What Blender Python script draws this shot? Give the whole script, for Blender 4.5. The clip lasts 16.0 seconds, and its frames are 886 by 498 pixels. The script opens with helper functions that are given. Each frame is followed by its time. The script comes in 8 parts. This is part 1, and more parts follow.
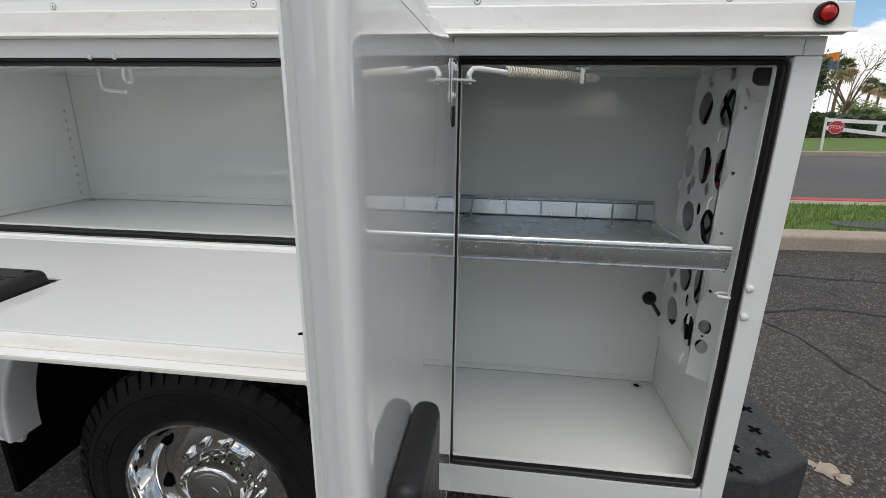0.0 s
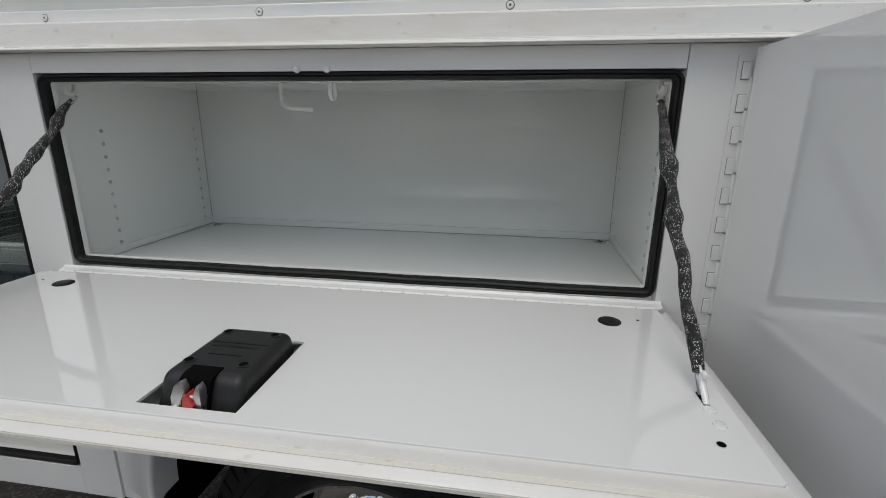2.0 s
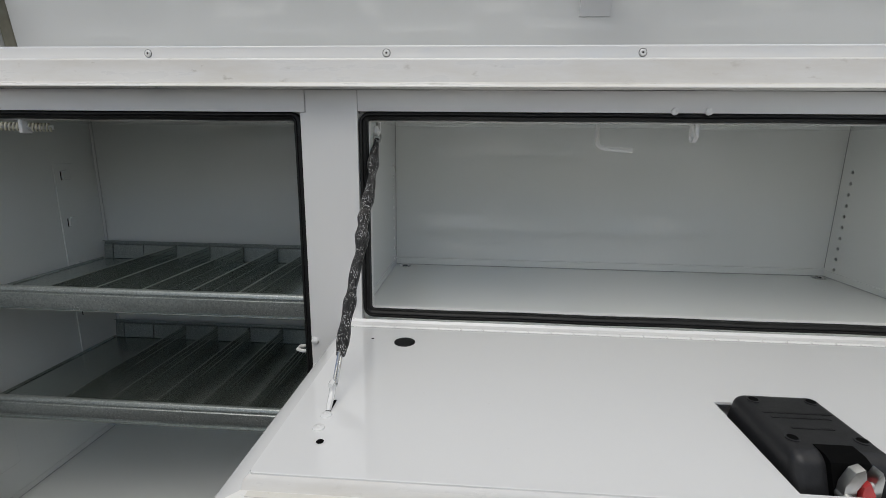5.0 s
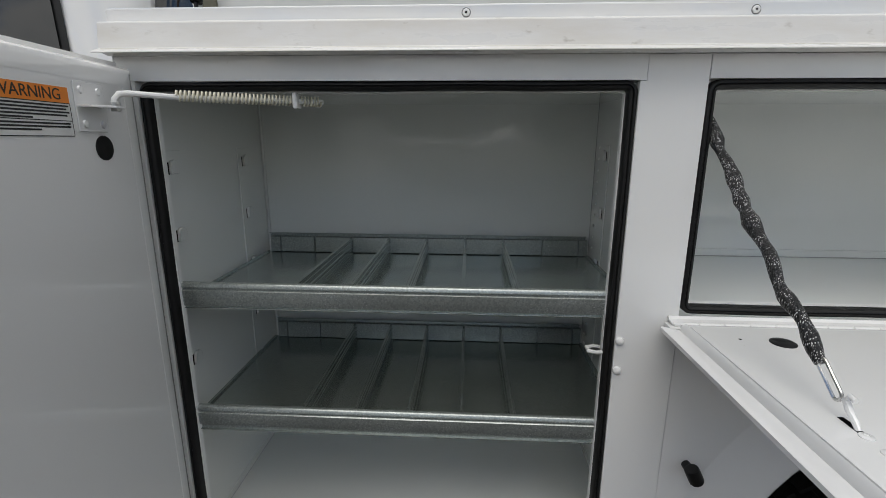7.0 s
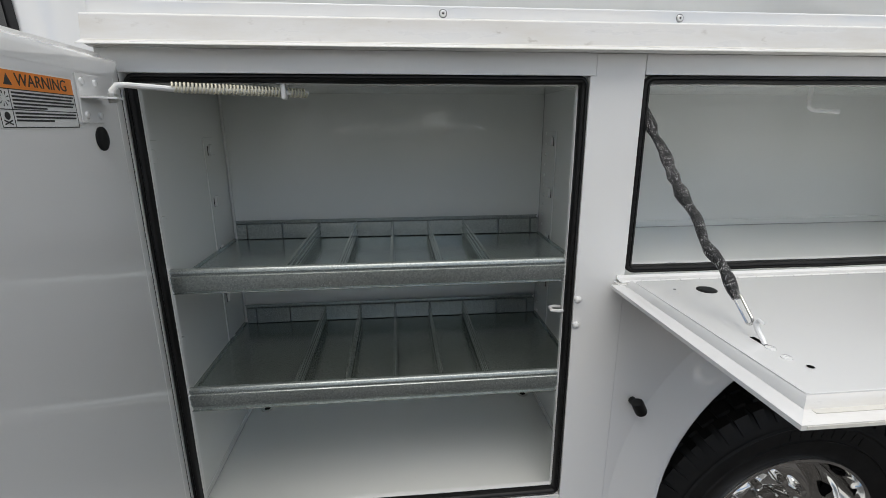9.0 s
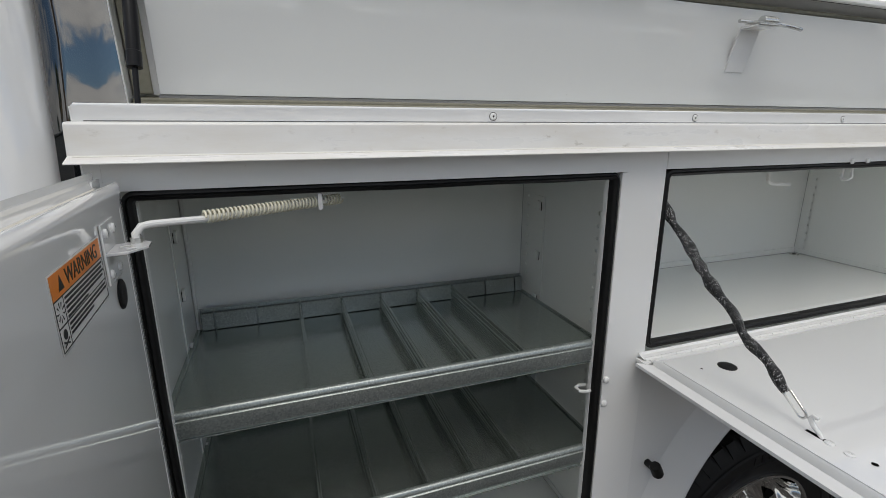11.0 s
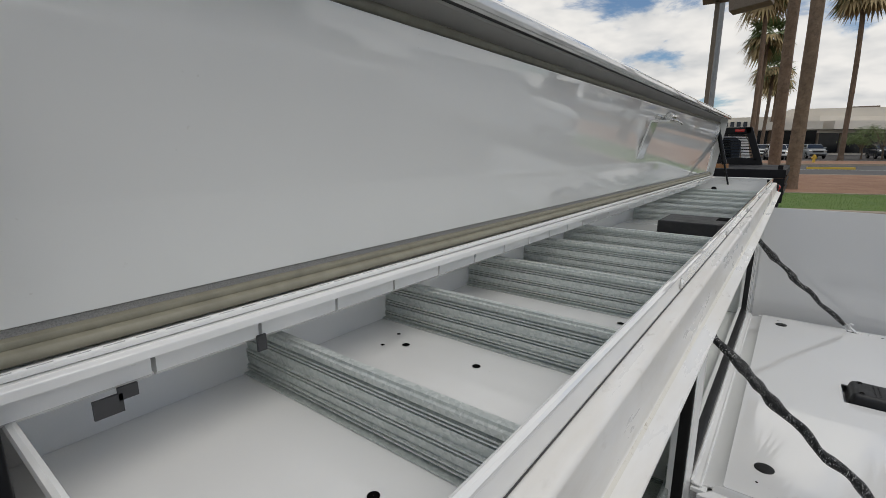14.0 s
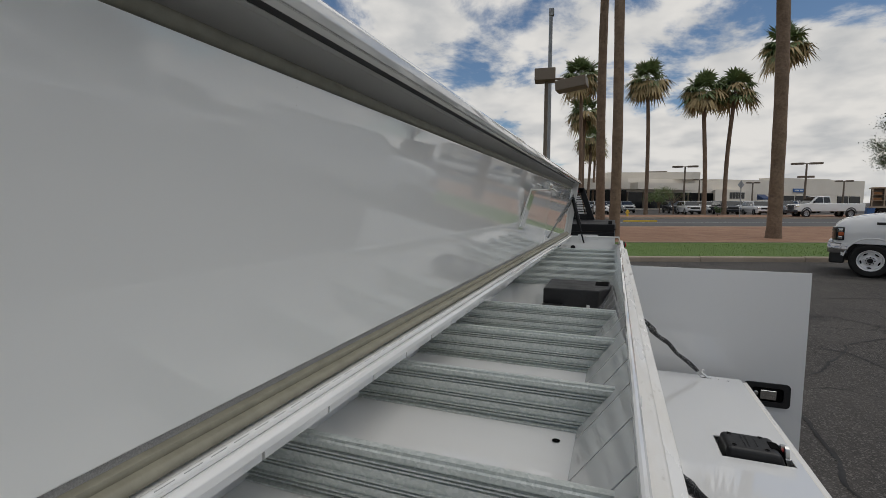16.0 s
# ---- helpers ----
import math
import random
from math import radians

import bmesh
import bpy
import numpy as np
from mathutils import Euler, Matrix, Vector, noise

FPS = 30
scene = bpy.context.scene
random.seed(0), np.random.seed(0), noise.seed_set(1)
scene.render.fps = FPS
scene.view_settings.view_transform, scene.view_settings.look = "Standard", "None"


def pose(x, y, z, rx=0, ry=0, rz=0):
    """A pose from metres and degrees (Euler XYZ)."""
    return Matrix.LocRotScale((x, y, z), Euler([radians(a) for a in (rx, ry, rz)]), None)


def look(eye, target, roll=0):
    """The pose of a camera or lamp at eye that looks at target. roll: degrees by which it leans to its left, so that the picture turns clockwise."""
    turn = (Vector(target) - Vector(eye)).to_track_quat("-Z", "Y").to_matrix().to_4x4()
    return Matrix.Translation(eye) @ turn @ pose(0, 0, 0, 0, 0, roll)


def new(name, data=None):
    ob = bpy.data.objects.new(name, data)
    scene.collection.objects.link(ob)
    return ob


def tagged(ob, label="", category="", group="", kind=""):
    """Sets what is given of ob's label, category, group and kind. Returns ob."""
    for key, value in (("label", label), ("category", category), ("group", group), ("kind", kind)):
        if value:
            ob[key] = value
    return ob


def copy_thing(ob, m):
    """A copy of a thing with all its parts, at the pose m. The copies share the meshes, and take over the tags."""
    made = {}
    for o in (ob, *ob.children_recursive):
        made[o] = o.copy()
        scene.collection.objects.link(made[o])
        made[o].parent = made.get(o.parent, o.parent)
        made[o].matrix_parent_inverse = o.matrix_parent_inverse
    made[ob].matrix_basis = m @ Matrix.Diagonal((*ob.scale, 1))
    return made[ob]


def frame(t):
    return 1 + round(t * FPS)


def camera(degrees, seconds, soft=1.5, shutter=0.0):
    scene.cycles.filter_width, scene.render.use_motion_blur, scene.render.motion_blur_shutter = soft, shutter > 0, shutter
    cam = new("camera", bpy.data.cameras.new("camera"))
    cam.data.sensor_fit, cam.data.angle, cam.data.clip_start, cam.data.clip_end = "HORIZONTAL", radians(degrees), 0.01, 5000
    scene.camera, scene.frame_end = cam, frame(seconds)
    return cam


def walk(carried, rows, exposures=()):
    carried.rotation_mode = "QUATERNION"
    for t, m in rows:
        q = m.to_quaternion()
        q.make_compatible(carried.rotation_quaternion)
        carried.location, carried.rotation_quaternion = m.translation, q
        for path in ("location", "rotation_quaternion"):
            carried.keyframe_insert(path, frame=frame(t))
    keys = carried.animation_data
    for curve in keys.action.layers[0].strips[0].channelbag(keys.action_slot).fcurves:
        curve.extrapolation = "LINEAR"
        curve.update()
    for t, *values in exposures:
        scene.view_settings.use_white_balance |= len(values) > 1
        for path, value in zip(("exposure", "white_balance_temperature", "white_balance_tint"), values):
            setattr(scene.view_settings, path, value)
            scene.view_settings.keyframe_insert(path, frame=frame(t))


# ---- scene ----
cam = camera(87.7, 16.0, soft=0.6)
PATH = [
    (0, (0.048, -0.87, 1.437), (-0.184, 1.033, 0.867), 0.8),
    (0.5, (-0.044, -0.904, 1.442), (-0.325, 0.995, 0.881), 0.8),
    (1, (-0.165, -0.885, 1.439), (-0.488, 1.009, 0.886), 0.6),
    (1.5, (-0.29, -0.807, 1.443), (-0.618, 1.09, 0.899), 0.6),
    (2, (-0.388, -0.766, 1.45), (-0.681, 1.14, 0.917), 0.5),
    (2.5, (-0.518, -0.8, 1.465), (-0.763, 1.119, 0.959), 0.2),
    (3, (-0.619, -0.838, 1.466), (-0.812, 1.094, 0.987), 0.2),
    (5.5, (-1.198, -0.772, 1.467), (-1.333, 1.18, 1.049), 0.7),
    (6, (-1.348, -0.76, 1.454), (-1.498, 1.187, 1.023), 0.6),
    (6.5, (-1.506, -0.731, 1.448), (-1.637, 1.213, 0.999), 0.4),
    (7, (-1.608, -0.723, 1.441), (-1.713, 1.22, 0.979), 0.2),
    (7.5, (-1.722, -0.78, 1.444), (-1.775, 1.16, 0.963), -0.0),
    (8, (-1.752, -0.805, 1.446), (-1.755, 1.132, 0.946), -0.1),
    (8.5, (-1.742, -0.803, 1.441), (-1.669, 1.131, 0.934), -0.3),
    (9, (-1.695, -0.811, 1.443), (-1.508, 1.113, 0.929), -0.2),
    (11.5, (-2.029, -0.583, 1.666), (-1.226, 1.177, 1.156), -0.1),
    (12, (-2.112, -0.491, 1.726), (-1.124, 1.169, 1.208), 0.0),
    (12.5, (-2.142, -0.414, 1.749), (-0.979, 1.139, 1.267), -0.0),
    (13, (-2.179, -0.293, 1.75), (-0.864, 1.142, 1.29), -0.0),
    (13.5, (-2.22, -0.183, 1.739), (-0.777, 1.126, 1.287), -0.2),
    (14, (-2.151, -0.084, 1.759), (-0.592, 1.096, 1.339), 0.1),
    (14.5, (-2.094, -0.029, 1.772), (-0.426, 1.012, 1.403), 0.1),
    (15, (-2.071, -0.004, 1.782), (-0.314, 0.901, 1.475), -0.1),
    (15.5, (-2.049, 0.007, 1.781), (-0.224, 0.791, 1.546), -0.1),
    (16, (-2.043, 0.025, 1.79), (-0.177, 0.721, 1.604), 0.1),
]
EXPOSURES = [(0.0, -0.10), (1.0, -0.36), (2.0, -0.52), (3.0, -0.55), (5.5, -0.40), (6.5, -0.34), (7.5, -0.21), (9.0, -0.06), (11.5, -0.40), (12.5, -0.44), (13.5, -0.56), (14.5, -0.66), (15.5, -0.82), (16.0, -0.86)]
walk(cam, [(t, look(eye, target, roll)) for t, eye, target, roll in PATH], EXPOSURES)

# ---- world, sun and exposure ----
SLOPE = 0.0105


def gz(x, y=0.0):
    """Height of the gently sloping ground."""
    return SLOPE * (x + 0.7)


world = bpy.data.worlds.new("sky")
scene.world = world
world.use_nodes = True
wn, wl = world.node_tree.nodes, world.node_tree.links
wn.clear()
w_out = wn.new("ShaderNodeOutputWorld")
w_bg = wn.new("ShaderNodeBackground")
w_sky = wn.new("ShaderNodeTexSky")
w_sky.sky_type = "NISHITA"
w_sky.sun_disc = False
SUN_EL, SUN_AZ = 63.0, 262.0
w_sky.sun_elevation, w_sky.sun_rotation = radians(SUN_EL), radians(90 - SUN_AZ)
w_tc = wn.new("ShaderNodeTexCoord")
w_sep = wn.new("ShaderNodeSeparateXYZ")
wl.new(w_tc.outputs["Generated"], w_sep.inputs[0])


def wmath(op, a, b=None, clamp=False):
    n = wn.new("ShaderNodeMath")
    n.operation, n.use_clamp = op, clamp
    for i, v in enumerate((a, b)):
        if v is None:
            continue
        if isinstance(v, (int, float)):
            n.inputs[i].default_value = v
        else:
            wl.new(v, n.inputs[i])
    return n.outputs[0]


# clouds lie on a flat layer overhead, so they close up towards the horizon
w_den = wmath("MAXIMUM", wmath("ADD", w_sep.outputs[2], 0.22), 0.06)
w_cmb = wn.new("ShaderNodeCombineXYZ")
wl.new(wmath("DIVIDE", w_sep.outputs[0], w_den), w_cmb.inputs[0])
wl.new(wmath("DIVIDE", w_sep.outputs[1], w_den), w_cmb.inputs[1])
w_cmb.inputs[2].default_value = 3.7
w_n1 = wn.new("ShaderNodeTexNoise")
w_n1.inputs["Scale"].default_value, w_n1.inputs["Detail"].default_value = 1.5, 10.0
w_n1.inputs["Roughness"].default_value = 0.58
w_n1.inputs["Distortion"].default_value = 0.25
wl.new(w_cmb.outputs[0], w_n1.inputs["Vector"])
w_n2 = wn.new("ShaderNodeTexNoise")
w_n2.inputs["Scale"].default_value, w_n2.inputs["Detail"].default_value = 4.2, 9.0
wl.new(w_cmb.outputs[0], w_n2.inputs["Vector"])
w_cov = wn.new("ShaderNodeMapRange")
w_cov.interpolation_type = "SMOOTHSTEP"
w_cov.inputs["From Min"].default_value, w_cov.inputs["From Max"].default_value = 0.445, 0.545
wl.new(wmath("ADD", w_n1.outputs[0], wmath("MULTIPLY", wmath("MAXIMUM", wmath("SUBTRACT", 0.30, w_sep.outputs[2]), 0.0), 0.42)), w_cov.inputs["Value"])
w_ramp = wn.new("ShaderNodeValToRGB")
w_ramp.color_ramp.elements[0].position, w_ramp.color_ramp.elements[0].color = 0.32, (9.1, 9.25, 9.35, 1)
w_ramp.color_ramp.elements[1].position, w_ramp.color_ramp.elements[1].color = 0.60, (13.1, 12.8, 12.3, 1)
wl.new(w_n2.outputs[0], w_ramp.inputs[0])
w_mix = wn.new("ShaderNodeMix")
w_mix.data_type = "RGBA"
wl.new(w_cov.outputs[0], w_mix.inputs["Factor"])
w_sky.dust_density, w_sky.ozone_density = 0.3, 3.0
w_clear = wn.new("ShaderNodeMix")
w_clear.data_type, w_clear.blend_type = "RGBA", "MULTIPLY"
w_clear.inputs["Factor"].default_value = 1.0
w_clear.inputs["B"].default_value = (1.25, 1.33, 1.37, 1)
wl.new(w_sky.outputs[0], w_clear.inputs["A"])
wl.new(w_clear.outputs["Result"], w_mix.inputs["A"])
wl.new(w_ramp.outputs[0], w_mix.inputs["B"])
wl.new(w_mix.outputs["Result"], w_bg.inputs["Color"])
w_bg.inputs["Strength"].default_value = 0.10
wl.new(w_bg.outputs[0], w_out.inputs[0])

sun_data = bpy.data.lights.new("sun", "SUN")
sun_data.energy, sun_data.angle, sun_data.color = 1.4, radians(42), (1.0, 0.965, 0.915)
sun = new("sun", sun_data)
sun_dir = Vector((math.cos(radians(SUN_AZ)) * math.cos(radians(SUN_EL)), math.sin(radians(SUN_AZ)) * math.cos(radians(SUN_EL)), math.sin(radians(SUN_EL))))
sun.matrix_basis = look(sun_dir * 60, (0, 0, 0))

# ---- materials ----


class Mat:
    """A node material: base colour varied at two scales, bump, gloss."""

    def __init__(self, name):
        self.m = bpy.data.materials.new(name)
        self.m.use_nodes = True
        self.n, self.l = self.m.node_tree.nodes, self.m.node_tree.links
        self.b = self.n["Principled BSDF"]
        self.tc = self.n.new("ShaderNodeTexCoord").outputs["Object"]

    def put(self, socket, value):
        s = self.b.inputs[socket]
        if isinstance(value, (int, float, tuple)):
            s.default_value = value
        else:
            self.l.new(value, s)
        return self

    def noise(self, scale, detail=4.0, rough=0.55, stretch=None, distort=0.0):
        t = self.n.new("ShaderNodeTexNoise")
        t.inputs["Scale"].default_value, t.inputs["Detail"].default_value = scale, detail
        t.inputs["Roughness"].default_value, t.inputs["Distortion"].default_value = rough, distort
        self.l.new(self.scaled(stretch), t.inputs["Vector"])
        return t.outputs[0]

    def scaled(self, stretch):
        if not stretch:
            return self.tc
        mp = self.n.new("ShaderNodeMapping")
        mp.inputs["Scale"].default_value = stretch
        self.l.new(self.tc, mp.inputs["Vector"])
        return mp.outputs[0]

    def voronoi(self, scale, feature="F1", out="Distance", stretch=None):
        t = self.n.new("ShaderNodeTexVoronoi")
        t.feature = feature
        t.inputs["Scale"].default_value = scale
        self.l.new(self.scaled(stretch), t.inputs["Vector"])
        return t.outputs[out]

    def step(self, value, lo, hi, a=0.0, b=1.0):
        r = self.n.new("ShaderNodeMapRange")
        for k, v in (("From Min", lo), ("From Max", hi), ("To Min", a), ("To Max", b)):
            r.inputs[k].default_value = v
        self.l.new(value, r.inputs["Value"])
        return r.outputs[0]

    def mix(self, fac, a, b):
        x = self.n.new("ShaderNodeMix")
        x.data_type = "RGBA"
        for k, v in (("Factor", fac), ("A", a), ("B", b)):
            if isinstance(v, (int, float)):
                x.inputs[k].default_value = v
            elif isinstance(v, tuple):
                x.inputs[k].default_value = (*v, 1)[:4]
            else:
                self.l.new(v, x.inputs[k])
        return x.outputs["Result"]

    def mul(self, a, b):
        x = self.n.new("ShaderNodeMath")
        x.operation = "MULTIPLY"
        for i, v in enumerate((a, b)):
            if isinstance(v, (int, float)):
                x.inputs[i].default_value = v
            else:
                self.l.new(v, x.inputs[i])
        return x.outputs[0]

    def random(self):
        return self.n.new("ShaderNodeObjectInfo").outputs["Random"]

    def bump(self, height, strength=0.2, dist=0.001):
        x = self.n.new("ShaderNodeBump")
        x.inputs["Strength"].default_value, x.inputs["Distance"].default_value = strength, dist
        self.l.new(height, x.inputs["Height"])
        self.l.new(x.outputs[0], self.b.inputs["Normal"])
        return self


def paint(name, col, rough=0.2, coat=0.35, dirt=0.07, dirt_col=(0.34, 0.30, 0.24), speck=0.5):
    """Sprayed white enamel: orange peel, faint grime and small specks."""
    m = Mat(name)
    big = m.step(m.noise(2.2, 6), 0.45, 0.8, 0, dirt)
    fine = m.step(m.noise(160, 2), 0.735, 0.76, 0, speck)
    c = m.mix(big, col, tuple(0.82 * v for v in col))
    c = m.mix(m.mul(fine, m.step(m.noise(9, 3), 0.5, 0.75)), c, dirt_col)
    m.put("Base Color", c).put("Roughness", m.step(m.noise(14, 5), 0.3, 0.7, rough * 0.8, rough * 1.25))
    m.put("Coat Weight", coat).put("Coat Roughness", 0.008)
    return m.bump(m.noise(420, 1), 0.02, 0.0003).m


def plain(name, col, rough=0.5, metal=0.0, var=0.25, scale=30.0, bump=0.15, dist=0.0006, spec=0.5):
    m = Mat(name)
    c = m.mix(m.step(m.noise(scale, 5), 0.3, 0.7), tuple(v * (1 - var) for v in col), tuple(min(1, v * (1 + var)) for v in col))
    m.put("Base Color", c).put("Roughness", m.step(m.noise(scale * 0.3, 4), 0.3, 0.7, rough * 0.85, min(1, rough * 1.15)))
    m.put("Metallic", metal).put("Specular IOR Level", spec)
    return m.bump(m.noise(scale * 6, 2), bump, dist).m


WHITE = paint("white_enamel", (0.80, 0.80, 0.785))
GLOSS = paint("gloss_white_enamel", (0.80, 0.80, 0.79), rough=0.035, coat=1.0, dirt=0.05, speck=0.35)
SATIN = paint("satin_white_enamel", (0.78, 0.785, 0.765), rough=0.045, coat=0.85, dirt=0.04, speck=0.3)
INNER = paint("inside_white_enamel", (0.835, 0.85, 0.825), rough=0.09, coat=0.6, dirt=0.02, speck=0.15)


def dirty_paint():
    m = Mat("grimy_white_enamel")
    film = m.step(m.noise(7, 7, 0.65, (0.6, 3, 3)), 0.40, 0.72, 0, 0.58)
    spots = m.step(m.noise(55, 6, 0.6, (0.5, 1, 1)), 0.61, 0.72, 0, 0.70)
    c = m.mix(film, (0.80, 0.79, 0.765), (0.65, 0.605, 0.525))
    c = m.mix(m.mul(spots, m.step(m.noise(3, 4), 0.4, 0.65)), c, (0.30, 0.255, 0.19))
    m.put("Base Color", c).put("Roughness", m.step(film, 0, 0.7, 0.25, 0.6)).put("Coat Weight", 0.15)
    return m.bump(m.noise(300, 2), 0.08, 0.0005).m


GRIMY = dirty_paint()


def grime():
    """A broken line of brown dirt on white paint."""
    m = Mat("brown_grime_on_paint")
    spots = m.step(m.noise(220, 6, 0.75), 0.54, 0.66)
    runs = m.step(m.noise(16, 7, 0.7), 0.46, 0.66)
    c = m.mix(m.mul(spots, runs), (0.70, 0.68, 0.62), (0.36, 0.30, 0.22))
    m.put("Base Color", c).put("Roughness", 0.7)
    return m.bump(m.noise(200, 3), 0.2, 0.0006).m


GRIME = grime()


def galvanised(name, dark, light, rough=0.38, oxide=0.4, metal=0.9):
    m = Mat(name)
    cell = m.voronoi(330, "F1", "Color")
    sp = m.n.new("ShaderNodeRGBToBW")
    m.l.new(cell, sp.inputs[0])
    c = m.mix(m.step(sp.outputs[0], 0.2, 0.8), dark, light)
    ox = m.mul(m.step(m.noise(380, 3, 0.55), 0.60, 0.66), m.step(m.noise(9, 4), 0.40, 0.58, 0, oxide))
    c = m.mix(ox, c, (0.62, 0.64, 0.64))
    m.put("Base Color", c).put("Metallic", m.step(ox, 0, 1, metal, 0.1))
    m.put("Roughness", m.step(m.noise(22, 5), 0.3, 0.7, rough * 0.88, rough * 1.15))
    return m.bump(m.noise(40, 2), 0.03, 0.0004).m


GALV = galvanised("galvanised_steel", (0.29, 0.32, 0.305), (0.40, 0.43, 0.415), 0.32, 1.0, 0.66)
GALV_DARK = galvanised("dull_galvanised_steel", (0.41, 0.45, 0.42), (0.48, 0.52, 0.49), 0.22, 0.35, 0.84)
GALV_NEW = galvanised("bright_galvanised_steel", (0.55, 0.58, 0.57), (0.62, 0.65, 0.64), 0.25, 0.03, 0.80)
GALV_TRAY = galvanised("pale_galvanised_steel", (0.52, 0.56, 0.54), (0.66, 0.69, 0.67), 0.40, 0.25, 0.45)
RUBBER = plain("black_rubber", (0.009, 0.009, 0.009), 0.45, var=0.3, scale=40, spec=0.3)
# grey that carries the shade on the lid flange's underside
FLANGE_SHADE = plain("flange_shade_grey", (0.55, 0.55, 0.535), 0.7, var=0.08, scale=6)
CAULK = plain("grey_caulk", (0.38, 0.385, 0.38), 0.6, var=0.3)
# dark grey for the rail joint, and for shade in gaps, grooves and cut-outs
JOINT_SHADE = plain("dark_joint_shade", (0.05, 0.05, 0.052), 0.6, var=0.2)
TAR = plain("tar_seal", (0.016, 0.015, 0.015), 0.75, var=0.4, scale=9, bump=0.6, dist=0.003)
SHOP_GLASS = plain("dark_shop_glass", (0.012, 0.013, 0.015), 0.15, var=0.3, scale=0.6, bump=0.0, spec=0.25)
FLAT_BLACK = plain("flat_black_steel", (0.007, 0.007, 0.008), 0.5, var=0.3, scale=8, spec=0.25)
PLASTIC = plain("black_textured_plastic", (0.017, 0.017, 0.018), 0.42, var=0.2, scale=120, bump=0.25, spec=0.4)
BLACK_PAINT = plain("black_powder_coat", (0.008, 0.008, 0.009), 0.24, var=0.3, scale=50, bump=0.1, spec=0.22)
STRUT = plain("black_strut_enamel", (0.005, 0.005, 0.006), 0.30, var=0.2, scale=40, bump=0.02, spec=0.25)
BUMPER = plain("textured_black_bumper_coat", (0.042, 0.043, 0.046), 0.55, var=0.45, scale=110, bump=1.0, dist=0.004)
# near-black that paints the shade of holes and hollows; axle and chassis too
VOID = plain("shade_black", (0.004, 0.004, 0.004), 0.9, spec=0.05)
TYRE = plain("tyre_rubber", (0.011, 0.0105, 0.010), 0.62, var=0.3, scale=25, bump=0.3, dist=0.001, spec=0.3)
ZINC = plain("zinc_plated_steel", (0.62, 0.62, 0.60), 0.28, 1.0, var=0.15)
CHROME = plain("chrome", (0.78, 0.78, 0.77), 0.05, 1.0, var=0.03, scale=8, bump=0.02)
CREAM = plain("cream_painted_spring", (0.66, 0.63, 0.50), 0.4, var=0.15)
WHITE_ROD = plain("white_painted_rod", (0.76, 0.76, 0.74), 0.3, var=0.06)
KHAKI = plain("khaki_foam_gasket", (0.27, 0.256, 0.198), 0.6, var=0.12, scale=60, bump=0.3)
GREY_FOAM = plain("grey_foam_strip", (0.34, 0.335, 0.325), 0.95, var=0.22, scale=900, bump=0.3)
ORANGE = plain("orange_print", (0.78, 0.24, 0.03), 0.4, var=0.05)
LABEL_WHITE = plain("white_vinyl_label", (0.74, 0.74, 0.72), 0.35, var=0.04)
INK = plain("black_ink", (0.02, 0.02, 0.02), 0.5)
RED_LENS = plain("red_lamp_lens", (0.45, 0.015, 0.012), 0.12, var=0.2)
RED_PART = plain("red_plastic", (0.5, 0.05, 0.05), 0.3, var=0.2)
AMBER = plain("yellowed_nylon", (0.62, 0.55, 0.30), 0.35, var=0.15)


def braid():
    """Expandable braided sleeve: black weave, the chain's glints painted in as pale flecks."""
    m = Mat("braided_black_sleeve")
    v = m.voronoi(520, "F1", "Distance", (1.0, 1.0, 0.42))
    g = m.step(v, 0.22, 0.40, 1, 0)
    patch = m.step(m.noise(80, 3), 0.40, 0.52)
    c = m.mix(m.mul(g, patch), (0.006, 0.006, 0.006), (0.66, 0.66, 0.65))
    m.put("Base Color", c).put("Roughness", 0.38)
    return m.bump(v, 0.8, 0.002).m


SLEEVE = braid()


def glass_dark(name="tinted_glass", col=(0.012, 0.014, 0.015)):
    m = Mat(name)
    m.put("Base Color", m.mix(m.step(m.noise(3, 2), 0.3, 0.7), col, tuple(v * 1.4 for v in col)))
    m.put("Roughness", 0.02).put("Specular IOR Level", 0.5).put("Coat Weight", 0.4).put("Coat Roughness", 0.01)
    return m.m


GLASS = glass_dark()


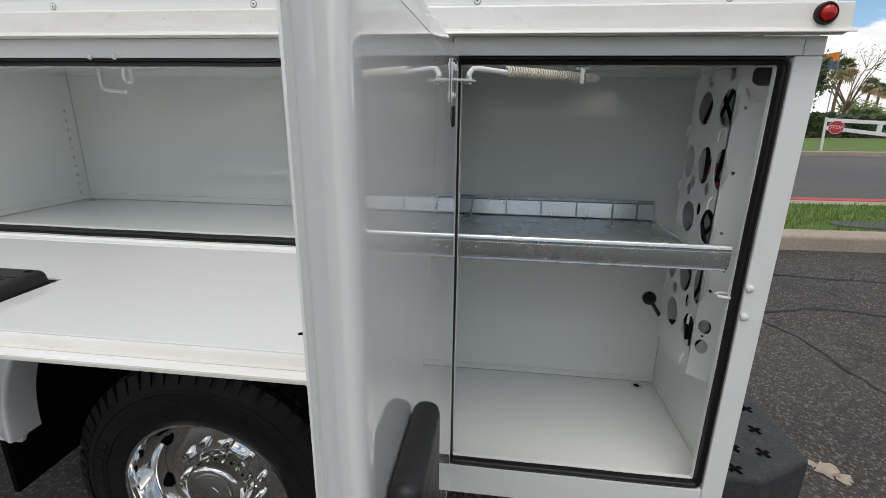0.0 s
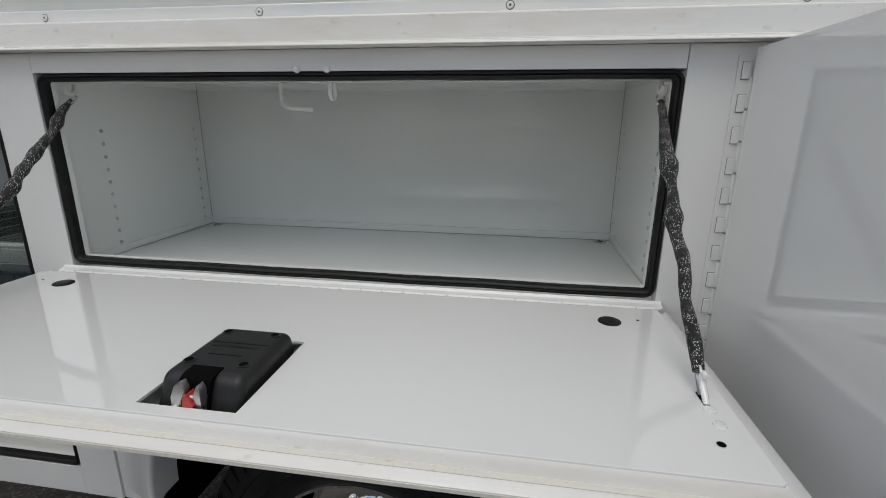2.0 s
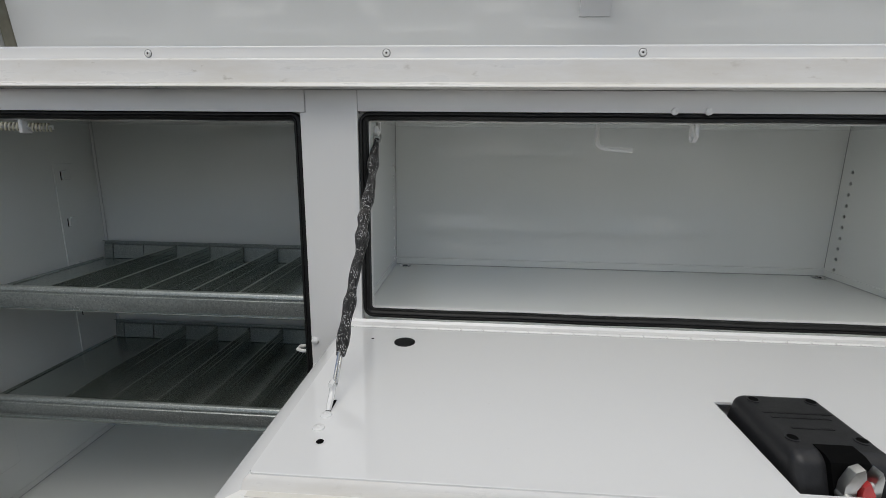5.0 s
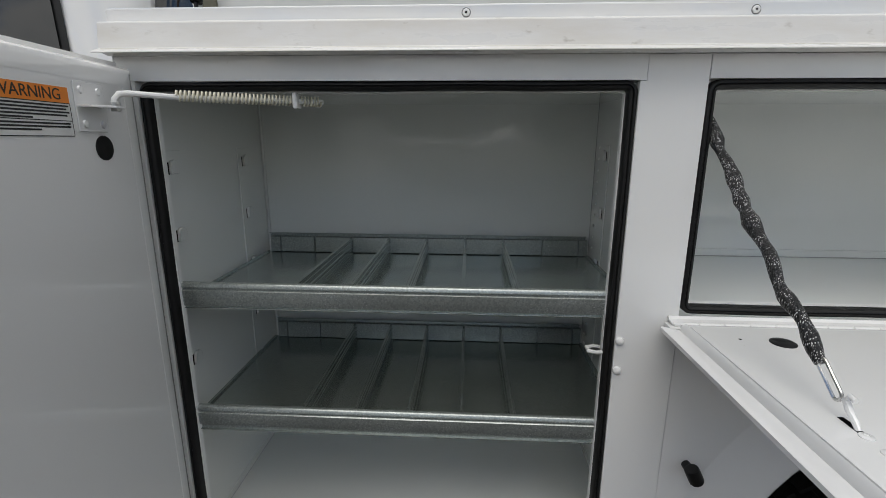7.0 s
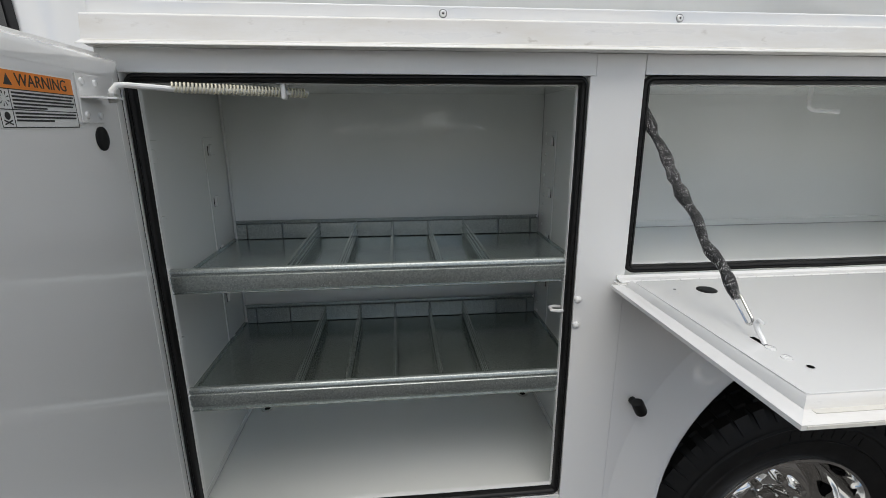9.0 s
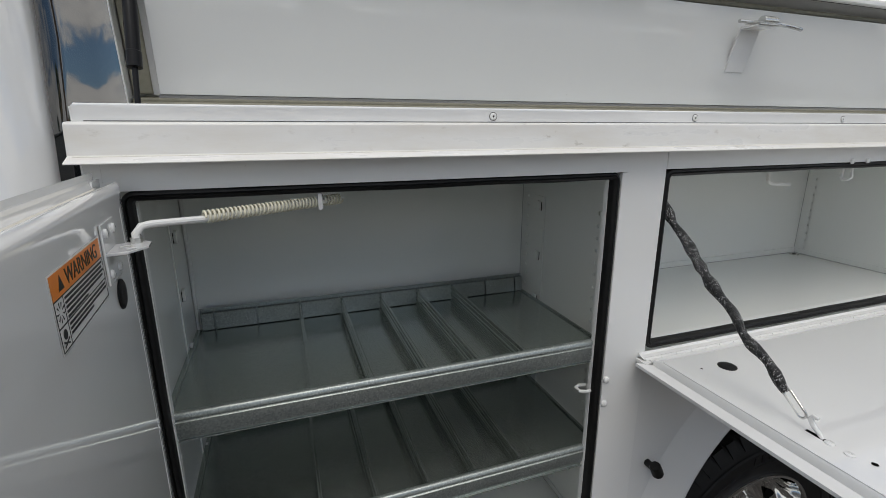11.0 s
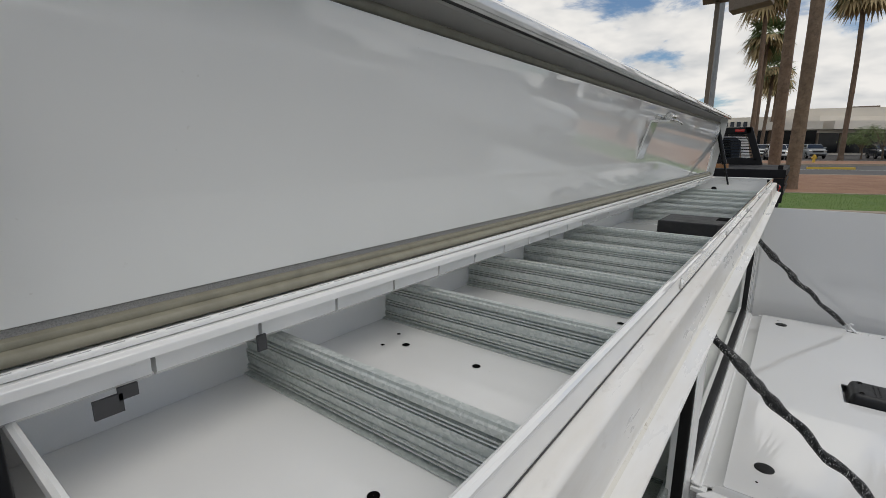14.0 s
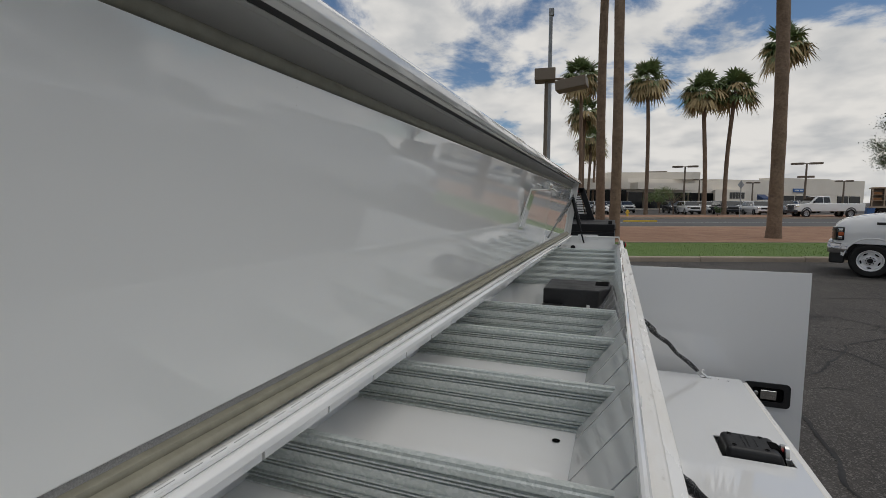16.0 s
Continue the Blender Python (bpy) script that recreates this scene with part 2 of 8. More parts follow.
def asphalt():
    """Old brownish asphalt: pale stone chips, dark binder, stains and fine cracks."""
    m = Mat("worn_asphalt")
    grain = m.noise(130, 4, 0.7)
    chips = m.voronoi(95, "F1", "Color")
    bw = m.n.new("ShaderNodeRGBToBW")
    m.l.new(chips, bw.inputs[0])
    patch = m.noise(0.45, 7, 0.65)
    c = m.mix(m.step(grain, 0.3, 0.7), (0.025, 0.0225, 0.021), (0.078, 0.070, 0.063))
    c = m.mix(m.step(bw.outputs[0], 0.70, 0.80, 0, 0.75), c, (0.185, 0.170, 0.155))
    c = m.mix(m.step(bw.outputs[0], 0.32, 0.24, 0, 0.75), c, (0.022, 0.020, 0.019))
    c = m.mix(m.step(patch, 0.45, 0.68, 0, 0.50), c, (0.092, 0.083, 0.074))
    c = m.mix(m.step(m.noise(1.3, 7, 0.7), 0.54, 0.66, 0, 0.6), c, (0.030, 0.028, 0.027))
    w = m.n.new("ShaderNodeTexNoise")
    w.inputs["Scale"].default_value = 1.6
    w.inputs["Detail"].default_value = 6.0
    m.l.new(m.tc, w.inputs["Vector"])
    add = m.n.new("ShaderNodeVectorMath")
    add.operation = "ADD"
    m.l.new(m.tc, add.inputs[0])
    m.l.new(w.outputs["Color"], add.inputs[1])
    for scale, width, lo in ((0.42, 0.008, 0.40), (1.25, 0.007, 0.50)):
        vo = m.n.new("ShaderNodeTexVoronoi")
        vo.feature = "DISTANCE_TO_EDGE"
        vo.inputs["Scale"].default_value = scale
        m.l.new(add.outputs[0], vo.inputs["Vector"])
        crack = m.mul(m.step(vo.outputs[0], 0.0, width, 1, 0), m.step(m.noise(0.6 * scale, 3), lo, lo + 0.14))
        c = m.mix(m.mul(crack, 0.9), c, (0.011, 0.010, 0.010))
    c = m.mix(m.mul(m.step(m.noise(2.6, 8, 0.7), 0.60, 0.72), 0.4), c, (0.17, 0.155, 0.14))
    m.put("Base Color", c).put("Roughness", 0.9)
    return m.bump(grain, 0.8, 0.006).m


ASPHALT = asphalt()


def mottled(name, cols, scale, rough=0.9, bump=0.5, dist=0.02, fine=40.0):
    m = Mat(name)
    c = m.mix(m.step(m.noise(scale, 6, 0.6), 0.35, 0.68), cols[0], cols[1])
    c = m.mix(m.step(m.noise(fine, 4, 0.6), 0.45, 0.75, 0, 0.8), c, cols[2])
    m.put("Base Color", c).put("Roughness", rough)
    return m.bump(m.noise(fine, 5), bump, dist).m


GRASS = mottled("mown_grass", ((0.075, 0.145, 0.022), (0.11, 0.185, 0.034), (0.16, 0.185, 0.060)), 1.2, fine=26)
BLADE = mottled("grass_blades", ((0.10, 0.19, 0.032), (0.14, 0.24, 0.045), (0.21, 0.23, 0.08)), 3.0, fine=9)
DIRT = mottled("bare_reddish_soil", ((0.26, 0.135, 0.078), (0.37, 0.215, 0.135), (0.17, 0.098, 0.06)), 1.1, fine=14)
CONCRETE = mottled("weathered_concrete", ((0.33, 0.275, 0.215), (0.41, 0.345, 0.275), (0.25, 0.205, 0.16)), 1.5, fine=30, dist=0.003)
RED_KERB = mottled("red_painted_kerb", ((0.42, 0.07, 0.06), (0.5, 0.10, 0.08), (0.33, 0.10, 0.08)), 2.0, fine=30, dist=0.003)
YELLOW_KERB = mottled("yellow_painted_kerb", ((0.62, 0.42, 0.05), (0.66, 0.47, 0.09), (0.5, 0.36, 0.1)), 2.0, fine=30, dist=0.003)
ROAD = mottled("grey_road", ((0.085, 0.083, 0.082), (0.11, 0.107, 0.104), (0.065, 0.064, 0.063)), 0.3, fine=30, dist=0.003)
LINE = plain("white_road_paint", (0.55, 0.55, 0.53), 0.7, var=0.25, scale=12)
BARK = mottled("palm_bark", ((0.17, 0.115, 0.075), (0.25, 0.175, 0.12), (0.10, 0.07, 0.05)), 2.0, fine=9, bump=1.0, dist=0.05)
FROND = mottled("green_palm_frond", ((0.13, 0.18, 0.065), (0.18, 0.23, 0.09), (0.09, 0.13, 0.05)), 0.8, 0.45, fine=3)
DRY = mottled("dry_palm_frond", ((0.38, 0.285, 0.13), (0.46, 0.35, 0.18), (0.26, 0.19, 0.09)), 0.8, 0.7, fine=3)
LEAF = mottled("tree_leaves", ((0.04, 0.075, 0.022), (0.07, 0.105, 0.03), (0.03, 0.05, 0.02)), 0.9, 0.6, fine=4)
PALE_LEAF = mottled("pale_tree_leaves", ((0.13, 0.19, 0.05), (0.19, 0.24, 0.08), (0.09, 0.13, 0.04)), 0.9, 0.6, fine=4)
STUCCO = mottled("cream_stucco", ((0.70, 0.65, 0.57), (0.75, 0.70, 0.62), (0.64, 0.59, 0.51)), 0.2, fine=8, bump=0.2)
BRICKRED = mottled("terracotta_roof", ((0.30, 0.11, 0.065), (0.36, 0.14, 0.08), (0.22, 0.09, 0.06)), 0.6, fine=8)
BROWN_STEEL = plain("brown_painted_steel", (0.16, 0.125, 0.09), 0.5, var=0.15)
GREY_STEEL = plain("grey_galvanised_pole", (0.28, 0.29, 0.30), 0.5, var=0.15, scale=8)
DULL_CHROME = plain("dulled_chrome", (0.42, 0.42, 0.43), 0.24, 1.0, var=0.1, scale=8)
AWNING_BLUE = plain("dark_blue_canvas", (0.02, 0.045, 0.12), 0.7, var=0.15)
AMBER_LENS = plain("amber_lamp_lens", (0.50, 0.11, 0.035), 0.2, var=0.2)
TAN_STEEL = plain("tan_painted_steel", (0.42, 0.34, 0.25), 0.5, var=0.2, scale=6)
CAR_WHITE = paint("white_car_paint", (0.78, 0.78, 0.77), rough=0.12, coat=1.0, dirt=0.03, speck=0.0)
CAR_SILVER = plain("silver_car_paint", (0.36, 0.37, 0.38), 0.3, 0.4, var=0.05)
CAR_DARK = plain("dark_car_paint", (0.03, 0.035, 0.045), 0.2, var=0.1)
STOP_RED = plain("red_sign_sheet", (0.48, 0.03, 0.04), 0.4, var=0.05)
BLUE_SIGN = plain("blue_sign_sheet", (0.04, 0.13, 0.34), 0.4, var=0.05)
WOOD = plain("varnished_timber", (0.33, 0.16, 0.06), 0.5, var=0.3, scale=12)

# ---- building helpers ----


class Solid:
    """Collects simple solids into one bmesh."""

    def __init__(self):
        self.bm = bmesh.new()
        self.rounded = False

    def faces(self, pts, idx):
        vs = [self.bm.verts.new(p) for p in pts]
        for f in idx:
            try:
                self.bm.faces.new([vs[i] for i in f])
            except ValueError:
                pass
        return self

    def box(self, x0, x1, y0, y1, z0, z1):
        p = [(x, y, z) for x in (x0, x1) for y in (y0, y1) for z in (z0, z1)]
        return self.faces(p, [(0, 1, 3, 2), (4, 6, 7, 5), (0, 4, 5, 1), (2, 3, 7, 6), (0, 2, 6, 4), (1, 5, 7, 3)])

    def prism(self, prof, axis, a0, a1):
        """A closed outline (two coordinates) drawn out along an axis."""
        n = len(prof)
        put = {"x": lambda u, v, a: (a, u, v), "y": lambda u, v, a: (u, a, v), "z": lambda u, v, a: (u, v, a)}[axis]
        pts = [put(u, v, a0) for u, v in prof] + [put(u, v, a1) for u, v in prof]
        idx = [(i, (i + 1) % n, n + (i + 1) % n, n + i) for i in range(n)]
        return self.faces(pts, idx + [tuple(range(n))[::-1], tuple(range(n, 2 * n))])

    def tube(self, path, rad, n=10, caps=True, closed=False):
        """A round tube along a path; rad may be a list."""
        path = [Vector(p) for p in path]
        k = len(path)
        rads = rad if isinstance(rad, (list, tuple)) else [rad] * k
        pts, up = [], None
        for i, p in enumerate(path):
            a = path[(i - 1) % k] if closed or i > 0 else p
            b = path[(i + 1) % k] if closed or i < k - 1 else p
            d = (b - a).normalized()
            if up is None:
                up = d.orthogonal().normalized()
            up = (up - d * up.dot(d)).normalized()
            s = d.cross(up)
            pts += [p + (up * math.cos(2 * math.pi * j / n) + s * math.sin(2 * math.pi * j / n)) * rads[i] for j in range(n)]
        idx = []
        for i in range(k if closed else k - 1):
            for j in range(n):
                a, b = i * n, ((i + 1) % k) * n
                idx.append((a + j, a + (j + 1) % n, b + (j + 1) % n, b + j))
        if caps and not closed:
            idx += [tuple(range(n))[::-1], tuple(range((k - 1) * n, k * n))]
        return self.faces(pts, idx)

    def lathe(self, prof, centre, axis="z", n=24, start=0.0, sweep=360.0):
        """An outline of (radius, height) turned about an axis through centre."""
        c = Vector(centre)
        full = sweep >= 359.9
        m = n if full else n + 1
        pts = []
        for i in range(m):
            a = radians(start + sweep * i / n)
            for r, h in prof:
                u, v = r * math.cos(a), r * math.sin(a)
                pts.append(c + Vector({"z": (u, v, h), "y": (u, h, v), "x": (h, u, v)}[axis]))
        k = len(prof)
        idx = [(i * k + j, ((i + 1) % m) * k + j, ((i + 1) % m) * k + j + 1, i * k + j + 1) for i in range(n) for j in range(k - 1)]
        self.faces(pts, idx)
        bmesh.ops.remove_doubles(self.bm, verts=self.bm.verts[:], dist=1e-6)
        return self

    def ball(self, c, r, sx=1, sy=1, sz=1, n=10):
        prof = [(max(1e-5, math.sin(math.pi * i / n)) * r, -math.cos(math.pi * i / n) * r) for i in range(n + 1)]
        k = len(self.bm.verts)
        self.lathe(prof, (0, 0, 0), "z", n + 2)
        self.bm.verts.ensure_lookup_table()
        for v in self.bm.verts[k:]:
            v.co = Vector(c) + Vector((v.co.x * sx, v.co.y * sy, v.co.z * sz))
        return self

    def ring(self, path, section, axis_y=True):
        """A closed path in the x-z plane swept with a section of (inward offset, y)."""
        n, k = len(path), len(section)
        pts = []
        for i, (x, z) in enumerate(path):
            ax, az = path[i - 1]
            bx, bz = path[(i + 1) % n]
            d = Vector((bx - ax, bz - az)).normalized()
            nx, nz = -d.y, d.x
            pts += [(x + nx * o, y, z + nz * o) for o, y in section]
        idx = [(i * k + j, i * k + (j + 1) % k, ((i + 1) % n) * k + (j + 1) % k, ((i + 1) % n) * k + j) for i in range(n) for j in range(k)]
        return self.faces(pts, idx)

    def move(self, m):
        bmesh.ops.transform(self.bm, matrix=m, verts=self.bm.verts[:])
        return self

    def bevel(self, w, seg=2):
        bmesh.ops.recalc_face_normals(self.bm, faces=self.bm.faces[:])
        sharp = [e for e in self.bm.edges if len(e.link_faces) == 2 and e.calc_face_angle(0) > 0.6]
        bmesh.ops.bevel(self.bm, geom=sharp, offset=w, segments=seg, affect="EDGES", clamp_overlap=True, profile=0.5)
        self.rounded = True
        return self


def rr(x0, x1, y0, y1, r, n=5):
    """A rounded rectangle, anticlockwise."""
    pts = []
    for cx, cy, a in ((x1 - r, y0 + r, -90), (x1 - r, y1 - r, 0), (x0 + r, y1 - r, 90), (x0 + r, y0 + r, 180)):
        pts += [(cx + r * math.cos(radians(a + 90 * i / n)), cy + r * math.sin(radians(a + 90 * i / n))) for i in range(n + 1)]
    return pts


def disc(cx, cy, r, n=12, rx=1.0, ry=1.0):
    return [(cx + rx * r * math.cos(2 * math.pi * i / n), cy + ry * r * math.sin(2 * math.pi * i / n)) for i in range(n)]


def plate(outline, holes, thick, m):
    """A sheet with holes through it, in its own plane, laid out by the pose m."""
    cu = bpy.data.curves.new("sheet", "CURVE")
    cu.dimensions, cu.fill_mode, cu.extrude = "2D", "BOTH", thick / 2
    for pts in (outline, *holes):
        sp = cu.splines.new("POLY")
        sp.points.add(len(pts) - 1)
        for p, (x, y) in zip(sp.points, pts):
            p.co = (x, y, 0, 1)
        sp.use_cyclic_u = True
    ob = bpy.data.objects.new("sheet", cu)
    scene.collection.objects.link(ob)
    me = bpy.data.meshes.new_from_object(ob.evaluated_get(bpy.context.evaluated_depsgraph_get()))
    bpy.data.objects.remove(ob)
    s = Solid()
    s.bm.from_mesh(me)
    bpy.data.meshes.remove(me)
    bpy.data.curves.remove(cu)
    bmesh.ops.remove_doubles(s.bm, verts=s.bm.verts[:], dist=1e-6)
    return s.move(m)


XZ = Matrix(((1, 0, 0, 0), (0, 0, -1, 0), (0, 1, 0, 0), (0, 0, 0, 1)))  # sheet x, y -> world x, z
YZ = Matrix(((0, 0, 1, 0), (1, 0, 0, 0), (0, 1, 0, 0), (0, 0, 0, 1)))  # sheet x, y -> world y, z


def thing(name, loc, label, category, group="", kind=""):
    ob = new(name)
    ob.empty_display_size = 0.1
    ob.matrix_basis = Matrix.Translation(loc)
    return tagged(ob, label, category, group, kind)


def keep_flats_flat(me, limit):
    """Area-weighted normals, so that rounded edges don't bend the shading of the flats beside them."""
    around = [[] for _ in me.vertices]
    fn = [p.normal.copy() for p in me.polygons]
    fa = [p.area for p in me.polygons]
    for p in me.polygons:
        for v in p.vertices:
            around[v].append(p.index)
    out = []
    for p in me.polygons:
        for v in p.vertices:
            n = Vector((0, 0, 0))
            for q in around[v]:
                if fn[q].dot(fn[p.index]) > limit:
                    n += fn[q] * fa[q]
            out.append(n.normalized() if n.length > 1e-12 else fn[p.index])
    me.normals_split_custom_set(out)


def mesh_of(name, s, mat, smooth=35):
    bm = s.bm if isinstance(s, Solid) else s
    bmesh.ops.recalc_face_normals(bm, faces=bm.faces[:])
    me = bpy.data.meshes.new(name)
    bm.to_mesh(me)
    bm.free()
    for m in mat if isinstance(mat, (list, tuple)) else (mat,):
        me.materials.append(m)
    if smooth:
        me.polygons.foreach_set("use_smooth", [True] * len(me.polygons))
        me.set_sharp_from_angle(angle=radians(smooth))
        if isinstance(s, Solid) and s.rounded and len(me.polygons) < 4000:
            keep_flats_flat(me, math.cos(radians(smooth + 6)))
    return me


def part(name, s, mat, parent=None, label="", smooth=35):
    """One mesh object under a thing or a part; parents that are Empties keep their children in world space."""
    ob = new(name, mesh_of(name, s, mat, smooth))
    if parent:
        ob.parent = parent
        if parent.type == "EMPTY":
            ob.matrix_parent_inverse = parent.matrix_basis.inverted()
    if label:
        ob["label"] = label
    return ob


def again(ob, m, parent=None):
    """Another part on the same mesh, moved by m."""
    o = ob.copy()
    scene.collection.objects.link(o)
    o.matrix_basis = m @ ob.matrix_basis
    if parent:
        o.parent = parent
        o.matrix_parent_inverse = parent.matrix_basis.inverted() if parent.type == "EMPTY" else Matrix()
    return o


def text_part(name, words, size, m, mat, parent, label=""):
    cu = bpy.data.curves.new(name, "FONT")
    cu.body, cu.size, cu.align_x, cu.align_y, cu.extrude = words, size, "CENTER", "CENTER", 0.0003
    ob = bpy.data.objects.new(name, cu)
    scene.collection.objects.link(ob)
    me = bpy.data.meshes.new_from_object(ob.evaluated_get(bpy.context.evaluated_depsgraph_get()))
    bpy.data.objects.remove(ob)
    s = Solid()
    s.bm.from_mesh(me)
    bpy.data.meshes.remove(me)
    return part(name, s.move(m), mat, parent, label, smooth=0)


def at(x, y, z):
    return Matrix.Translation((x, y, z))


# ---- the service truck ----
XF, XR = -2.152, 0.556  # front and rear end of the body
truck = thing("service_truck", (-0.8, 1.0, 0.0), "white utility service truck, side doors and top lid open", "truck")
OPEN_F = (-2.122, -1.361, 0.660, 1.526)
OPEN_H = (-1.262, -0.147, 1.166, 1.528)
OPEN_R = (-0.045, 0.511, 0.660, 1.532)
Z_SILL, Z_HEAD = 0.585, 1.562


def slab(x0, x1, z0, z1, y0=0.0, y1=0.02, w=0.0015):
    return Solid().box(x0, x1, y0, y1, z0, z1).bevel(w)


J = 0.0012
part("front_post", slab(XF, OPEN_F[0] - J, Z_SILL, Z_HEAD), WHITE, truck)
part("header", slab(OPEN_F[0] - 0.012, -1.352, OPEN_F[3], Z_HEAD, -0.0015, 0.0), WHITE, truck)
part("post", plate([(-1.361, Z_SILL), (-1.263, Z_SILL), (-1.263, Z_HEAD), (-1.3515, Z_HEAD), (-1.3515, OPEN_F[3]), (-1.361, OPEN_F[3])], [], 0.02, at(0, 0.01, 0) @ XZ).bevel(0.002), WHITE, truck)
part("header", slab(-1.2625, -0.1475, OPEN_H[3], Z_HEAD, -0.0005, 0.019), WHITE, truck)
part("post", slab(-0.1465, -0.0455, Z_SILL, Z_HEAD), WHITE, truck)
part("header", slab(-0.0445, 0.5225, OPEN_R[3], Z_HEAD, -0.0005, 0.019), WHITE, truck)
part("rear_post", slab(0.5235 - 0.0115, XR, Z_SILL, OPEN_R[3], 0.0, 0.02, 0.004), WHITE, truck)
part("rear_post_top", slab(0.5235, XR, OPEN_R[3], Z_HEAD, 0.0, 0.02, 0.003), WHITE, truck)
part("sill", slab(OPEN_F[0], -1.3615, Z_SILL, OPEN_F[2], 0.001, 0.02), WHITE, truck)
part("sill", slab(-0.0445, 0.5115, Z_SILL, OPEN_R[2], 0.001, 0.02), WHITE, truck)
# panel over the wheel, with a round arch cut out
AX, AZ, AR = -0.720, 0.620, 0.436
ARCH = [(AX + AR * math.cos(radians(a)), AZ + AR * math.sin(radians(a))) for a in range(-4, 186, 5)]
wheel_panel = [(-0.1475, Z_SILL), (-0.1475, 1.150), (-1.2625, 1.150), (-1.2625, Z_SILL), (-1.170, Z_SILL)] + ARCH[::-1] + [(-0.270, Z_SILL)]
part("wheel_panel", plate(wheel_panel, [], 0.014, at(0, 0.011, 0) @ XZ).bevel(0.004), GLOSS, truck)
# rolled flare round the arch
flare = Solid()
for i in range(len(ARCH) - 1):
    (xa, za), (xb, zb) = ARCH[i], ARCH[i + 1]
    c = Vector((AX, AZ))
    oa, ob_ = (Vector((xa, za)) - c).normalized(), (Vector((xb, zb)) - c).normalized()
    pr = []
    for (x, z), o in (((xa, za), oa), ((xb, zb), ob_)):
        pr.append([(x + o.x * d, y, z + o.y * d) for d, y in ((0.092, 0.0039), (0.082, 0.0020), (0.06, -0.0060), (0.035, -0.0170), (0.012, -0.0270), (0.004, -0.0290), (-0.001, -0.0270), (-0.003, -0.021), (-0.003, 0.05))])
    k = len(pr[0])
    flare.faces(pr[0] + pr[1], [(j, j + 1, k + j + 1, k + j) for j in range(k - 1)])
bmesh.ops.remove_doubles(flare.bm, verts=flare.bm.verts[:], dist=1e-5)
part("arch_flare", flare, GLOSS, truck, smooth=60)
# wheel house, its shade put into near-black panels
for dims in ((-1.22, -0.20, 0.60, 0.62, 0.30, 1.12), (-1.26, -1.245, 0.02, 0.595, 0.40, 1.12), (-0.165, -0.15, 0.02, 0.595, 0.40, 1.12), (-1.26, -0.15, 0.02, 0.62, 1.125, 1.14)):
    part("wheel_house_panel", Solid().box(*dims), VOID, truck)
for x, z in ((-1.217, 0.885), (-0.213, 0.885)):
    s = Solid().tube([(x - 0.004, -0.022, z + 0.012), (x + 0.010, -0.022, z - 0.016)], 0.0125, 12).bevel(0.004)
    s.tube([(x, -0.02, z), (x, 0.006, z)], 0.008, 10)
    part("rubber_stop", s, RUBBER, truck)

# black weatherstrip round each opening, with the white lip inside it
STRIP = [(0.0, 0.0150), (0.0, 0.0045), (0.0022, 0.0018), (0.0052, 0.0010), (0.0066, 0.0030), (0.0080, 0.0010), (0.0112, 0.0022), (0.0132, 0.0065), (0.0136, 0.0190)]
LIP = [(0.0130, 0.026), (0.0130, 0.0172), (0.0150, 0.0172), (0.0156, 0.026)]
for (x0, x1, z0, z1) in (OPEN_F, OPEN_H, OPEN_R):
    path = rr(x0, x1, z0, z1, 0.018, 5)
    dense = []
    for i, (x, z) in enumerate(path):
        bx, bz = path[(i + 1) % len(path)]
        k = max(1, int(math.hypot(bx - x, bz - z) / 0.12))
        dense += [(x + (bx - x) * j / k, z + (bz - z) * j / k) for j in range(k)]
    wob = [(x + 0.0006 * math.sin(31 * z + 7 * x), z + 0.0007 * math.sin(23 * x + 5 * z)) for x, z in dense]
    part("weatherstrip", Solid().ring(wob, STRIP), RUBBER, truck, "black rubber bulb seal", smooth=50)
    part("opening_lip", Solid().ring(path, LIP), WHITE, truck, smooth=50)

# ---- compartment linings ----


def wall_holes(y, z0, z1, n, r=0.0032):
    return [disc(y, z0 + (z1 - z0) * i / (n - 1), r, 8) for i in range(n)]


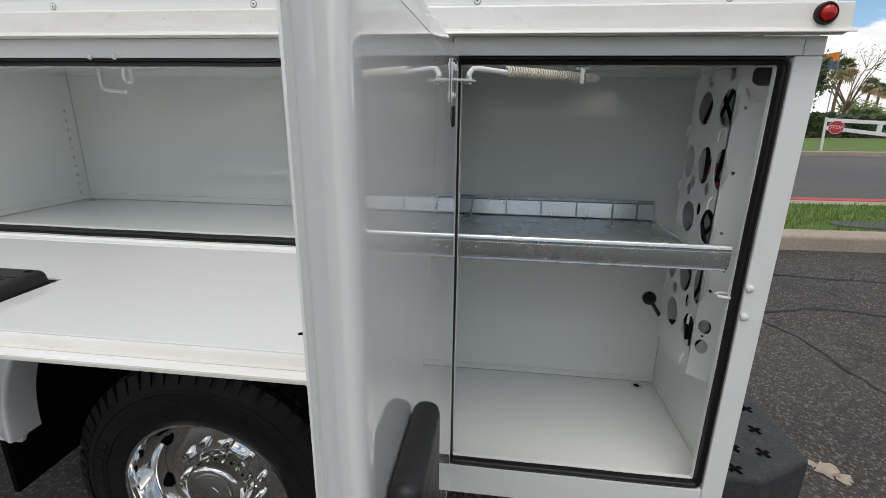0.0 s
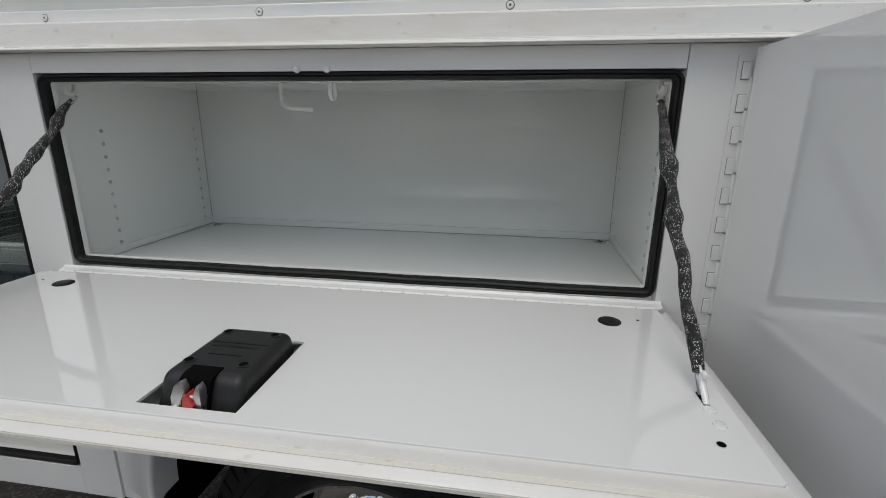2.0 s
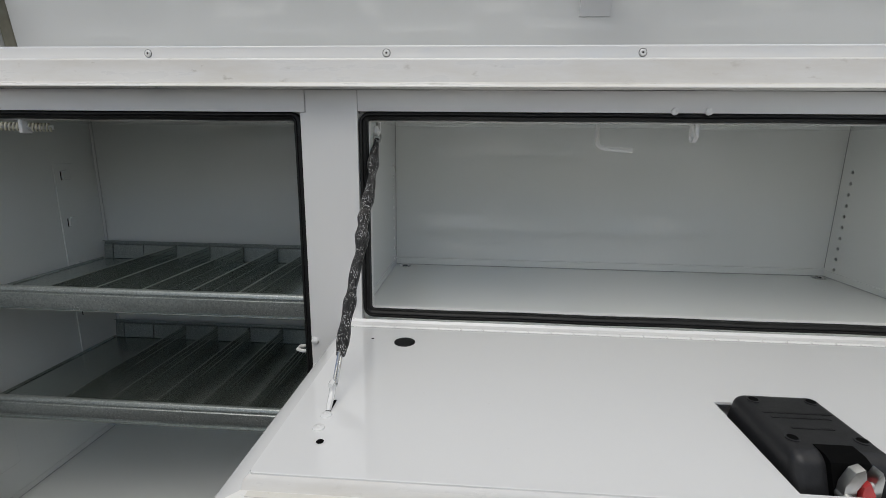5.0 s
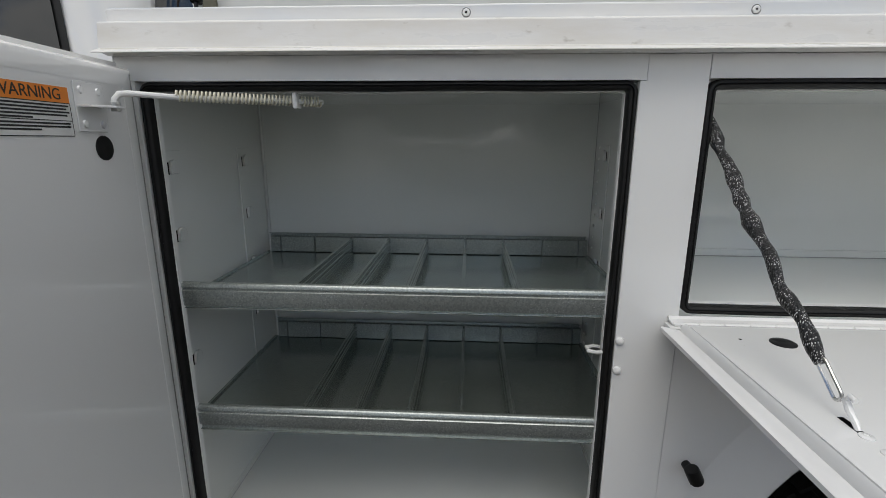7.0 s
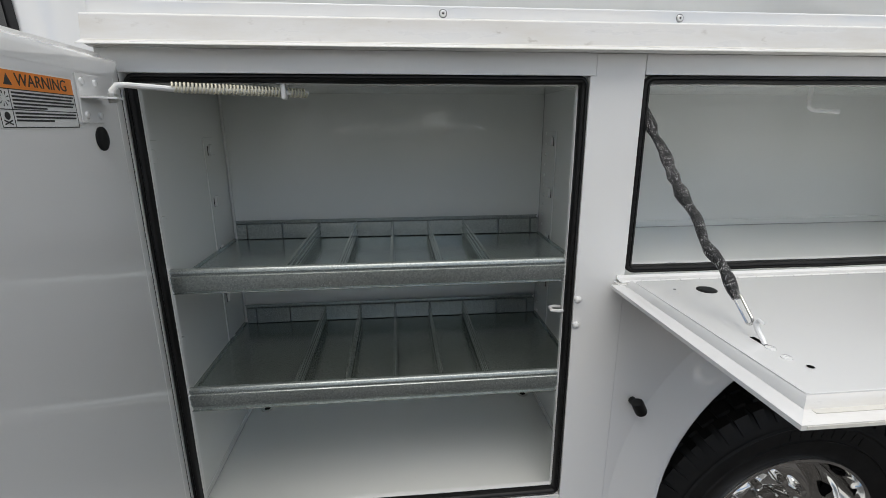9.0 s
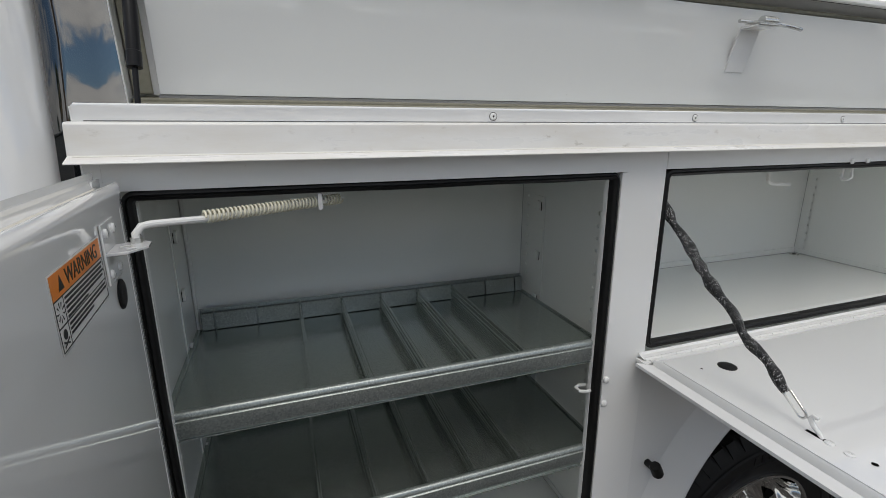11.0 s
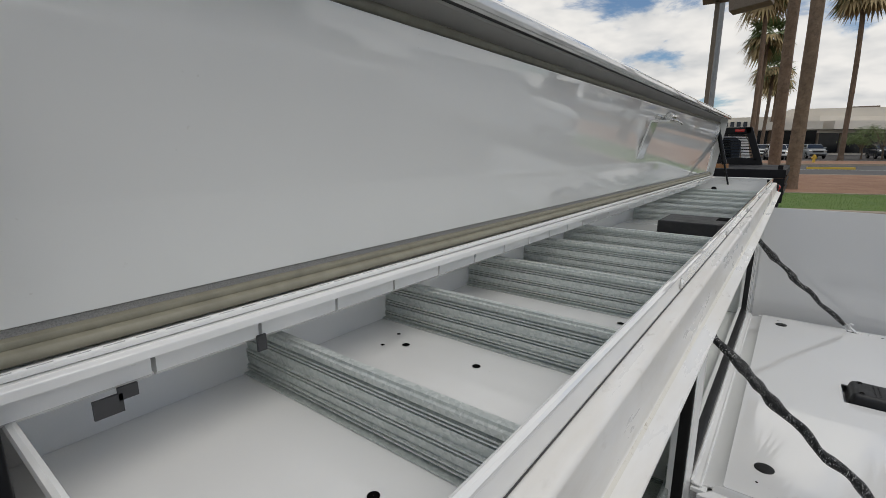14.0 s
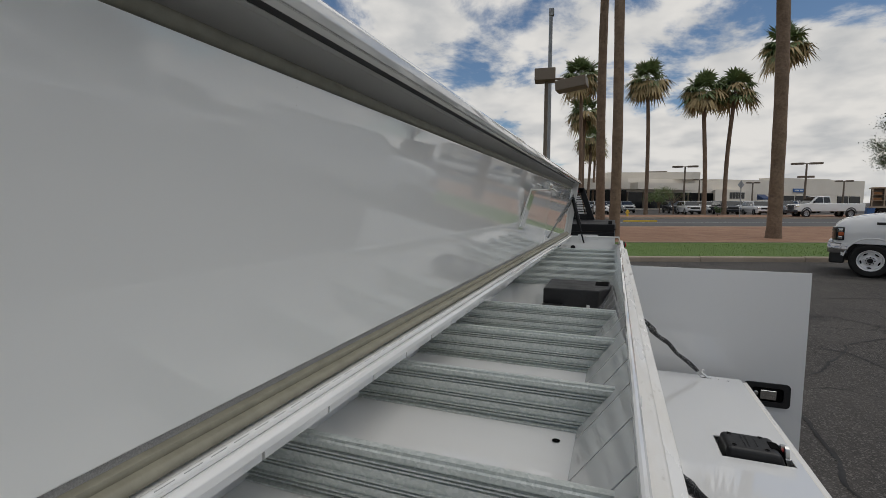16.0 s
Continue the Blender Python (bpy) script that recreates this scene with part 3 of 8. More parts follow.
def lining(x0, x1, z0, z1, holes_l, holes_r, yb=0.475):
    t = 0.003
    part("floor_pan", Solid().box(x0, x1, 0.021, yb, z0 - t, z0), INNER, truck)
    part("ceiling_pan", Solid().box(x0, x1, 0.021, yb, z1, z1 + t), INNER, truck)
    part("back_panel", Solid().box(x0 - t, x1 + t, yb, yb + t, z0 - t, z1 + t), INNER, truck)
    # folded seam along the foot of the back panel
    part("seam", Solid().prism([(yb, z0), (yb - 0.0035, z0), (yb - 0.0035, z0 + 0.018), (yb - 0.0012, z0 + 0.0195), (yb, z0 + 0.0195)], "x", x0, x1), INNER, truck)
    for x, hs in ((x0 - t / 2, holes_l), (x1 + t / 2, holes_r)):
        part("side_panel", plate([(0.021, z0), (yb, z0), (yb, z1), (0.021, z1)], hs, t, at(x, 0, 0) @ YZ), INNER, truck)
    for xs, e in ((x0, 1), (x1, -1)):
        # caulked bead up the back corner, and a dark joint at its foot
        part("joint", Solid().box(min(xs, xs + e * 0.0012), max(xs, xs + e * 0.0012), yb - 0.0012, yb - 0.0001, z0 + 0.021, z1), CAULK, truck)
        if x0 < -2 and e > 0:
            part("corner_bead", Solid().tube([(xs + e * 0.004, yb - 0.004, z0 + 0.02), (xs + e * 0.0045, yb - 0.0045, (z0 + z1) / 2), (xs + e * 0.004, yb - 0.004, z1)], 0.0042, 8), GLOSS, truck)
        part("joint", Solid().box(min(xs, xs + e * 0.0016), max(xs, xs + e * 0.0016), 0.023, yb - 0.004, z0 + 0.0002, z0 + 0.0016), CAULK, truck)
    part("joint", Solid().box(x0 + 0.002, x1 - 0.002, yb - 0.0048, yb - 0.0036, z0 + 0.0002, z0 + 0.0016), CAULK, truck)
    part("seam", Solid().box(x0, x0 + 0.0015, 0.022, yb - 0.004, z0 + 0.0018, z0 + 0.017), INNER, truck)
    part("seam", Solid().box(x1 - 0.0015, x1, 0.022, yb - 0.004, z0 + 0.0018, z0 + 0.017), INNER, truck)


pair = wall_holes(0.142, 1.175, 1.424, 10, 0.0046) + wall_holes(0.442, 1.175, 1.424, 10, 0.0046)
lining(-1.2820, -0.1330, 1.150, 1.5255, pair, pair)
lining(-2.1445, -1.2905, 0.632, 1.5255, [], wall_holes(0.142, 1.175, 1.424, 10, 0.0046) + wall_holes(0.442, 1.175, 1.424, 10, 0.0046) + wall_holes(0.140, 0.80, 1.05, 10, 0.0045) + wall_holes(0.440, 0.80, 1.05, 10, 0.004))
lining(-0.079, 0.5525, 0.632, 1.5305, [], [])
# white domes stand in for daylight seen through the lower holes
for y in (0.142, 0.442):
    for i in range(10):
        for zb, zt in ((0.80, 1.05),):
            part("lit_hole_dot", Solid().lathe([(0.0050, 0.0010), (0.0048, -0.0015), (0.0034, -0.0034), (0.0001, -0.0042)], (-1.2905, y, zb + (zt - zb) * i / 9), "x", 8), LABEL_WHITE, truck)


def drain(x, y, z):
    s = Solid().lathe([(0.0085, 0.0012), (0.0105, 0.0028), (0.0155, 0.0028), (0.0175, 0.0006)], (x, y, z), "z", 20)
    d = part("drain_ring", s, ZINC, truck)
    part("drain_hole", Solid().lathe([(0.0001, 0.0008), (0.010, 0.0008)], (x, y, z), "z", 16), VOID, d)


for x, y, z in ((0.497, 0.445, 0.632), (-1.254, 0.452, 1.150), (-0.160, 0.452, 1.150), (-2.10, 0.44, 0.632), (-1.325, 0.44, 0.632)):
    drain(x, y, z)


def tab_strip(x, side, y0, y1, z0, z1, tabs):
    """A thin strip on a side wall, with half-round shelf tabs pressed out of it."""
    s = Solid().box(min(x, x + side * 0.003), max(x, x + side * 0.003), y0, y1, z0, z1).bevel(0.0008, 1)
    strip = part("tab_strip", s, INNER, truck)
    for z in tabs:
        ym = (y0 + y1) / 2
        t = Solid()
        n = 8
        prof = [(ym + 0.011 * math.cos(math.pi * i / n), z + 0.004 + 0.010 * math.sin(math.pi * i / n)) for i in range(n + 1)] + [(ym - 0.011, z - 0.011), (ym + 0.011, z - 0.011)]
        t.prism(prof, "x", x + side * 0.0032, x + side * 0.0095)
        part("shelf_tab", t.bevel(0.0015), INNER, strip)
        part("tab_slot", Solid().box(min(x, x + side * 0.0036), max(x, x + side * 0.0036), ym - 0.013, ym - 0.010, z - 0.012, z + 0.010), VOID, strip)


for yy in (0.092, 0.366):
    tab_strip(-2.1445, 1, yy - 0.03, yy + 0.03, 0.72, 1.42, (1.39, 1.267, 1.143, 1.019, 0.895))
    tab_strip(-1.2905, -1, (0.111 if yy < 0.2 else 0.382) - 0.027, (0.111 if yy < 0.2 else 0.382) + 0.027, 0.72, 1.43, (1.405, 1.271, 1.147, 1.023))


def strike(x, z, side):
    """A looped door strike on the post's inside, its two bolt heads outside."""
    s = Solid().box(x - 0.002, x + 0.001, 0.012, 0.030, z - 0.036, z + 0.036).bevel(0.001)
    k = part("door_strike", s, WHITE_ROD, truck)
    a = [(x, 0.020, z - 0.004), (x - side * 0.022, 0.016, z - 0.004), (x - side * 0.034, 0.022, z - 0.004), (x - side * 0.034, 0.036, z - 0.004), (x - side * 0.022, 0.042, z - 0.004), (x, 0.036, z - 0.004)]
    part("strike_loop", Solid().tube(a, 0.0035, 8), WHITE_ROD, k)


strike(-1.363, 1.092, 1)
strike(0.513, 1.105, 1)
for x, zs in ((-1.3535, (1.117, 1.064)), (0.5205, (1.128, 1.071))):
    for z in zs:
        part("bolt_head", Solid().lathe([(0.0072, 0.0), (0.0066, -0.003), (0.004, -0.0048), (0.0001, -0.0052)], (x, 0, z), "y", 14), WHITE, truck)
# strike of the drop door, hanging from the header, and the bent rod in the middle
strike_h = part("door_strike", Solid().box(-0.745, -0.665, 0.015, 0.040, 1.5125, 1.5155).bevel(0.001), WHITE_ROD, truck)
part("strike_loop", Solid().tube([(-0.705, 0.022, 1.513), (-0.705, 0.020, 1.492), (-0.705, 0.026, 1.486), (-0.705, 0.036, 1.486), (-0.705, 0.041, 1.492), (-0.705, 0.040, 1.513)], 0.0035, 8), WHITE_ROD, strike_h)
rod_pts = [(-0.842, 0.112, 1.524), (-0.842, 0.112, 1.490), (-0.840, 0.112, 1.480), (-0.833, 0.112, 1.4745), (-0.822, 0.111, 1.4725), (-0.778, 0.104, 1.4695)]
part("bent_rod", Solid().tube(rod_pts, 0.0042, 10), WHITE_ROD, truck)
for x in (-0.752, -0.70):
    part("bolt_head", Solid().lathe([(0.0060, 0.0), (0.0054, -0.003), (0.0001, -0.0045)], (x, -0.001, 1.5305), "y", 12), WHITE, truck)

# perforated service cover at the rear of the last compartment
HOLES = []
for z in (1.452, 1.205, 0.958):
    HOLES += [disc(0.280, z, 0.036, 18), disc(0.172, z, 0.038, 18)]
for z in (1.330, 1.072):
    HOLES += [disc(0.322, z, 0.030, 18, 0.9, 1.25), disc(0.236, z, 0.034, 18, 1, 1.2), disc(0.158, z, 0.031, 18, 0.9, 1.35)]
for y, z in ((0.270, 1.512), (0.176, 1.518), (0.285, 1.288), (0.206, 1.282), (0.30, 1.268), (0.230, 1.232), (0.285, 1.02), (0.205, 1.018)):
    HOLES += [disc(y, z, 0.012, 12, 1, 1.25)]
cover = part("perforated_cover", plate([(0.145, 0.858), (0.352, 0.858), (0.352, 1.510), (0.335, 1.528), (0.150, 1.528), (0.145, 1.520)], HOLES, 0.0025, at(0.5, 0, 0) @ YZ), INNER, truck)
FL = [disc(0.022, z, 0.017, 16, 0.8, 1) for z in (0.985, 0.937)] + [disc(0.02, z, 0.0035, 8) for z in (0.962, 1.07, 1.20, 1.326, 1.452)]
fm = at(0.4992, 0.1464, 0) @ Matrix.Rotation(radians(-40), 4, "Z") @ XZ
part("cover_flange", plate([(0.0, 0.858), (0.068, 0.858), (0.068, 1.480), (0.050, 1.528), (0.0, 1.528)], FL, 0.0025, fm), INNER, cover)
part("cover_back_edge", Solid().box(0.5, 0.5525, 0.352, 0.3545, 0.858, 1.51), INNER, cover)
for y, z in ((0.338, 1.40), (0.17, 1.395), (0.338, 1.27), (0.165, 1.255), (0.33, 1.0), (0.16, 0.99), (0.335, 0.905), (0.165, 0.885)):
    part("cover_tab", Solid().tube([(0.498, y, z + 0.016), (0.490, y - 0.002, z + 0.008), (0.489, y - 0.004, z - 0.010)], 0.0028, 6), INNER, cover)
ball_knob = part("breather_knob", Solid().ball((0.478, 0.392, 0.945), 0.019), RUBBER, truck, "black rubber ball on a stalk")
part("knob_stalk", Solid().tube([(0.484, 0.385, 0.935), (0.503, 0.362, 0.905), (0.551, 0.352, 0.89)], [0.005, 0.006, 0.010], 8), RUBBER, ball_knob)
wires = Solid()
for k, (y0, col) in enumerate(((0.16, 0), (0.20, 1), (0.26, 0), (0.30, 1), (0.23, 0))):
    pts = [(0.525 + 0.012 * math.sin(3 * i + k), y0 + 0.03 * math.sin(1.7 * i + 2 * k), 1.50 - 0.075 * i) for i in range(9)]
    wires.tube(pts, 0.004, 6)
part("cable_loom", wires, RUBBER, truck, "black cables behind the perforated cover")
for k, (y, z) in enumerate(((0.235, 1.32), (0.20, 1.28), (0.175, 1.24))):
    part("connector", Solid().tube([(0.515, y, z - 0.012), (0.522, y + 0.006, z + 0.016)], 0.008, 8), RED_PART, truck, "red cable connector")
part("tail_lamp_housing", Solid().box(0.515, 0.5525, 0.06, 0.145, 1.492, 1.53).bevel(0.014, 4), PLASTIC, truck)
part("white_wire", Solid().tube([(0.535, 0.055, 1.46), (0.51, 0.075, 1.462), (0.507, 0.11, 1.468), (0.512, 0.14, 1.49)], 0.0025, 6), WHITE_ROD, truck)

# ---- drip rail, rivets and corner lamp ----
rail_prof = [(0.0, 1.6095), (-0.0135, 1.6085), (-0.0160, 1.6060), (-0.0205, 1.5705), (-0.0365, 1.5640), (-0.0370, 1.5615), (-0.0200, 1.5655), (-0.0030, 1.5625), (0.0, 1.5625)]
rail = part("drip_rail", Solid().prism(rail_prof, "x", XF - 0.006, XR + 0.018).bevel(0.0012), GRIMY, truck, "white drip rail with grime along its ledge")
for i in range(6):
    x = -1.615 + 0.4025 * i
    rv = part("rivet", Solid().lathe([(0.0056, 0.0), (0.0054, -0.0012), (0.004, -0.0022), (0.0018, -0.0022), (0.0015, -0.0012), (0.0001, -0.0012)], (x, 0, 1.6185), "y", 14), WHITE, rail)
    part("mandrel_hole", Solid().lathe([(0.0001, -0.0014), (0.0016, -0.0014)], (x, 0, 1.6185), "y", 10), VOID, rv)
    # the rivet's shadow, painted as a thin dark ring
    part("rivet_shadow", Solid().lathe([(0.0056, -0.0002), (0.0066, -0.0002)], (x, 0, 1.6185), "y", 14), JOINT_SHADE, rv)
part("joint", Solid().box(XF + 0.01, XR - 0.01, -0.0007, 0.0, 1.6097, 1.6105), JOINT_SHADE, rail)
part("grime_line", Solid().prism([(-0.0215, 1.57050), (-0.0240, 1.56950), (-0.0239, 1.56910), (-0.0214, 1.5700)], "x", XF, XR + 0.01), GRIME, rail)
lamp = part("marker_lamp", Solid().lathe([(0.0165, 0.0), (0.0165, -0.006), (0.014, -0.009), (0.0115, -0.007)], (0.532, -0.018, 1.590), "y", 22), RUBBER, truck)
part("lens", Solid().lathe([(0.0118, -0.006), (0.0105, -0.0115), (0.006, -0.0145), (0.0001, -0.0155)], (0.532, -0.018, 1.590), "y", 20), RED_LENS, lamp, "red domed lens")

# ---- top tray ----
ZT, YB, YW = 1.629, 0.285, 0.347
tray = part("top_tray", Solid().box(XF, XR, 0.0215, YW, 1.5295, 1.5320), GLOSS, truck)
part("tray_front", Solid().box(XF, XR, 0.0, 0.003, 1.5628, ZT - 0.001).box(XF, XR, 0.0215, 0.0235, 1.5322, 1.5628).bevel(0.0006), GLOSS, tray)
part("tray_end", Solid().box(XF, XF + 0.003, 0.0235, YW - 0.003, 0.63, ZT - 0.017).box(XF, XF + 0.003, 0.0235, YB, ZT - 0.0168, ZT - 0.001), GLOSS, tray)
part("tray_end", Solid().box(XR - 0.003, XR, 0.0235, YW - 0.003, 0.63, ZT - 0.017).box(XR - 0.003, XR, 0.0235, YB, ZT - 0.0168, ZT - 0.001), GLOSS, tray)
part("tray_back", Solid().box(XF + 0.003, XR - 0.003, YW - 0.003, YW, 1.5322, 1.6128), GLOSS, tray)
part("tray_rim", Solid().tube([(XF + 0.002, 0.0035, ZT - 0.002), (XR - 0.002, 0.0035, ZT - 0.002)], 0.0036, 10), GLOSS, tray)
part("tray_end_rim", Solid().tube([(XF + 0.0035, 0.004, ZT - 0.002), (XF + 0.0035, YB, ZT - 0.002)], 0.0034, 10), GLOSS, tray)
part("tray_end_rim", Solid().tube([(XR - 0.0035, 0.004, ZT - 0.002), (XR - 0.0035, YB, ZT - 0.002)], 0.0034, 10), GLOSS, tray)
# folded hinge ledge along the back
ledge = [(0.2440, 1.6290), (0.2475, 1.6315), (0.272, 1.6315), (YB + 0.004, 1.6320), (YB + 0.004, 1.629), (0.272, 1.6285), (0.2500, 1.6285), (0.2470, 1.6225), (0.2440, 1.6225)]
part("hinge_ledge", Solid().prism(ledge, "x", XF, XR).bevel(0.0008), GLOSS, tray)
# slotted retainer flanges, back and front, in short lengths with slits between
n_seg = 30
x_a, x_b = -2.034, 0.442
for i in range(n_seg):
    xa = x_a + (x_b - x_a) * i / n_seg + 0.0016
    xb = x_a + (x_b - x_a) * (i + 1) / n_seg - 0.0016
    if i == 0:
        back_seg = part("retainer_tab", Solid().prism([(0.2600, 1.6284), (0.3430, 1.6100), (0.3430, 1.6030), (0.2680, 1.6020), (0.2655, 1.6005), (0.2612, 1.6040)], "x", xa, xb), GLOSS, tray)
        part("retainer_tab", Solid().prism([(0.2600, 1.6284), (0.3430, 1.6100), (0.3430, 1.6030), (0.2680, 1.6020), (0.2655, 1.6005), (0.2612, 1.6040)], "x", XF + 0.0035, xa - 0.0032), GLOSS, tray)
        front_seg = part("retainer_slope", Solid().prism([(0.0035, 1.606), (0.0055, 1.606), (0.0585, 1.5335), (0.0565, 1.5322)], "x", xa, xb), GLOSS, tray)
        wx = xa
    else:
        again(back_seg, at(xa - wx, 0, 0))
        again(front_seg, at(xa - wx, 0, 0))
part("end_partition", Solid().box(-2.1120, -2.1095, 0.004, 0.3435, 1.532, 1.600).tube([(-2.1108, 0.006, 1.600), (-2.1108, 0.340, 1.600)], 0.0035, 8), GLOSS, tray)
part("end_partition", Solid().box(0.452, 0.4545, 0.004, 0.3435, 1.532, 1.598), GLOSS, tray)
for x, y in ((-1.765, 0.163), (-1.769, 0.260), (-1.786, 0.282), (-1.750, 0.289), (-1.543, 0.078), (-1.966, 0.114), (-0.98, 0.08)):
    part("floor_hole", Solid().lathe([(0.0001, 0.0006), (0.0026 if y > 0.28 else 0.0046, 0.0006)], (x, y, 1.532), "z", 14), VOID, tray)
part("grommet", Solid().lathe([(0.012, 0.0), (0.012, -0.004), (0.0001, -0.004)], (0.452, 0.228, 1.575), "x", 16), RUBBER, tray)
part("end_slot", Solid().lathe([(0.018, 0.0), (0.018, 0.0012), (0.0001, 0.0012)], (XF + 0.0032, 0.235, 1.588), "x", 18), VOID, tray)
# solid dark blocks, their colour standing in for shade inside the cut-outs
for x, w, za, zb in ((-2.064, 0.017, 1.586, 1.599), (-2.052, 0.012, 1.594, 1.603), (-1.952, 0.008, 1.592, 1.606)):
    part("cut_out", Solid().box(x - w / 2, x + w / 2, 0.2580, 0.2606, za, zb), JOINT_SHADE, tray)

# ---- hinged lid, leaning back open ----
LEAN_T = 7.6
LID = at(0, 0.272, 1.634) @ Matrix.Rotation(radians(LEAN_T), 4, "X")


def lid_part(name, s, mat, parent, label="", smooth=35):
    return part(name, s.move(LID), mat, parent, label, smooth)


# in the lid's own frame y points away from the viewer, z up along it
LT = 0.300
shell = Solid().box(XF - 0.004, XR + 0.008, 0.026, 0.0285, 0.0, LT)
shell.prism([(0.0285, LT), (0.0260, LT - 0.022), (0.010, LT - 0.017), (-0.0072, LT - 0.0135), (-0.0076, LT - 0.0190), (-0.0105, LT - 0.0200), (-0.0150, LT - 0.0170), (-0.0180, LT - 0.0175), (-0.0225, LT - 0.0205), (-0.0290, LT - 0.0215), (-0.0330, LT - 0.0180), (-0.0320, LT - 0.0110), (-0.0270, LT - 0.0060), (-0.018, LT - 0.002)], "x", XF - 0.004, XR + 0.008)
shell.box(XF - 0.004, XF - 0.0015, -0.020, 0.0285, -0.004, LT).box(XR + 0.0055, XR + 0.008, -0.020, 0.0285, -0.004, LT)
shell.box(XF, XR, 0.006, 0.0285, 0.0, 0.003)
lid = lid_part("top_lid", shell.bevel(0.0009), GLOSS, truck, "glossy white hinged lid standing open")
lid_part("inner_panel", Solid().box(-2.110, 0.512, -0.002, 0.026, 0.0235, 0.247).bevel(0.0016), SATIN, lid)


def gasket_bar(x0, x1, z0, z1):
    return Solid().box(x0, x1, 0.008, 0.026, z0, z1).bevel(0.004, 3)


lid_part("gasket", gasket_bar(XF + 0.001, XR + 0.004, 0.2492, 0.2605), KHAKI, lid, "khaki foam gasket")
lid_part("gasket", gasket_bar(XF, -2.122, 0.022, 0.262), KHAKI, lid, "khaki foam gasket")
lid_part("gasket", gasket_bar(0.520, XR + 0.004, 0.022, 0.262), KHAKI, lid, "khaki foam gasket")
lid_part("gasket", Solid().box(XF + 0.001, XR + 0.004, -0.0130, 0.024, 0.0040, 0.0122).bevel(0.0035, 3), KHAKI, lid, "khaki foam gasket")
lid_part("gasket_lip", Solid().box(XF + 0.001, XR + 0.004, -0.0055, 0.026, 0.0108, 0.0175).bevel(0.0022, 2), KHAKI, lid)
lid_part("foam_strip", Solid().box(-2.112, 0.514, 0.0005, 0.026, 0.0174, 0.0228), GREY_FOAM, lid)
lid_part("end_filler", Solid().box(-2.122, -2.1105, 0.014, 0.026, 0.022, 0.255), GLOSS, lid)
# dark strip painted in for the shaded gap above the panel
lid_part("top_gap_shade", Solid().box(-2.115, 0.516, 0.016, 0.026, 0.2474, 0.2491), JOINT_SHADE, lid)
# grey lining added, the flange's own shade put into its colour
lid_part("under_flange", Solid().prism([(0.0255, 0.2608), (0.0255, 0.2770), (0.0095, 0.2818), (0.0040, 0.2832), (0.0040, 0.2812), (0.0090, 0.2795), (0.0190, 0.2608)], "x", XF - 0.001, XR + 0.005), FLANGE_SHADE, lid, "lid flange underside, painted grey for its shade")
# shadow of the groove below the lip, put in as a dark strip
lid_part("edge_seal", Solid().prism([(0.0038, 0.2815), (0.0038, 0.2832), (-0.0070, 0.2862), (-0.0070, 0.2842)], "x", XF - 0.001, XR + 0.005), JOINT_SHADE, lid, "dark strip painted for the shaded groove under the lid's edge")
bracket = lid_part("latch_bracket", Solid().prism([(0.0, 0.104), (-0.0045, 0.104), (-0.0055, 0.114), (-0.020, 0.200), (-0.060, 0.2050), (-0.060, 0.2080), (-0.017, 0.2045), (0.0, 0.116)], "x", -0.862, -0.800).bevel(0.0008), GLOSS, lid)
lid_part("latch_striker", Solid().box(-0.858, -0.775, -0.064, -0.024, 0.2083, 0.2110).tube([(-0.842, -0.052, 0.218), (-0.798, -0.052, 0.218)], [0.010, 0.010], 12).tube([(-0.89, -0.034, 0.2145), (-0.78, -0.045, 0.2145), (-0.745, -0.058, 0.2095), (-0.715, -0.060, 0.2055)], 0.0045, 8).bevel(0.0006), ZINC, bracket)
for x in (-0.95, -0.4, 0.1):
    lid_part("spot_weld", Solid().lathe([(0.0035, 0.0), (0.0028, -0.0006), (0.0001, -0.0007)], (x, -0.0001, 0.045 + 0.006 * math.sin(9 * x)), "y", 10), WHITE, lid)
# slim piano hinge between tray and lid, with short dark slits along its barrel
part("hinge_leaf", Solid().box(XF + 0.008, XR - 0.008, 0.2505, 0.2720, 1.6322, 1.6346).bevel(0.0005), WHITE, lid)
barrel = part("hinge_barrel", Solid().tube([(XF + 0.01, 0.2535, 1.6345), (XR - 0.01, 0.2535, 1.6345)], 0.0028, 12), WHITE, lid)
slit = part("hinge_slit", Solid().tube([(XF + 0.014, 0.2518, 1.6367), (XF + 0.0262, 0.2518, 1.6367)], 0.00034, 6), CAULK, barrel)
for i in range(1, 143):
    again(slit, at(0.0186 * i, 0, 0))


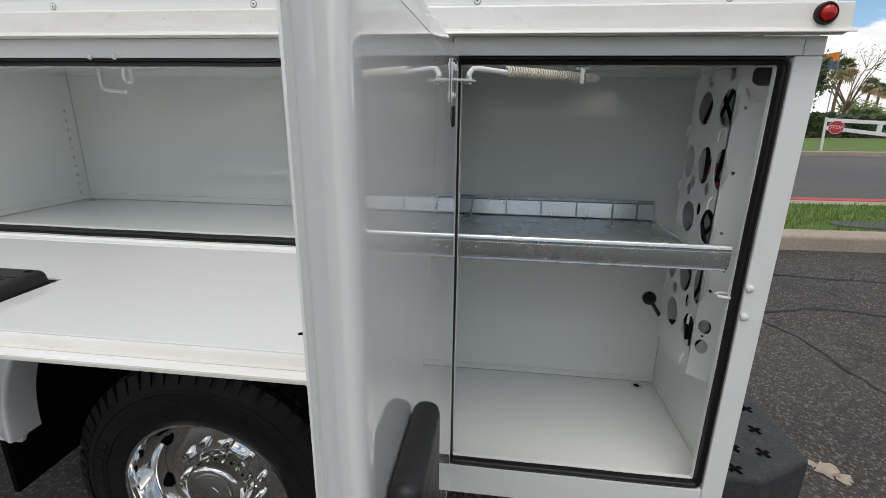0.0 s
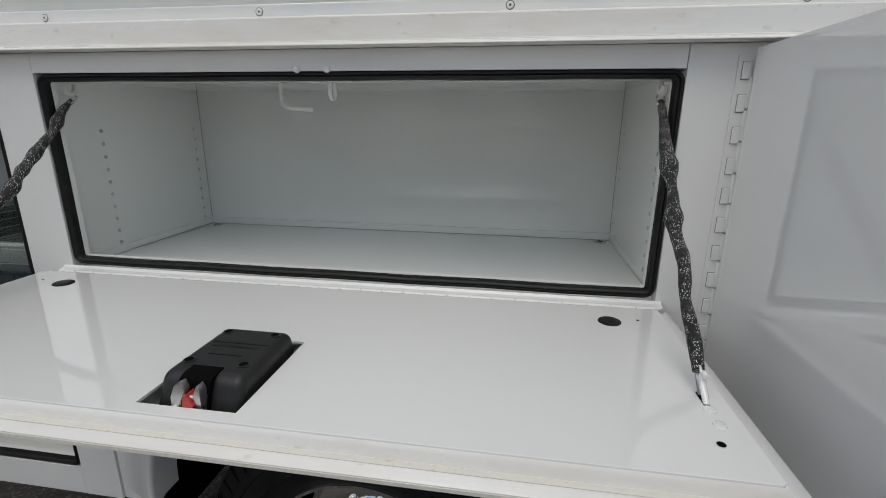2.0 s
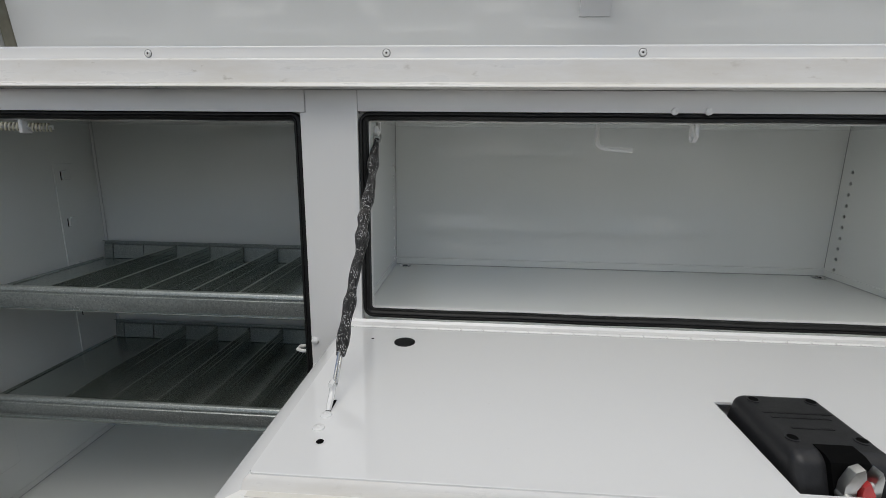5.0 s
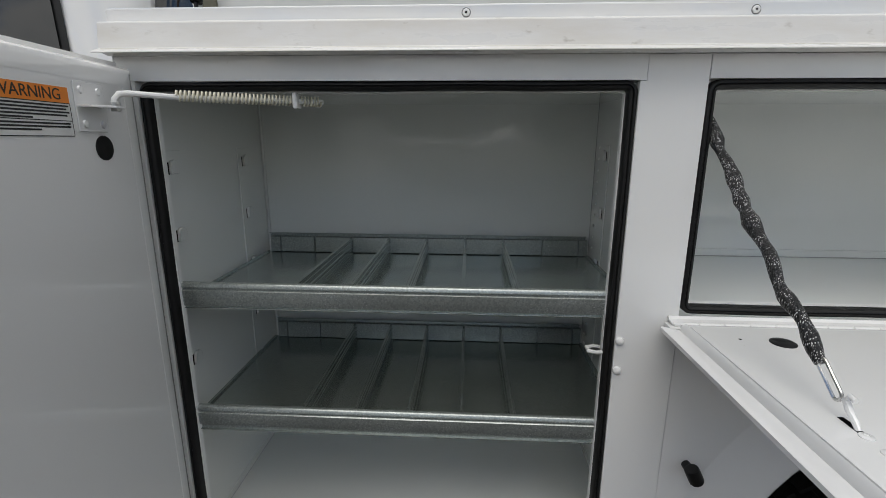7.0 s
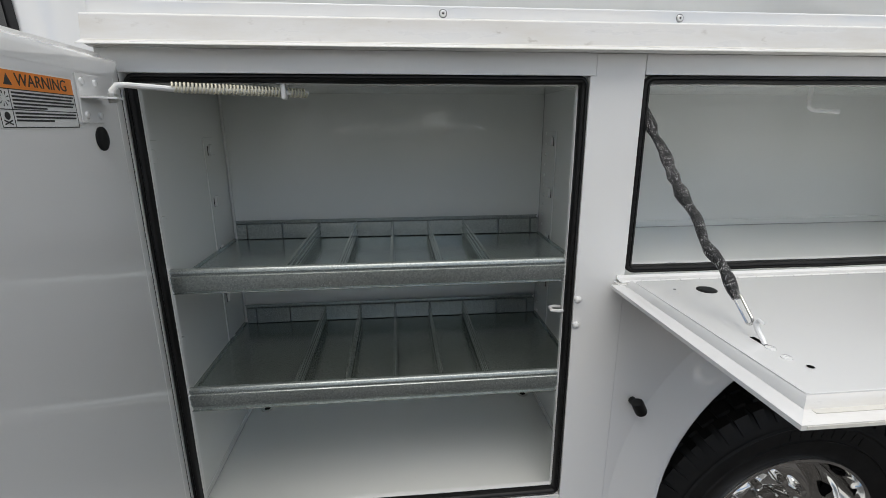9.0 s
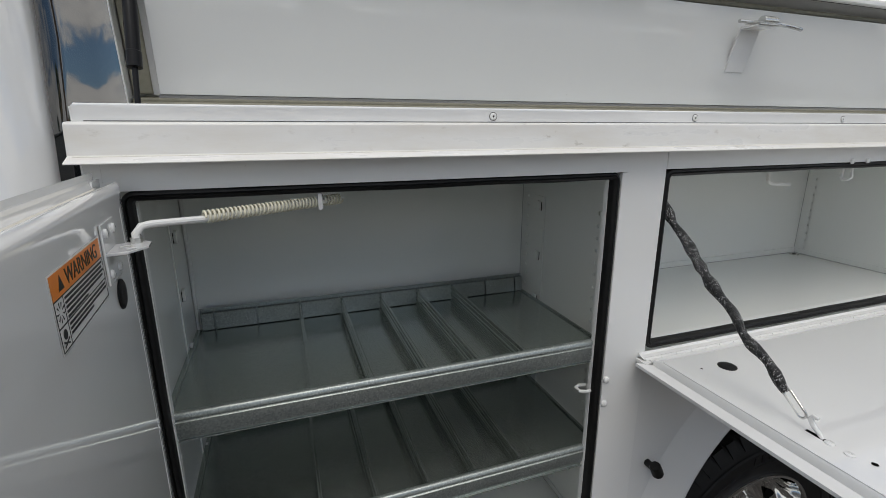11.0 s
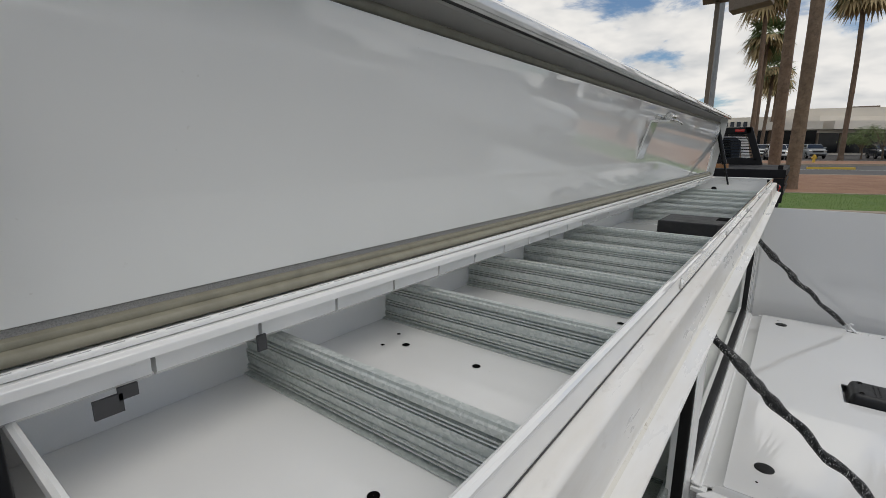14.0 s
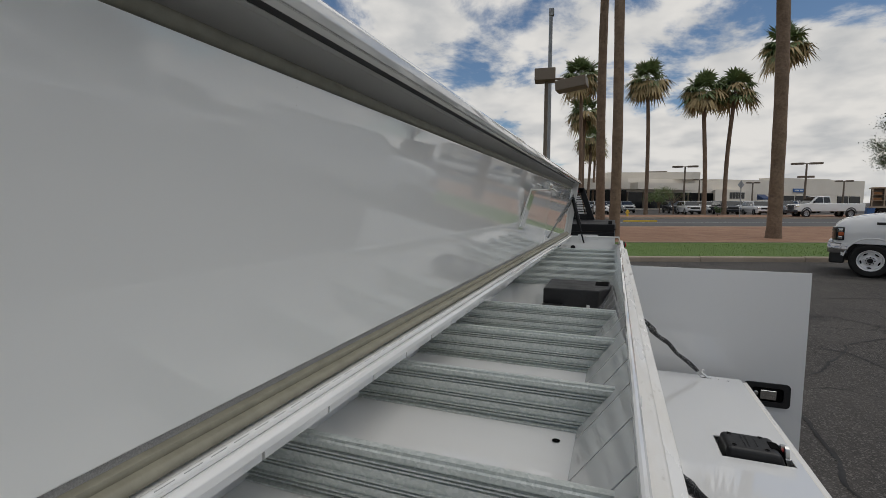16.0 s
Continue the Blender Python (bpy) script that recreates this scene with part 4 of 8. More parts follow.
def gas_strut(foot, top, share):
    a, b = Vector(foot), Vector(top)
    mid = a.lerp(b, share)
    d = (b - a).normalized()
    body = part("gas_strut", Solid().tube([mid, mid + d * 0.024, mid + d * 0.025, b - d * 0.045, b - d * 0.036, b - d * 0.030], [0.0110, 0.0110, 0.0102, 0.0102, 0.0094, 0.0070], 20), STRUT, truck, "black gas strut")
    part("strut_rod", Solid().tube([a, mid], 0.0042, 12), STRUT, body)
    part("strut_socket", Solid().tube([a - d * 0.006, a - d * 0.003, a + d * 0.014, a + d * 0.026], [0.0070, 0.0086, 0.0080, 0.0060], 14), STRUT, body)
    part("strut_socket", Solid().tube([b - d * 0.031, b - d * 0.022, b + d * 0.008, b + d * 0.011], [0.0064, 0.0086, 0.0092, 0.0070], 14), STRUT, body)
    part("ball_stud", Solid().tube([b, b + Vector((0.022, 0, 0))], 0.0042, 10).box(b.x + 0.012, b.x + 0.015, b.y - 0.010, b.y + 0.012, b.z - 0.045, b.z + 0.008), ZINC, body)
    part("ball_stud", Solid().tube([a + d * 0.008, a + d * 0.008 + Vector((0.016, 0, 0))], 0.0042, 10), ZINC, body)


gas_strut((-2.128, 0.172, 1.565), (-2.125, 0.252, 1.868), 0.42)
gas_strut((0.535, 0.172, 1.565), (0.535, 0.252, 1.868), 0.42)

# ---- drop door of the middle compartment, folded down level ----
DX0, DX1, DY0, DY1, DZ = -1.270, -0.156, -0.418, -0.050, 1.1680
CUT = [(-0.764, -0.402), (-0.652, -0.402), (-0.652, -0.246), (-0.764, -0.246)]
drop = part("drop_door", plate(rr(DX0, DX1, DY0, DY1, 0.006, 3), [CUT], 0.004, at(0, 0, DZ - 0.002)).bevel(0.0018), GLOSS, truck, "glossy white drop door folded down level")
skirt = [(0.0, DZ - 0.002), (0.0035, DZ - 0.006), (0.0055, DZ - 0.015), (0.024, DZ - 0.0165), (0.0265, DZ - 0.018), (0.0265, DZ - 0.024), (0.024, DZ - 0.024), (0.022, DZ - 0.0195), (0.003, DZ - 0.018), (-0.004, DZ - 0.006)]


def skirt_run(p0, p1, out, mat, name):
    """A folded edge, drawn out between two points, its steps pointing outwards."""
    p0, p1, o = Vector((*p0, 0)), Vector((*p1, 0)), Vector((*out, 0))
    pts = []
    for p, e in ((p0, -1), (p1, 1)):
        d = (p1 - p0).normalized() * e
        pts += [p + o * a + d * max(0, a) * (1 if abs(e) else 0) + Vector((0, 0, z)) for a, z in skirt]
    k = len(skirt)
    s = Solid().faces(pts, [(i, (i + 1) % k, k + (i + 1) % k, k + i) for i in range(k)] + [tuple(range(k))[::-1], tuple(range(k, 2 * k))])
    return part(name, s, mat, drop, smooth=40)


skirt_run((DX0, DY0), (DX1, DY0), (0, -1), GRIMY, "front_edge")
part("grime_line", Solid().box(DX0 + 0.002, DX1 - 0.002, DY0 - 0.0135, DY0 - 0.0065, DZ - 0.0152, DZ - 0.0146), GRIME, drop)
part("grime_line", Solid().box(DX0 - 0.02, DX1 + 0.02, DY0 - 0.0272, DY0 - 0.0266, DZ - 0.0235, DZ - 0.0195), GRIME, drop)
skirt_run((DX1, DY0), (DX1, DY1 + 0.010), (1, 0), GLOSS, "side_edge")
skirt_run((DX0, DY1 + 0.010), (DX0, DY0), (-1, 0), GLOSS, "side_edge")
part("back_edge", Solid().prism([(DY1, DZ - 0.001), (DY1 + 0.012, DZ - 0.010), (DY1 + 0.034, DZ - 0.012), (DY1 + 0.034, DZ - 0.0145), (DY1 + 0.010, DZ - 0.0135), (DY1 - 0.002, DZ - 0.004)], "x", DX0, DX1), GLOSS, drop)
part("outer_skin", Solid().box(DX0 - 0.022, DX1 + 0.022, DY0 - 0.022, DY1 + 0.03, DZ - 0.0245, DZ - 0.0225), GLOSS, drop)
part("hinge_leaf", Solid().prism([(-0.018, 1.1560), (-0.0005, 1.1585), (-0.0005, 1.1645), (-0.003, 1.1650), (-0.006, 1.1605), (-0.018, 1.1580)], "x", -1.281, -0.138), WHITE, truck)
hk = part("hinge_knuckle", Solid().tube([(-1.278, -0.0165, 1.1555), (-1.2405, -0.0165, 1.1555)], 0.0042, 8).bevel(0.0008, 1), WHITE, drop)
for i in range(1, 29):
    again(hk, at(0.0392 * i, 0, 0))
part("hinge_end", Solid().box(-1.286, -1.264, -0.028, -0.0015, 1.146, 1.1535).bevel(0.001), WHITE, drop)
# lock box in its cut-out
part("recess", Solid().box(-0.764, -0.652, -0.402, -0.246, 1.1442, 1.1450), VOID, drop)
hull = Solid()
lo = [(-0.758, -0.392), (-0.657, -0.392), (-0.658, -0.252), (-0.757, -0.252)]
hull.faces([(x, y, 1.1451) for x, y in lo] + [(-0.755, -0.374, 1.1885), (-0.659, -0.374, 1.1885), (-0.660, -0.260, 1.1900), (-0.752, -0.260, 1.1900)], [(3, 2, 1, 0), (4, 5, 6, 7), (0, 1, 5, 4), (1, 2, 6, 5), (2, 3, 7, 6), (3, 0, 4, 7)])
lock = part("lock_box", hull.bevel(0.011, 5), PLASTIC, drop, "black moulded latch cover", smooth=50)
for x, y in ((-0.738, -0.277), (-0.675, -0.277), (-0.740, -0.348), (-0.674, -0.348)):
    ang = part("screw_well", Solid().lathe([(0.0052, 0.0004), (0.0052, 0.0012), (0.0068, 0.0009), (0.0068, -0.001)], (x, y, 1.1886 + 0.0015 * (y + 0.374) / 0.114), "z", 14), PLASTIC, lock)
    part("screw_hole", Solid().lathe([(0.0001, 0.0007), (0.0052, 0.0007)], (x, y, 1.1886 + 0.0015 * (y + 0.374) / 0.114), "z", 12), VOID, lock)
letters = random.Random(4)
for y, w in ((-0.302, 0.070), (-0.311, 0.062), (-0.330, 0.044)):
    row, x = Solid(), -0.707 - w / 2
    z = 1.1882 + 0.0015 * (y + 0.374) / 0.114
    while x < -0.707 + w / 2:
        k = letters.uniform(0.0016, 0.0036)
        row.box(x, x + k, y - 0.0018, y + 0.0018, z, z + 0.0012)
        x += k + letters.choice((0.0009, 0.0009, 0.003))
    part("moulded_letters", row, PLASTIC, lock)
part("latch_mouth", Solid().prism([(-0.3945, 1.150), (-0.3905, 1.1660), (-0.3815, 1.1868), (-0.3740, 1.1898), (-0.358, 1.1900), (-0.358, 1.150)], "x", -0.727, -0.691), VOID, lock)
jaw = Solid().prism([(-0.726, 1.150), (-0.714, 1.150), (-0.714, 1.172), (-0.708, 1.184), (-0.711, 1.194), (-0.719, 1.190), (-0.725, 1.176)], "y", -0.4000, -0.3900)
jaw.prism([(-0.700, 1.150), (-0.692, 1.150), (-0.692, 1.184), (-0.695, 1.191), (-0.700, 1.180)], "y", -0.3990, -0.3870)
jaw.tube([(-0.7215, -0.4030, 1.163), (-0.7215, -0.3900, 1.163)], 0.0055, 12).tube([(-0.722, -0.3960, 1.176), (-0.694, -0.3960, 1.176)], 0.0032, 8)
part("latch_jaw", jaw.bevel(0.0010), ZINC, lock, "zinc latch jaws")
part("latch_cam", Solid().prism([(-0.711, 1.150), (-0.703, 1.150), (-0.699, 1.157), (-0.7025, 1.163), (-0.699, 1.169), (-0.7025, 1.175), (-0.706, 1.182), (-0.711, 1.177)], "y", -0.4020, -0.3880).bevel(0.0008), RED_PART, lock, "red latch cam")
for x, y in ((-1.169, -0.107), (-0.240, -0.109)):
    part("plug", Solid().lathe([(0.0165, 0.0), (0.0165, 0.0012), (0.0145, 0.0022), (0.0001, 0.0016)], (x, y, DZ), "z", 22), RUBBER, drop, "black rubber plug")
for x, y in ((-1.218, -0.367), (-0.190, -0.373), (-1.222, -0.098), (-0.198, -0.098)):
    r = 0.0042 if y < -0.2 else 0.0024
    part("bolt_hole", Solid().lathe([(0.0001, 0.0006), (r, 0.0006)], (x, y, DZ), "z", 12), VOID, drop)
for sx in (-1, 1):
    xc = -0.7035 + sx * 0.5240
    for y in (-0.318, -0.343):
        part("rivet", Solid().lathe([(0.0068, 0.0), (0.0066, 0.0012), (0.003, 0.0019), (0.0028, 0.0012), (0.0001, 0.0012)], (xc, y, DZ), "z", 14), GLOSS, drop)
    part("hook_slot", Solid().box(xc - 0.003, xc + 0.003, -0.312, -0.286, DZ + 0.0001, DZ + 0.0006), VOID, drop)
    part("chain_hook", Solid().tube([(xc, -0.309, DZ), (xc, -0.303, DZ + 0.006), (xc, -0.294, DZ + 0.013), (xc, -0.288, DZ + 0.021), (xc, -0.292, DZ + 0.027), (xc, -0.299, DZ + 0.026)], [0.0028, 0.0036, 0.0038, 0.0038, 0.0034, 0.0030], 10), GLOSS, drop)


def chain(top, foot, seed):
    """A check chain in a braided sleeve, lumpy where the links bunch up."""
    rnd = random.Random(seed)
    a, b = Vector(top), Vector(foot)
    n = 46
    lumps = [(rnd.uniform(0.12, 0.92), rnd.uniform(0.0014, 0.0036)) for _ in range(7)] + [(0.50, 0.0046)]
    pts, rad = [], []
    for i in range(n + 1):
        t = i / n
        p = a.lerp(b, t)
        p += Vector((0.0018 * math.sin(19 * t + seed) * math.sin(math.pi * t), 0.0030 * math.sin(23 * t + seed), -0.010 * math.sin(math.pi * t) + 0.002 * math.sin(31 * t)))
        pts.append(p)
        rad.append(0.0070 + sum(h * math.exp(-((t - c) / 0.030) ** 2) for c, h in lumps) + 0.0008 * math.sin(44 * t + seed) - 0.002 * (t < 0.03) - 0.001 * (t > 0.97))
    sl = part("check_chain", Solid().tube(pts, rad, 14), SLEEVE, truck, "check chain in a black braided sleeve", smooth=80)
    d = (b - a).normalized()
    side = d.cross(Vector((1, 0, 0))).normalized()

    def link(c, length, axis_dir, name="link"):
        q, loop = Vector(axis_dir), []
        for i in range(20):
            ang = 2 * math.pi * i / 20
            loop.append(Vector(c) + d * (math.cos(ang) * 0.0065 + (length / 2 - 0.0065) * (1 if math.cos(ang) > 0 else -1)) + q * math.sin(ang) * 0.0065)
        part(name, Solid().tube(loop, 0.0019, 8, closed=True), ZINC, sl)

    link(b + d * 0.017, 0.044, side)
    link(a - d * 0.004, 0.022, Vector((1, 0, 0)))
    return sl


for xt, yt, xf, yf, zf, seed in ((-1.240, 0.045, -1.229, -0.252, 1.211, 3), (-0.169, 0.030, -0.179, -0.276, 1.190, 8)):
    part("chain_bracket", Solid().box(xt - 0.012, xt + 0.014, 0.022, 0.050, 1.5135, 1.5165).tube([(xt, yt + 0.014, 1.514), (xt, yt + 0.012, 1.500), (xt, yt + 0.002, 1.494), (xt, yt - 0.007, 1.498), (xt, yt - 0.008, 1.506)], [0.0045, 0.0055, 0.0055, 0.005, 0.004], 8), WHITE_ROD, truck)
    chain((xt, yt, 1.482), (xf, yf, zf), seed)

# ---- rear door, swung out square to the side ----


def swing_door(name, label, hinge_x, turn, width, z0, z1, latch, seed):
    """A double-skinned door; in its own frame it runs along -y from the hinge, inside facing +x."""
    M = at(hinge_x, -0.008, 0) @ Matrix.Rotation(radians(turn), 4, "Z")

    def put(nm, s, mat, parent, lab="", smooth=35):
        return part(nm, s.move(M), mat, parent, lab, smooth)

    d = put(name, Solid().box(-0.0015, 0.0015, -width, -0.012, z0, z1).bevel(0.0008), GLOSS, truck, label)
    # folded rim: outer lip, channel, raised inner pan
    rim = [(-0.0015, 0.0), (-0.0015, -0.0060), (0.0006, -0.0065), (0.0014, 0.0040), (0.0045, 0.0105), (0.0085, 0.0130), (0.0130, 0.0115), (0.0175, 0.0070), (0.0215, 0.0045), (0.0250, 0.0050), (0.0278, 0.0085), (0.0290, 0.0150), (0.0290, 0.0310), (0.0275, 0.0310), (0.0015, 0.0140)]
    y0, y1 = -width, -0.012
    loop = [(y0, z0), (y1, z0), (y1, z1), (y0, z1)]
    cy, cz = (y0 + y1) / 2, (z0 + z1) / 2
    for i, (nm, mt) in enumerate((("bottom_rim", GLOSS), ("hinge_rim", GLOSS), ("top_rim", GLOSS), ("edge_rim", GLOSS))):
        (ya, za), (yb, zb) = loop[i], loop[(i + 1) % 4]
        pts = []
        for (y, z) in ((ya, za), (yb, zb)):
            for x, ins in rim:
                pts.append((x, y + (ins if y < cy else -ins), z + (ins if z < cz else -ins)))
        k = len(rim)
        put(nm, Solid().faces(pts, [(j, (j + 1) % k, k + (j + 1) % k, k + j) for j in range(k)]), mt, d, smooth=50)
    put("inner_pan", Solid().box(0.0255, 0.0285, y0 + 0.0305, y1 - 0.0305, z0 + 0.0305, z1 - 0.0305), GLOSS, d)
    if not latch:
        sheet = [(0.0045, 0.0103), (0.0085, 0.0127), (0.0130, 0.0112), (0.0170, 0.0071)]
        put("grime_film", Solid().prism([(x, z1 - d_) for x, d_ in sheet] + [(x, z1 - d_ - 0.0005) for x, d_ in sheet[::-1]], "y", y0 + 0.02, y1 - 0.02), GRIME, d)
    put("hinge_leaf", Solid().box(0.0020, 0.0042, -0.030, 0.004, z0 + 0.004, z1 - 0.002).bevel(0.0005), WHITE, d)
    nk = int((z1 - z0) / 0.046)
    kn_ = put("hinge_knuckle", Solid().tube([(0.001, 0.0045, z0 + 0.004), (0.001, 0.0045, z0 + 0.0470)], 0.0040, 8), WHITE, d)
    for i in range(1, nk):
        again(kn_, at(0, 0, 0.046 * i))
    for i in range(7):
        zz = z0 + 0.10 + i * (z1 - z0 - 0.2) / 6
        put("leaf_hole", Solid().lathe([(0.0001, 0.0), (0.0026, 0.0)], (0.0046, -0.019, zz), "x", 8), VOID, d)
        put("leaf_slot", Solid().box(0.0043, 0.0047, -0.022, -0.016, zz + 0.055, zz + 0.070), VOID, d)
    # outer face pressings
    if latch:
        hz, hy = 1.092, -0.517
        esc = plate(rr(hy - 0.074, hy + 0.074, hz - 0.045, hz + 0.045, 0.014, 4), [rr(hy - 0.052, hy + 0.048, hz - 0.026, hz + 0.027, 0.010, 3)], 0.007, at(-0.005, 0, 0) @ YZ)
        p = put("paddle_latch", esc.bevel(0.0022, 2), PLASTIC, d, "black paddle latch")
        put("latch_cup", Solid().box(-0.003, -0.0017, hy - 0.053, hy + 0.049, hz - 0.027, hz + 0.028), VOID, p)
        put("paddle", Solid().prism([(-0.0025, hz - 0.020), (-0.011, hz - 0.016), (-0.0125, hz + 0.018), (-0.0025, hz + 0.020)], "y", hy - 0.030, hy + 0.022).bevel(0.002), CHROME, p, "chrome paddle")
        put("lock_cylinder", Solid().lathe([(0.009, 0.0), (0.009, -0.006), (0.007, -0.0075), (0.0001, -0.0075)], (-0.002, hy + 0.036, hz + 0.003), "x", 16), ZINC, p)
        q = put("latch_cover", Solid().box(0.0290, 0.058, hy - 0.055, hy + 0.075, hz - 0.10, hz + 0.055).bevel(0.012, 3), PLASTIC, d, "black moulded latch cover")
        put("nylon_bush", Solid().tube([(-0.0015, hy + 0.112, hz + 0.030), (-0.005, hy + 0.112, hz + 0.030), (-0.0065, hy + 0.112, hz + 0.030), (-0.013, hy + 0.112, hz + 0.030)], [0.0110, 0.0110, 0.0085, 0.0078], 14), AMBER, d, "yellowed nylon bush")
    # check arm bracket and rod
    bz = z1 - 0.064
    br = put("arm_bracket", Solid().box(0.0288, 0.0312, -0.143, -0.089, bz - 0.032, bz + 0.030).bevel(0.0025), GLOSS, d)
    for yy, zz in ((-0.132, 0.020), (-0.132, -0.022), (-0.100, 0.020), (-0.100, -0.022)):
        put("rivet", Solid().lathe([(0.0052, 0.0), (0.0045, 0.0022), (0.0001, 0.0028)], (0.0312, yy, bz + zz), "x", 12), GLOSS, br)
    put("bracket_tongue", plate([(0.031, -0.142), (0.048, -0.140), (0.064, -0.118), (0.064, -0.098), (0.054, -0.088), (0.031, -0.098)], [disc(0.043, -0.114, 0.0055), disc(0.050, -0.128, 0.0045)], 0.003, at(0, 0, bz)).bevel(0.0006), GLOSS, br)
    put("plug", Solid().lathe([(0.0165, 0.0), (0.0165, 0.0015), (0.0145, 0.0026), (0.0001, 0.0016)], (0.0285, -0.101, bz - 0.053), "x", 22), RUBBER, d, "black rubber plug")
    return d, M


# leaf of the rear door's hinge on the post, its knuckles outlined
leaf_b = part("hinge_leaf", Solid().box(-0.0800, -0.0625, -0.0030, -0.0004, 0.642, 1.545).bevel(0.0006), WHITE, truck)
for i in range(20):
    z = 0.652 + 0.0452 * i
    part("knuckle_gap", Solid().box(-0.0746, -0.0622, -0.0036, -0.0031, z + 0.0006, z + 0.0259), GREY_STEEL, leaf_b)
    part("knuckle", Solid().box(-0.0742, -0.0626, -0.0062, -0.0037, z + 0.0012, z + 0.0253).bevel(0.0012, 1), WHITE, leaf_b)
rear_door, MR = swing_door("side_door", "white rear side door standing open", -0.0605, 0.0, 0.624, 0.640, 1.547, True, 1)
front_door, MF = swing_door("side_door", "white front side door standing open", -2.1400, 4.5, 0.800, 0.640, 1.545, False, 2)


def check_arm(p0, p1, up=0.010):
    """A bent rod with a long coil spring over it, sliding through a guide."""
    a, b = Vector(p0), Vector(p1)
    d = (b - a).normalized()
    L = (b - a).length
    rod = part("check_arm", Solid().tube([a + Vector((0, 0, -0.018)), a + Vector((0, 0, -0.004)), a + d * 0.006 + Vector((0, 0, 0.003)), a + d * 0.016 + Vector((0, 0, 0.004)), a + d * (L * 0.3), b], 0.0042, 10), WHITE_ROD, truck, "white check arm with a coil spring")
    side = d.cross(Vector((0, 0, 1))).normalized()
    for t0, t1, turns in ((0.26, 0.835, 30), (0.875, 0.985, 6)):
        pts = []
        for i in range(turns * 10 + 1):
            t = t0 + (t1 - t0) * i / (turns * 10)
            an = 2 * math.pi * i / 10
            pts.append(a + d * (L * t) + side * math.cos(an) * 0.0068 + Vector((0, 0, 0.004 * (1 - t) + math.sin(an) * 0.0068)))
        part("coil_spring", Solid().tube(pts, 0.0016, 6), CREAM, rod, "cream coil spring", smooth=80)
    g_ = a + d * (L * 0.853)
    part("rod_guide", Solid().box(g_.x - 0.004, g_.x + 0.004, g_.y - 0.011, g_.y + 0.011, g_.z - 0.011, g_.z + 0.014).bevel(0.003).box(g_.x - 0.012, g_.x + 0.010, g_.y - 0.008, g_.y + 0.010, g_.z + 0.013, 1.5145), GLOSS, rod)
    part("pivot_bolt", Solid().tube([a + Vector((0, 0, -0.020)), a + Vector((0, 0, -0.008))], 0.0062, 8), ZINC, rod)


check_arm((-2.082, -0.102, 1.4960), (-1.844, 0.043, 1.4985))
check_arm((-0.008, -0.102, 1.4990), (0.214, 0.043, 1.4985))

# warning label on the front door
LB = MF @ at(0.0287, 0, 0) @ YZ
y0l, y1l, z0l, z1l = -0.287, -0.149, 1.4420, 1.5025


def label_part(name, pts, lift, mat, parent, lab=""):
    return part(name, plate(pts, [], 0.0002, MF @ at(0.0288 + lift, 0, 0) @ YZ), mat, parent, lab, smooth=0)


card = label_part("warning_label", [(y0l, z0l), (y1l, z0l), (y1l, z1l), (y0l, z1l)], 0.0, LABEL_WHITE, front_door, "orange and white warning label")
label_part("label_head", [(y0l + 0.002, z1l - 0.020), (y1l - 0.002, z1l - 0.020), (y1l - 0.002, z1l - 0.0015), (y0l + 0.002, z1l - 0.0015)], 0.0003, ORANGE, card, "orange label heading")
FLIP = MF @ at(0.0293, 0, 0) @ YZ
text_part("label_word", "WARNING", 0.0185, FLIP @ at(-0.208, z1l - 0.0110, 0), INK, card)
label_part("warning_triangle", [(y0l + 0.016, z1l - 0.0165), (y0l + 0.0285, z1l - 0.0165), (y0l + 0.0222, z1l - 0.0050)], 0.0005, INK, card)
for z in (z1l - 0.0205, z0l + 0.0195, z0l + 0.0015):
    label_part("label_rule", [(y0l + 0.002, z - 0.0005), (y1l - 0.002, z - 0.0005), (y1l - 0.002, z + 0.0005), (y0l + 0.002, z + 0.0005)], 0.0004, INK, card)
for y in (y0l + 0.002, y0l + 0.021, y1l - 0.002):
    label_part("label_rule", [(y - 0.0004, z0l + 0.0015), (y + 0.0004, z0l + 0.0015), (y + 0.0004, z1l - 0.0205), (y - 0.0004, z1l - 0.0205)], 0.0004, INK, card)
for i in range(5):
    z = z1l - 0.0238 - 0.0037 * i
    label_part("text_line", [(y0l + 0.024, z - 0.0010), (y1l - 0.005 - (0.055 if i == 4 else 0.004 * (i % 2)), z - 0.0010), (y1l - 0.005 - (0.055 if i == 4 else 0.004 * (i % 2)), z + 0.0010), (y0l + 0.024, z + 0.0010)], 0.0005, INK, card)
for i in range(3):
    z = z0l + 0.0160 - 0.0037 * i
    label_part("text_line", [(y0l + 0.024, z - 0.0010), (y1l - 0.006 - (0.045 if i == 2 else 0), z - 0.0010), (y1l - 0.006 - (0.045 if i == 2 else 0), z + 0.0010), (y0l + 0.024, z + 0.0010)], 0.0005, INK, card)
for k in range(9):
    an = radians(20 + 40 * k)
    cy_, cz_ = y0l + 0.0115, z0l + 0.0300
    r0, r1 = 0.003, 0.0078
    label_part("pictogram_ray", [(cy_ + r0 * math.cos(an), cz_ + r0 * math.sin(an)), (cy_ + r1 * math.cos(an - 0.10), cz_ + r1 * math.sin(an - 0.10)), (cy_ + r1 * math.cos(an + 0.10), cz_ + r1 * math.sin(an + 0.10))], 0.0005, INK, card)
label_part("pictogram", disc(y0l + 0.0115, z0l + 0.0130, 0.0040), 0.0005, INK, card)
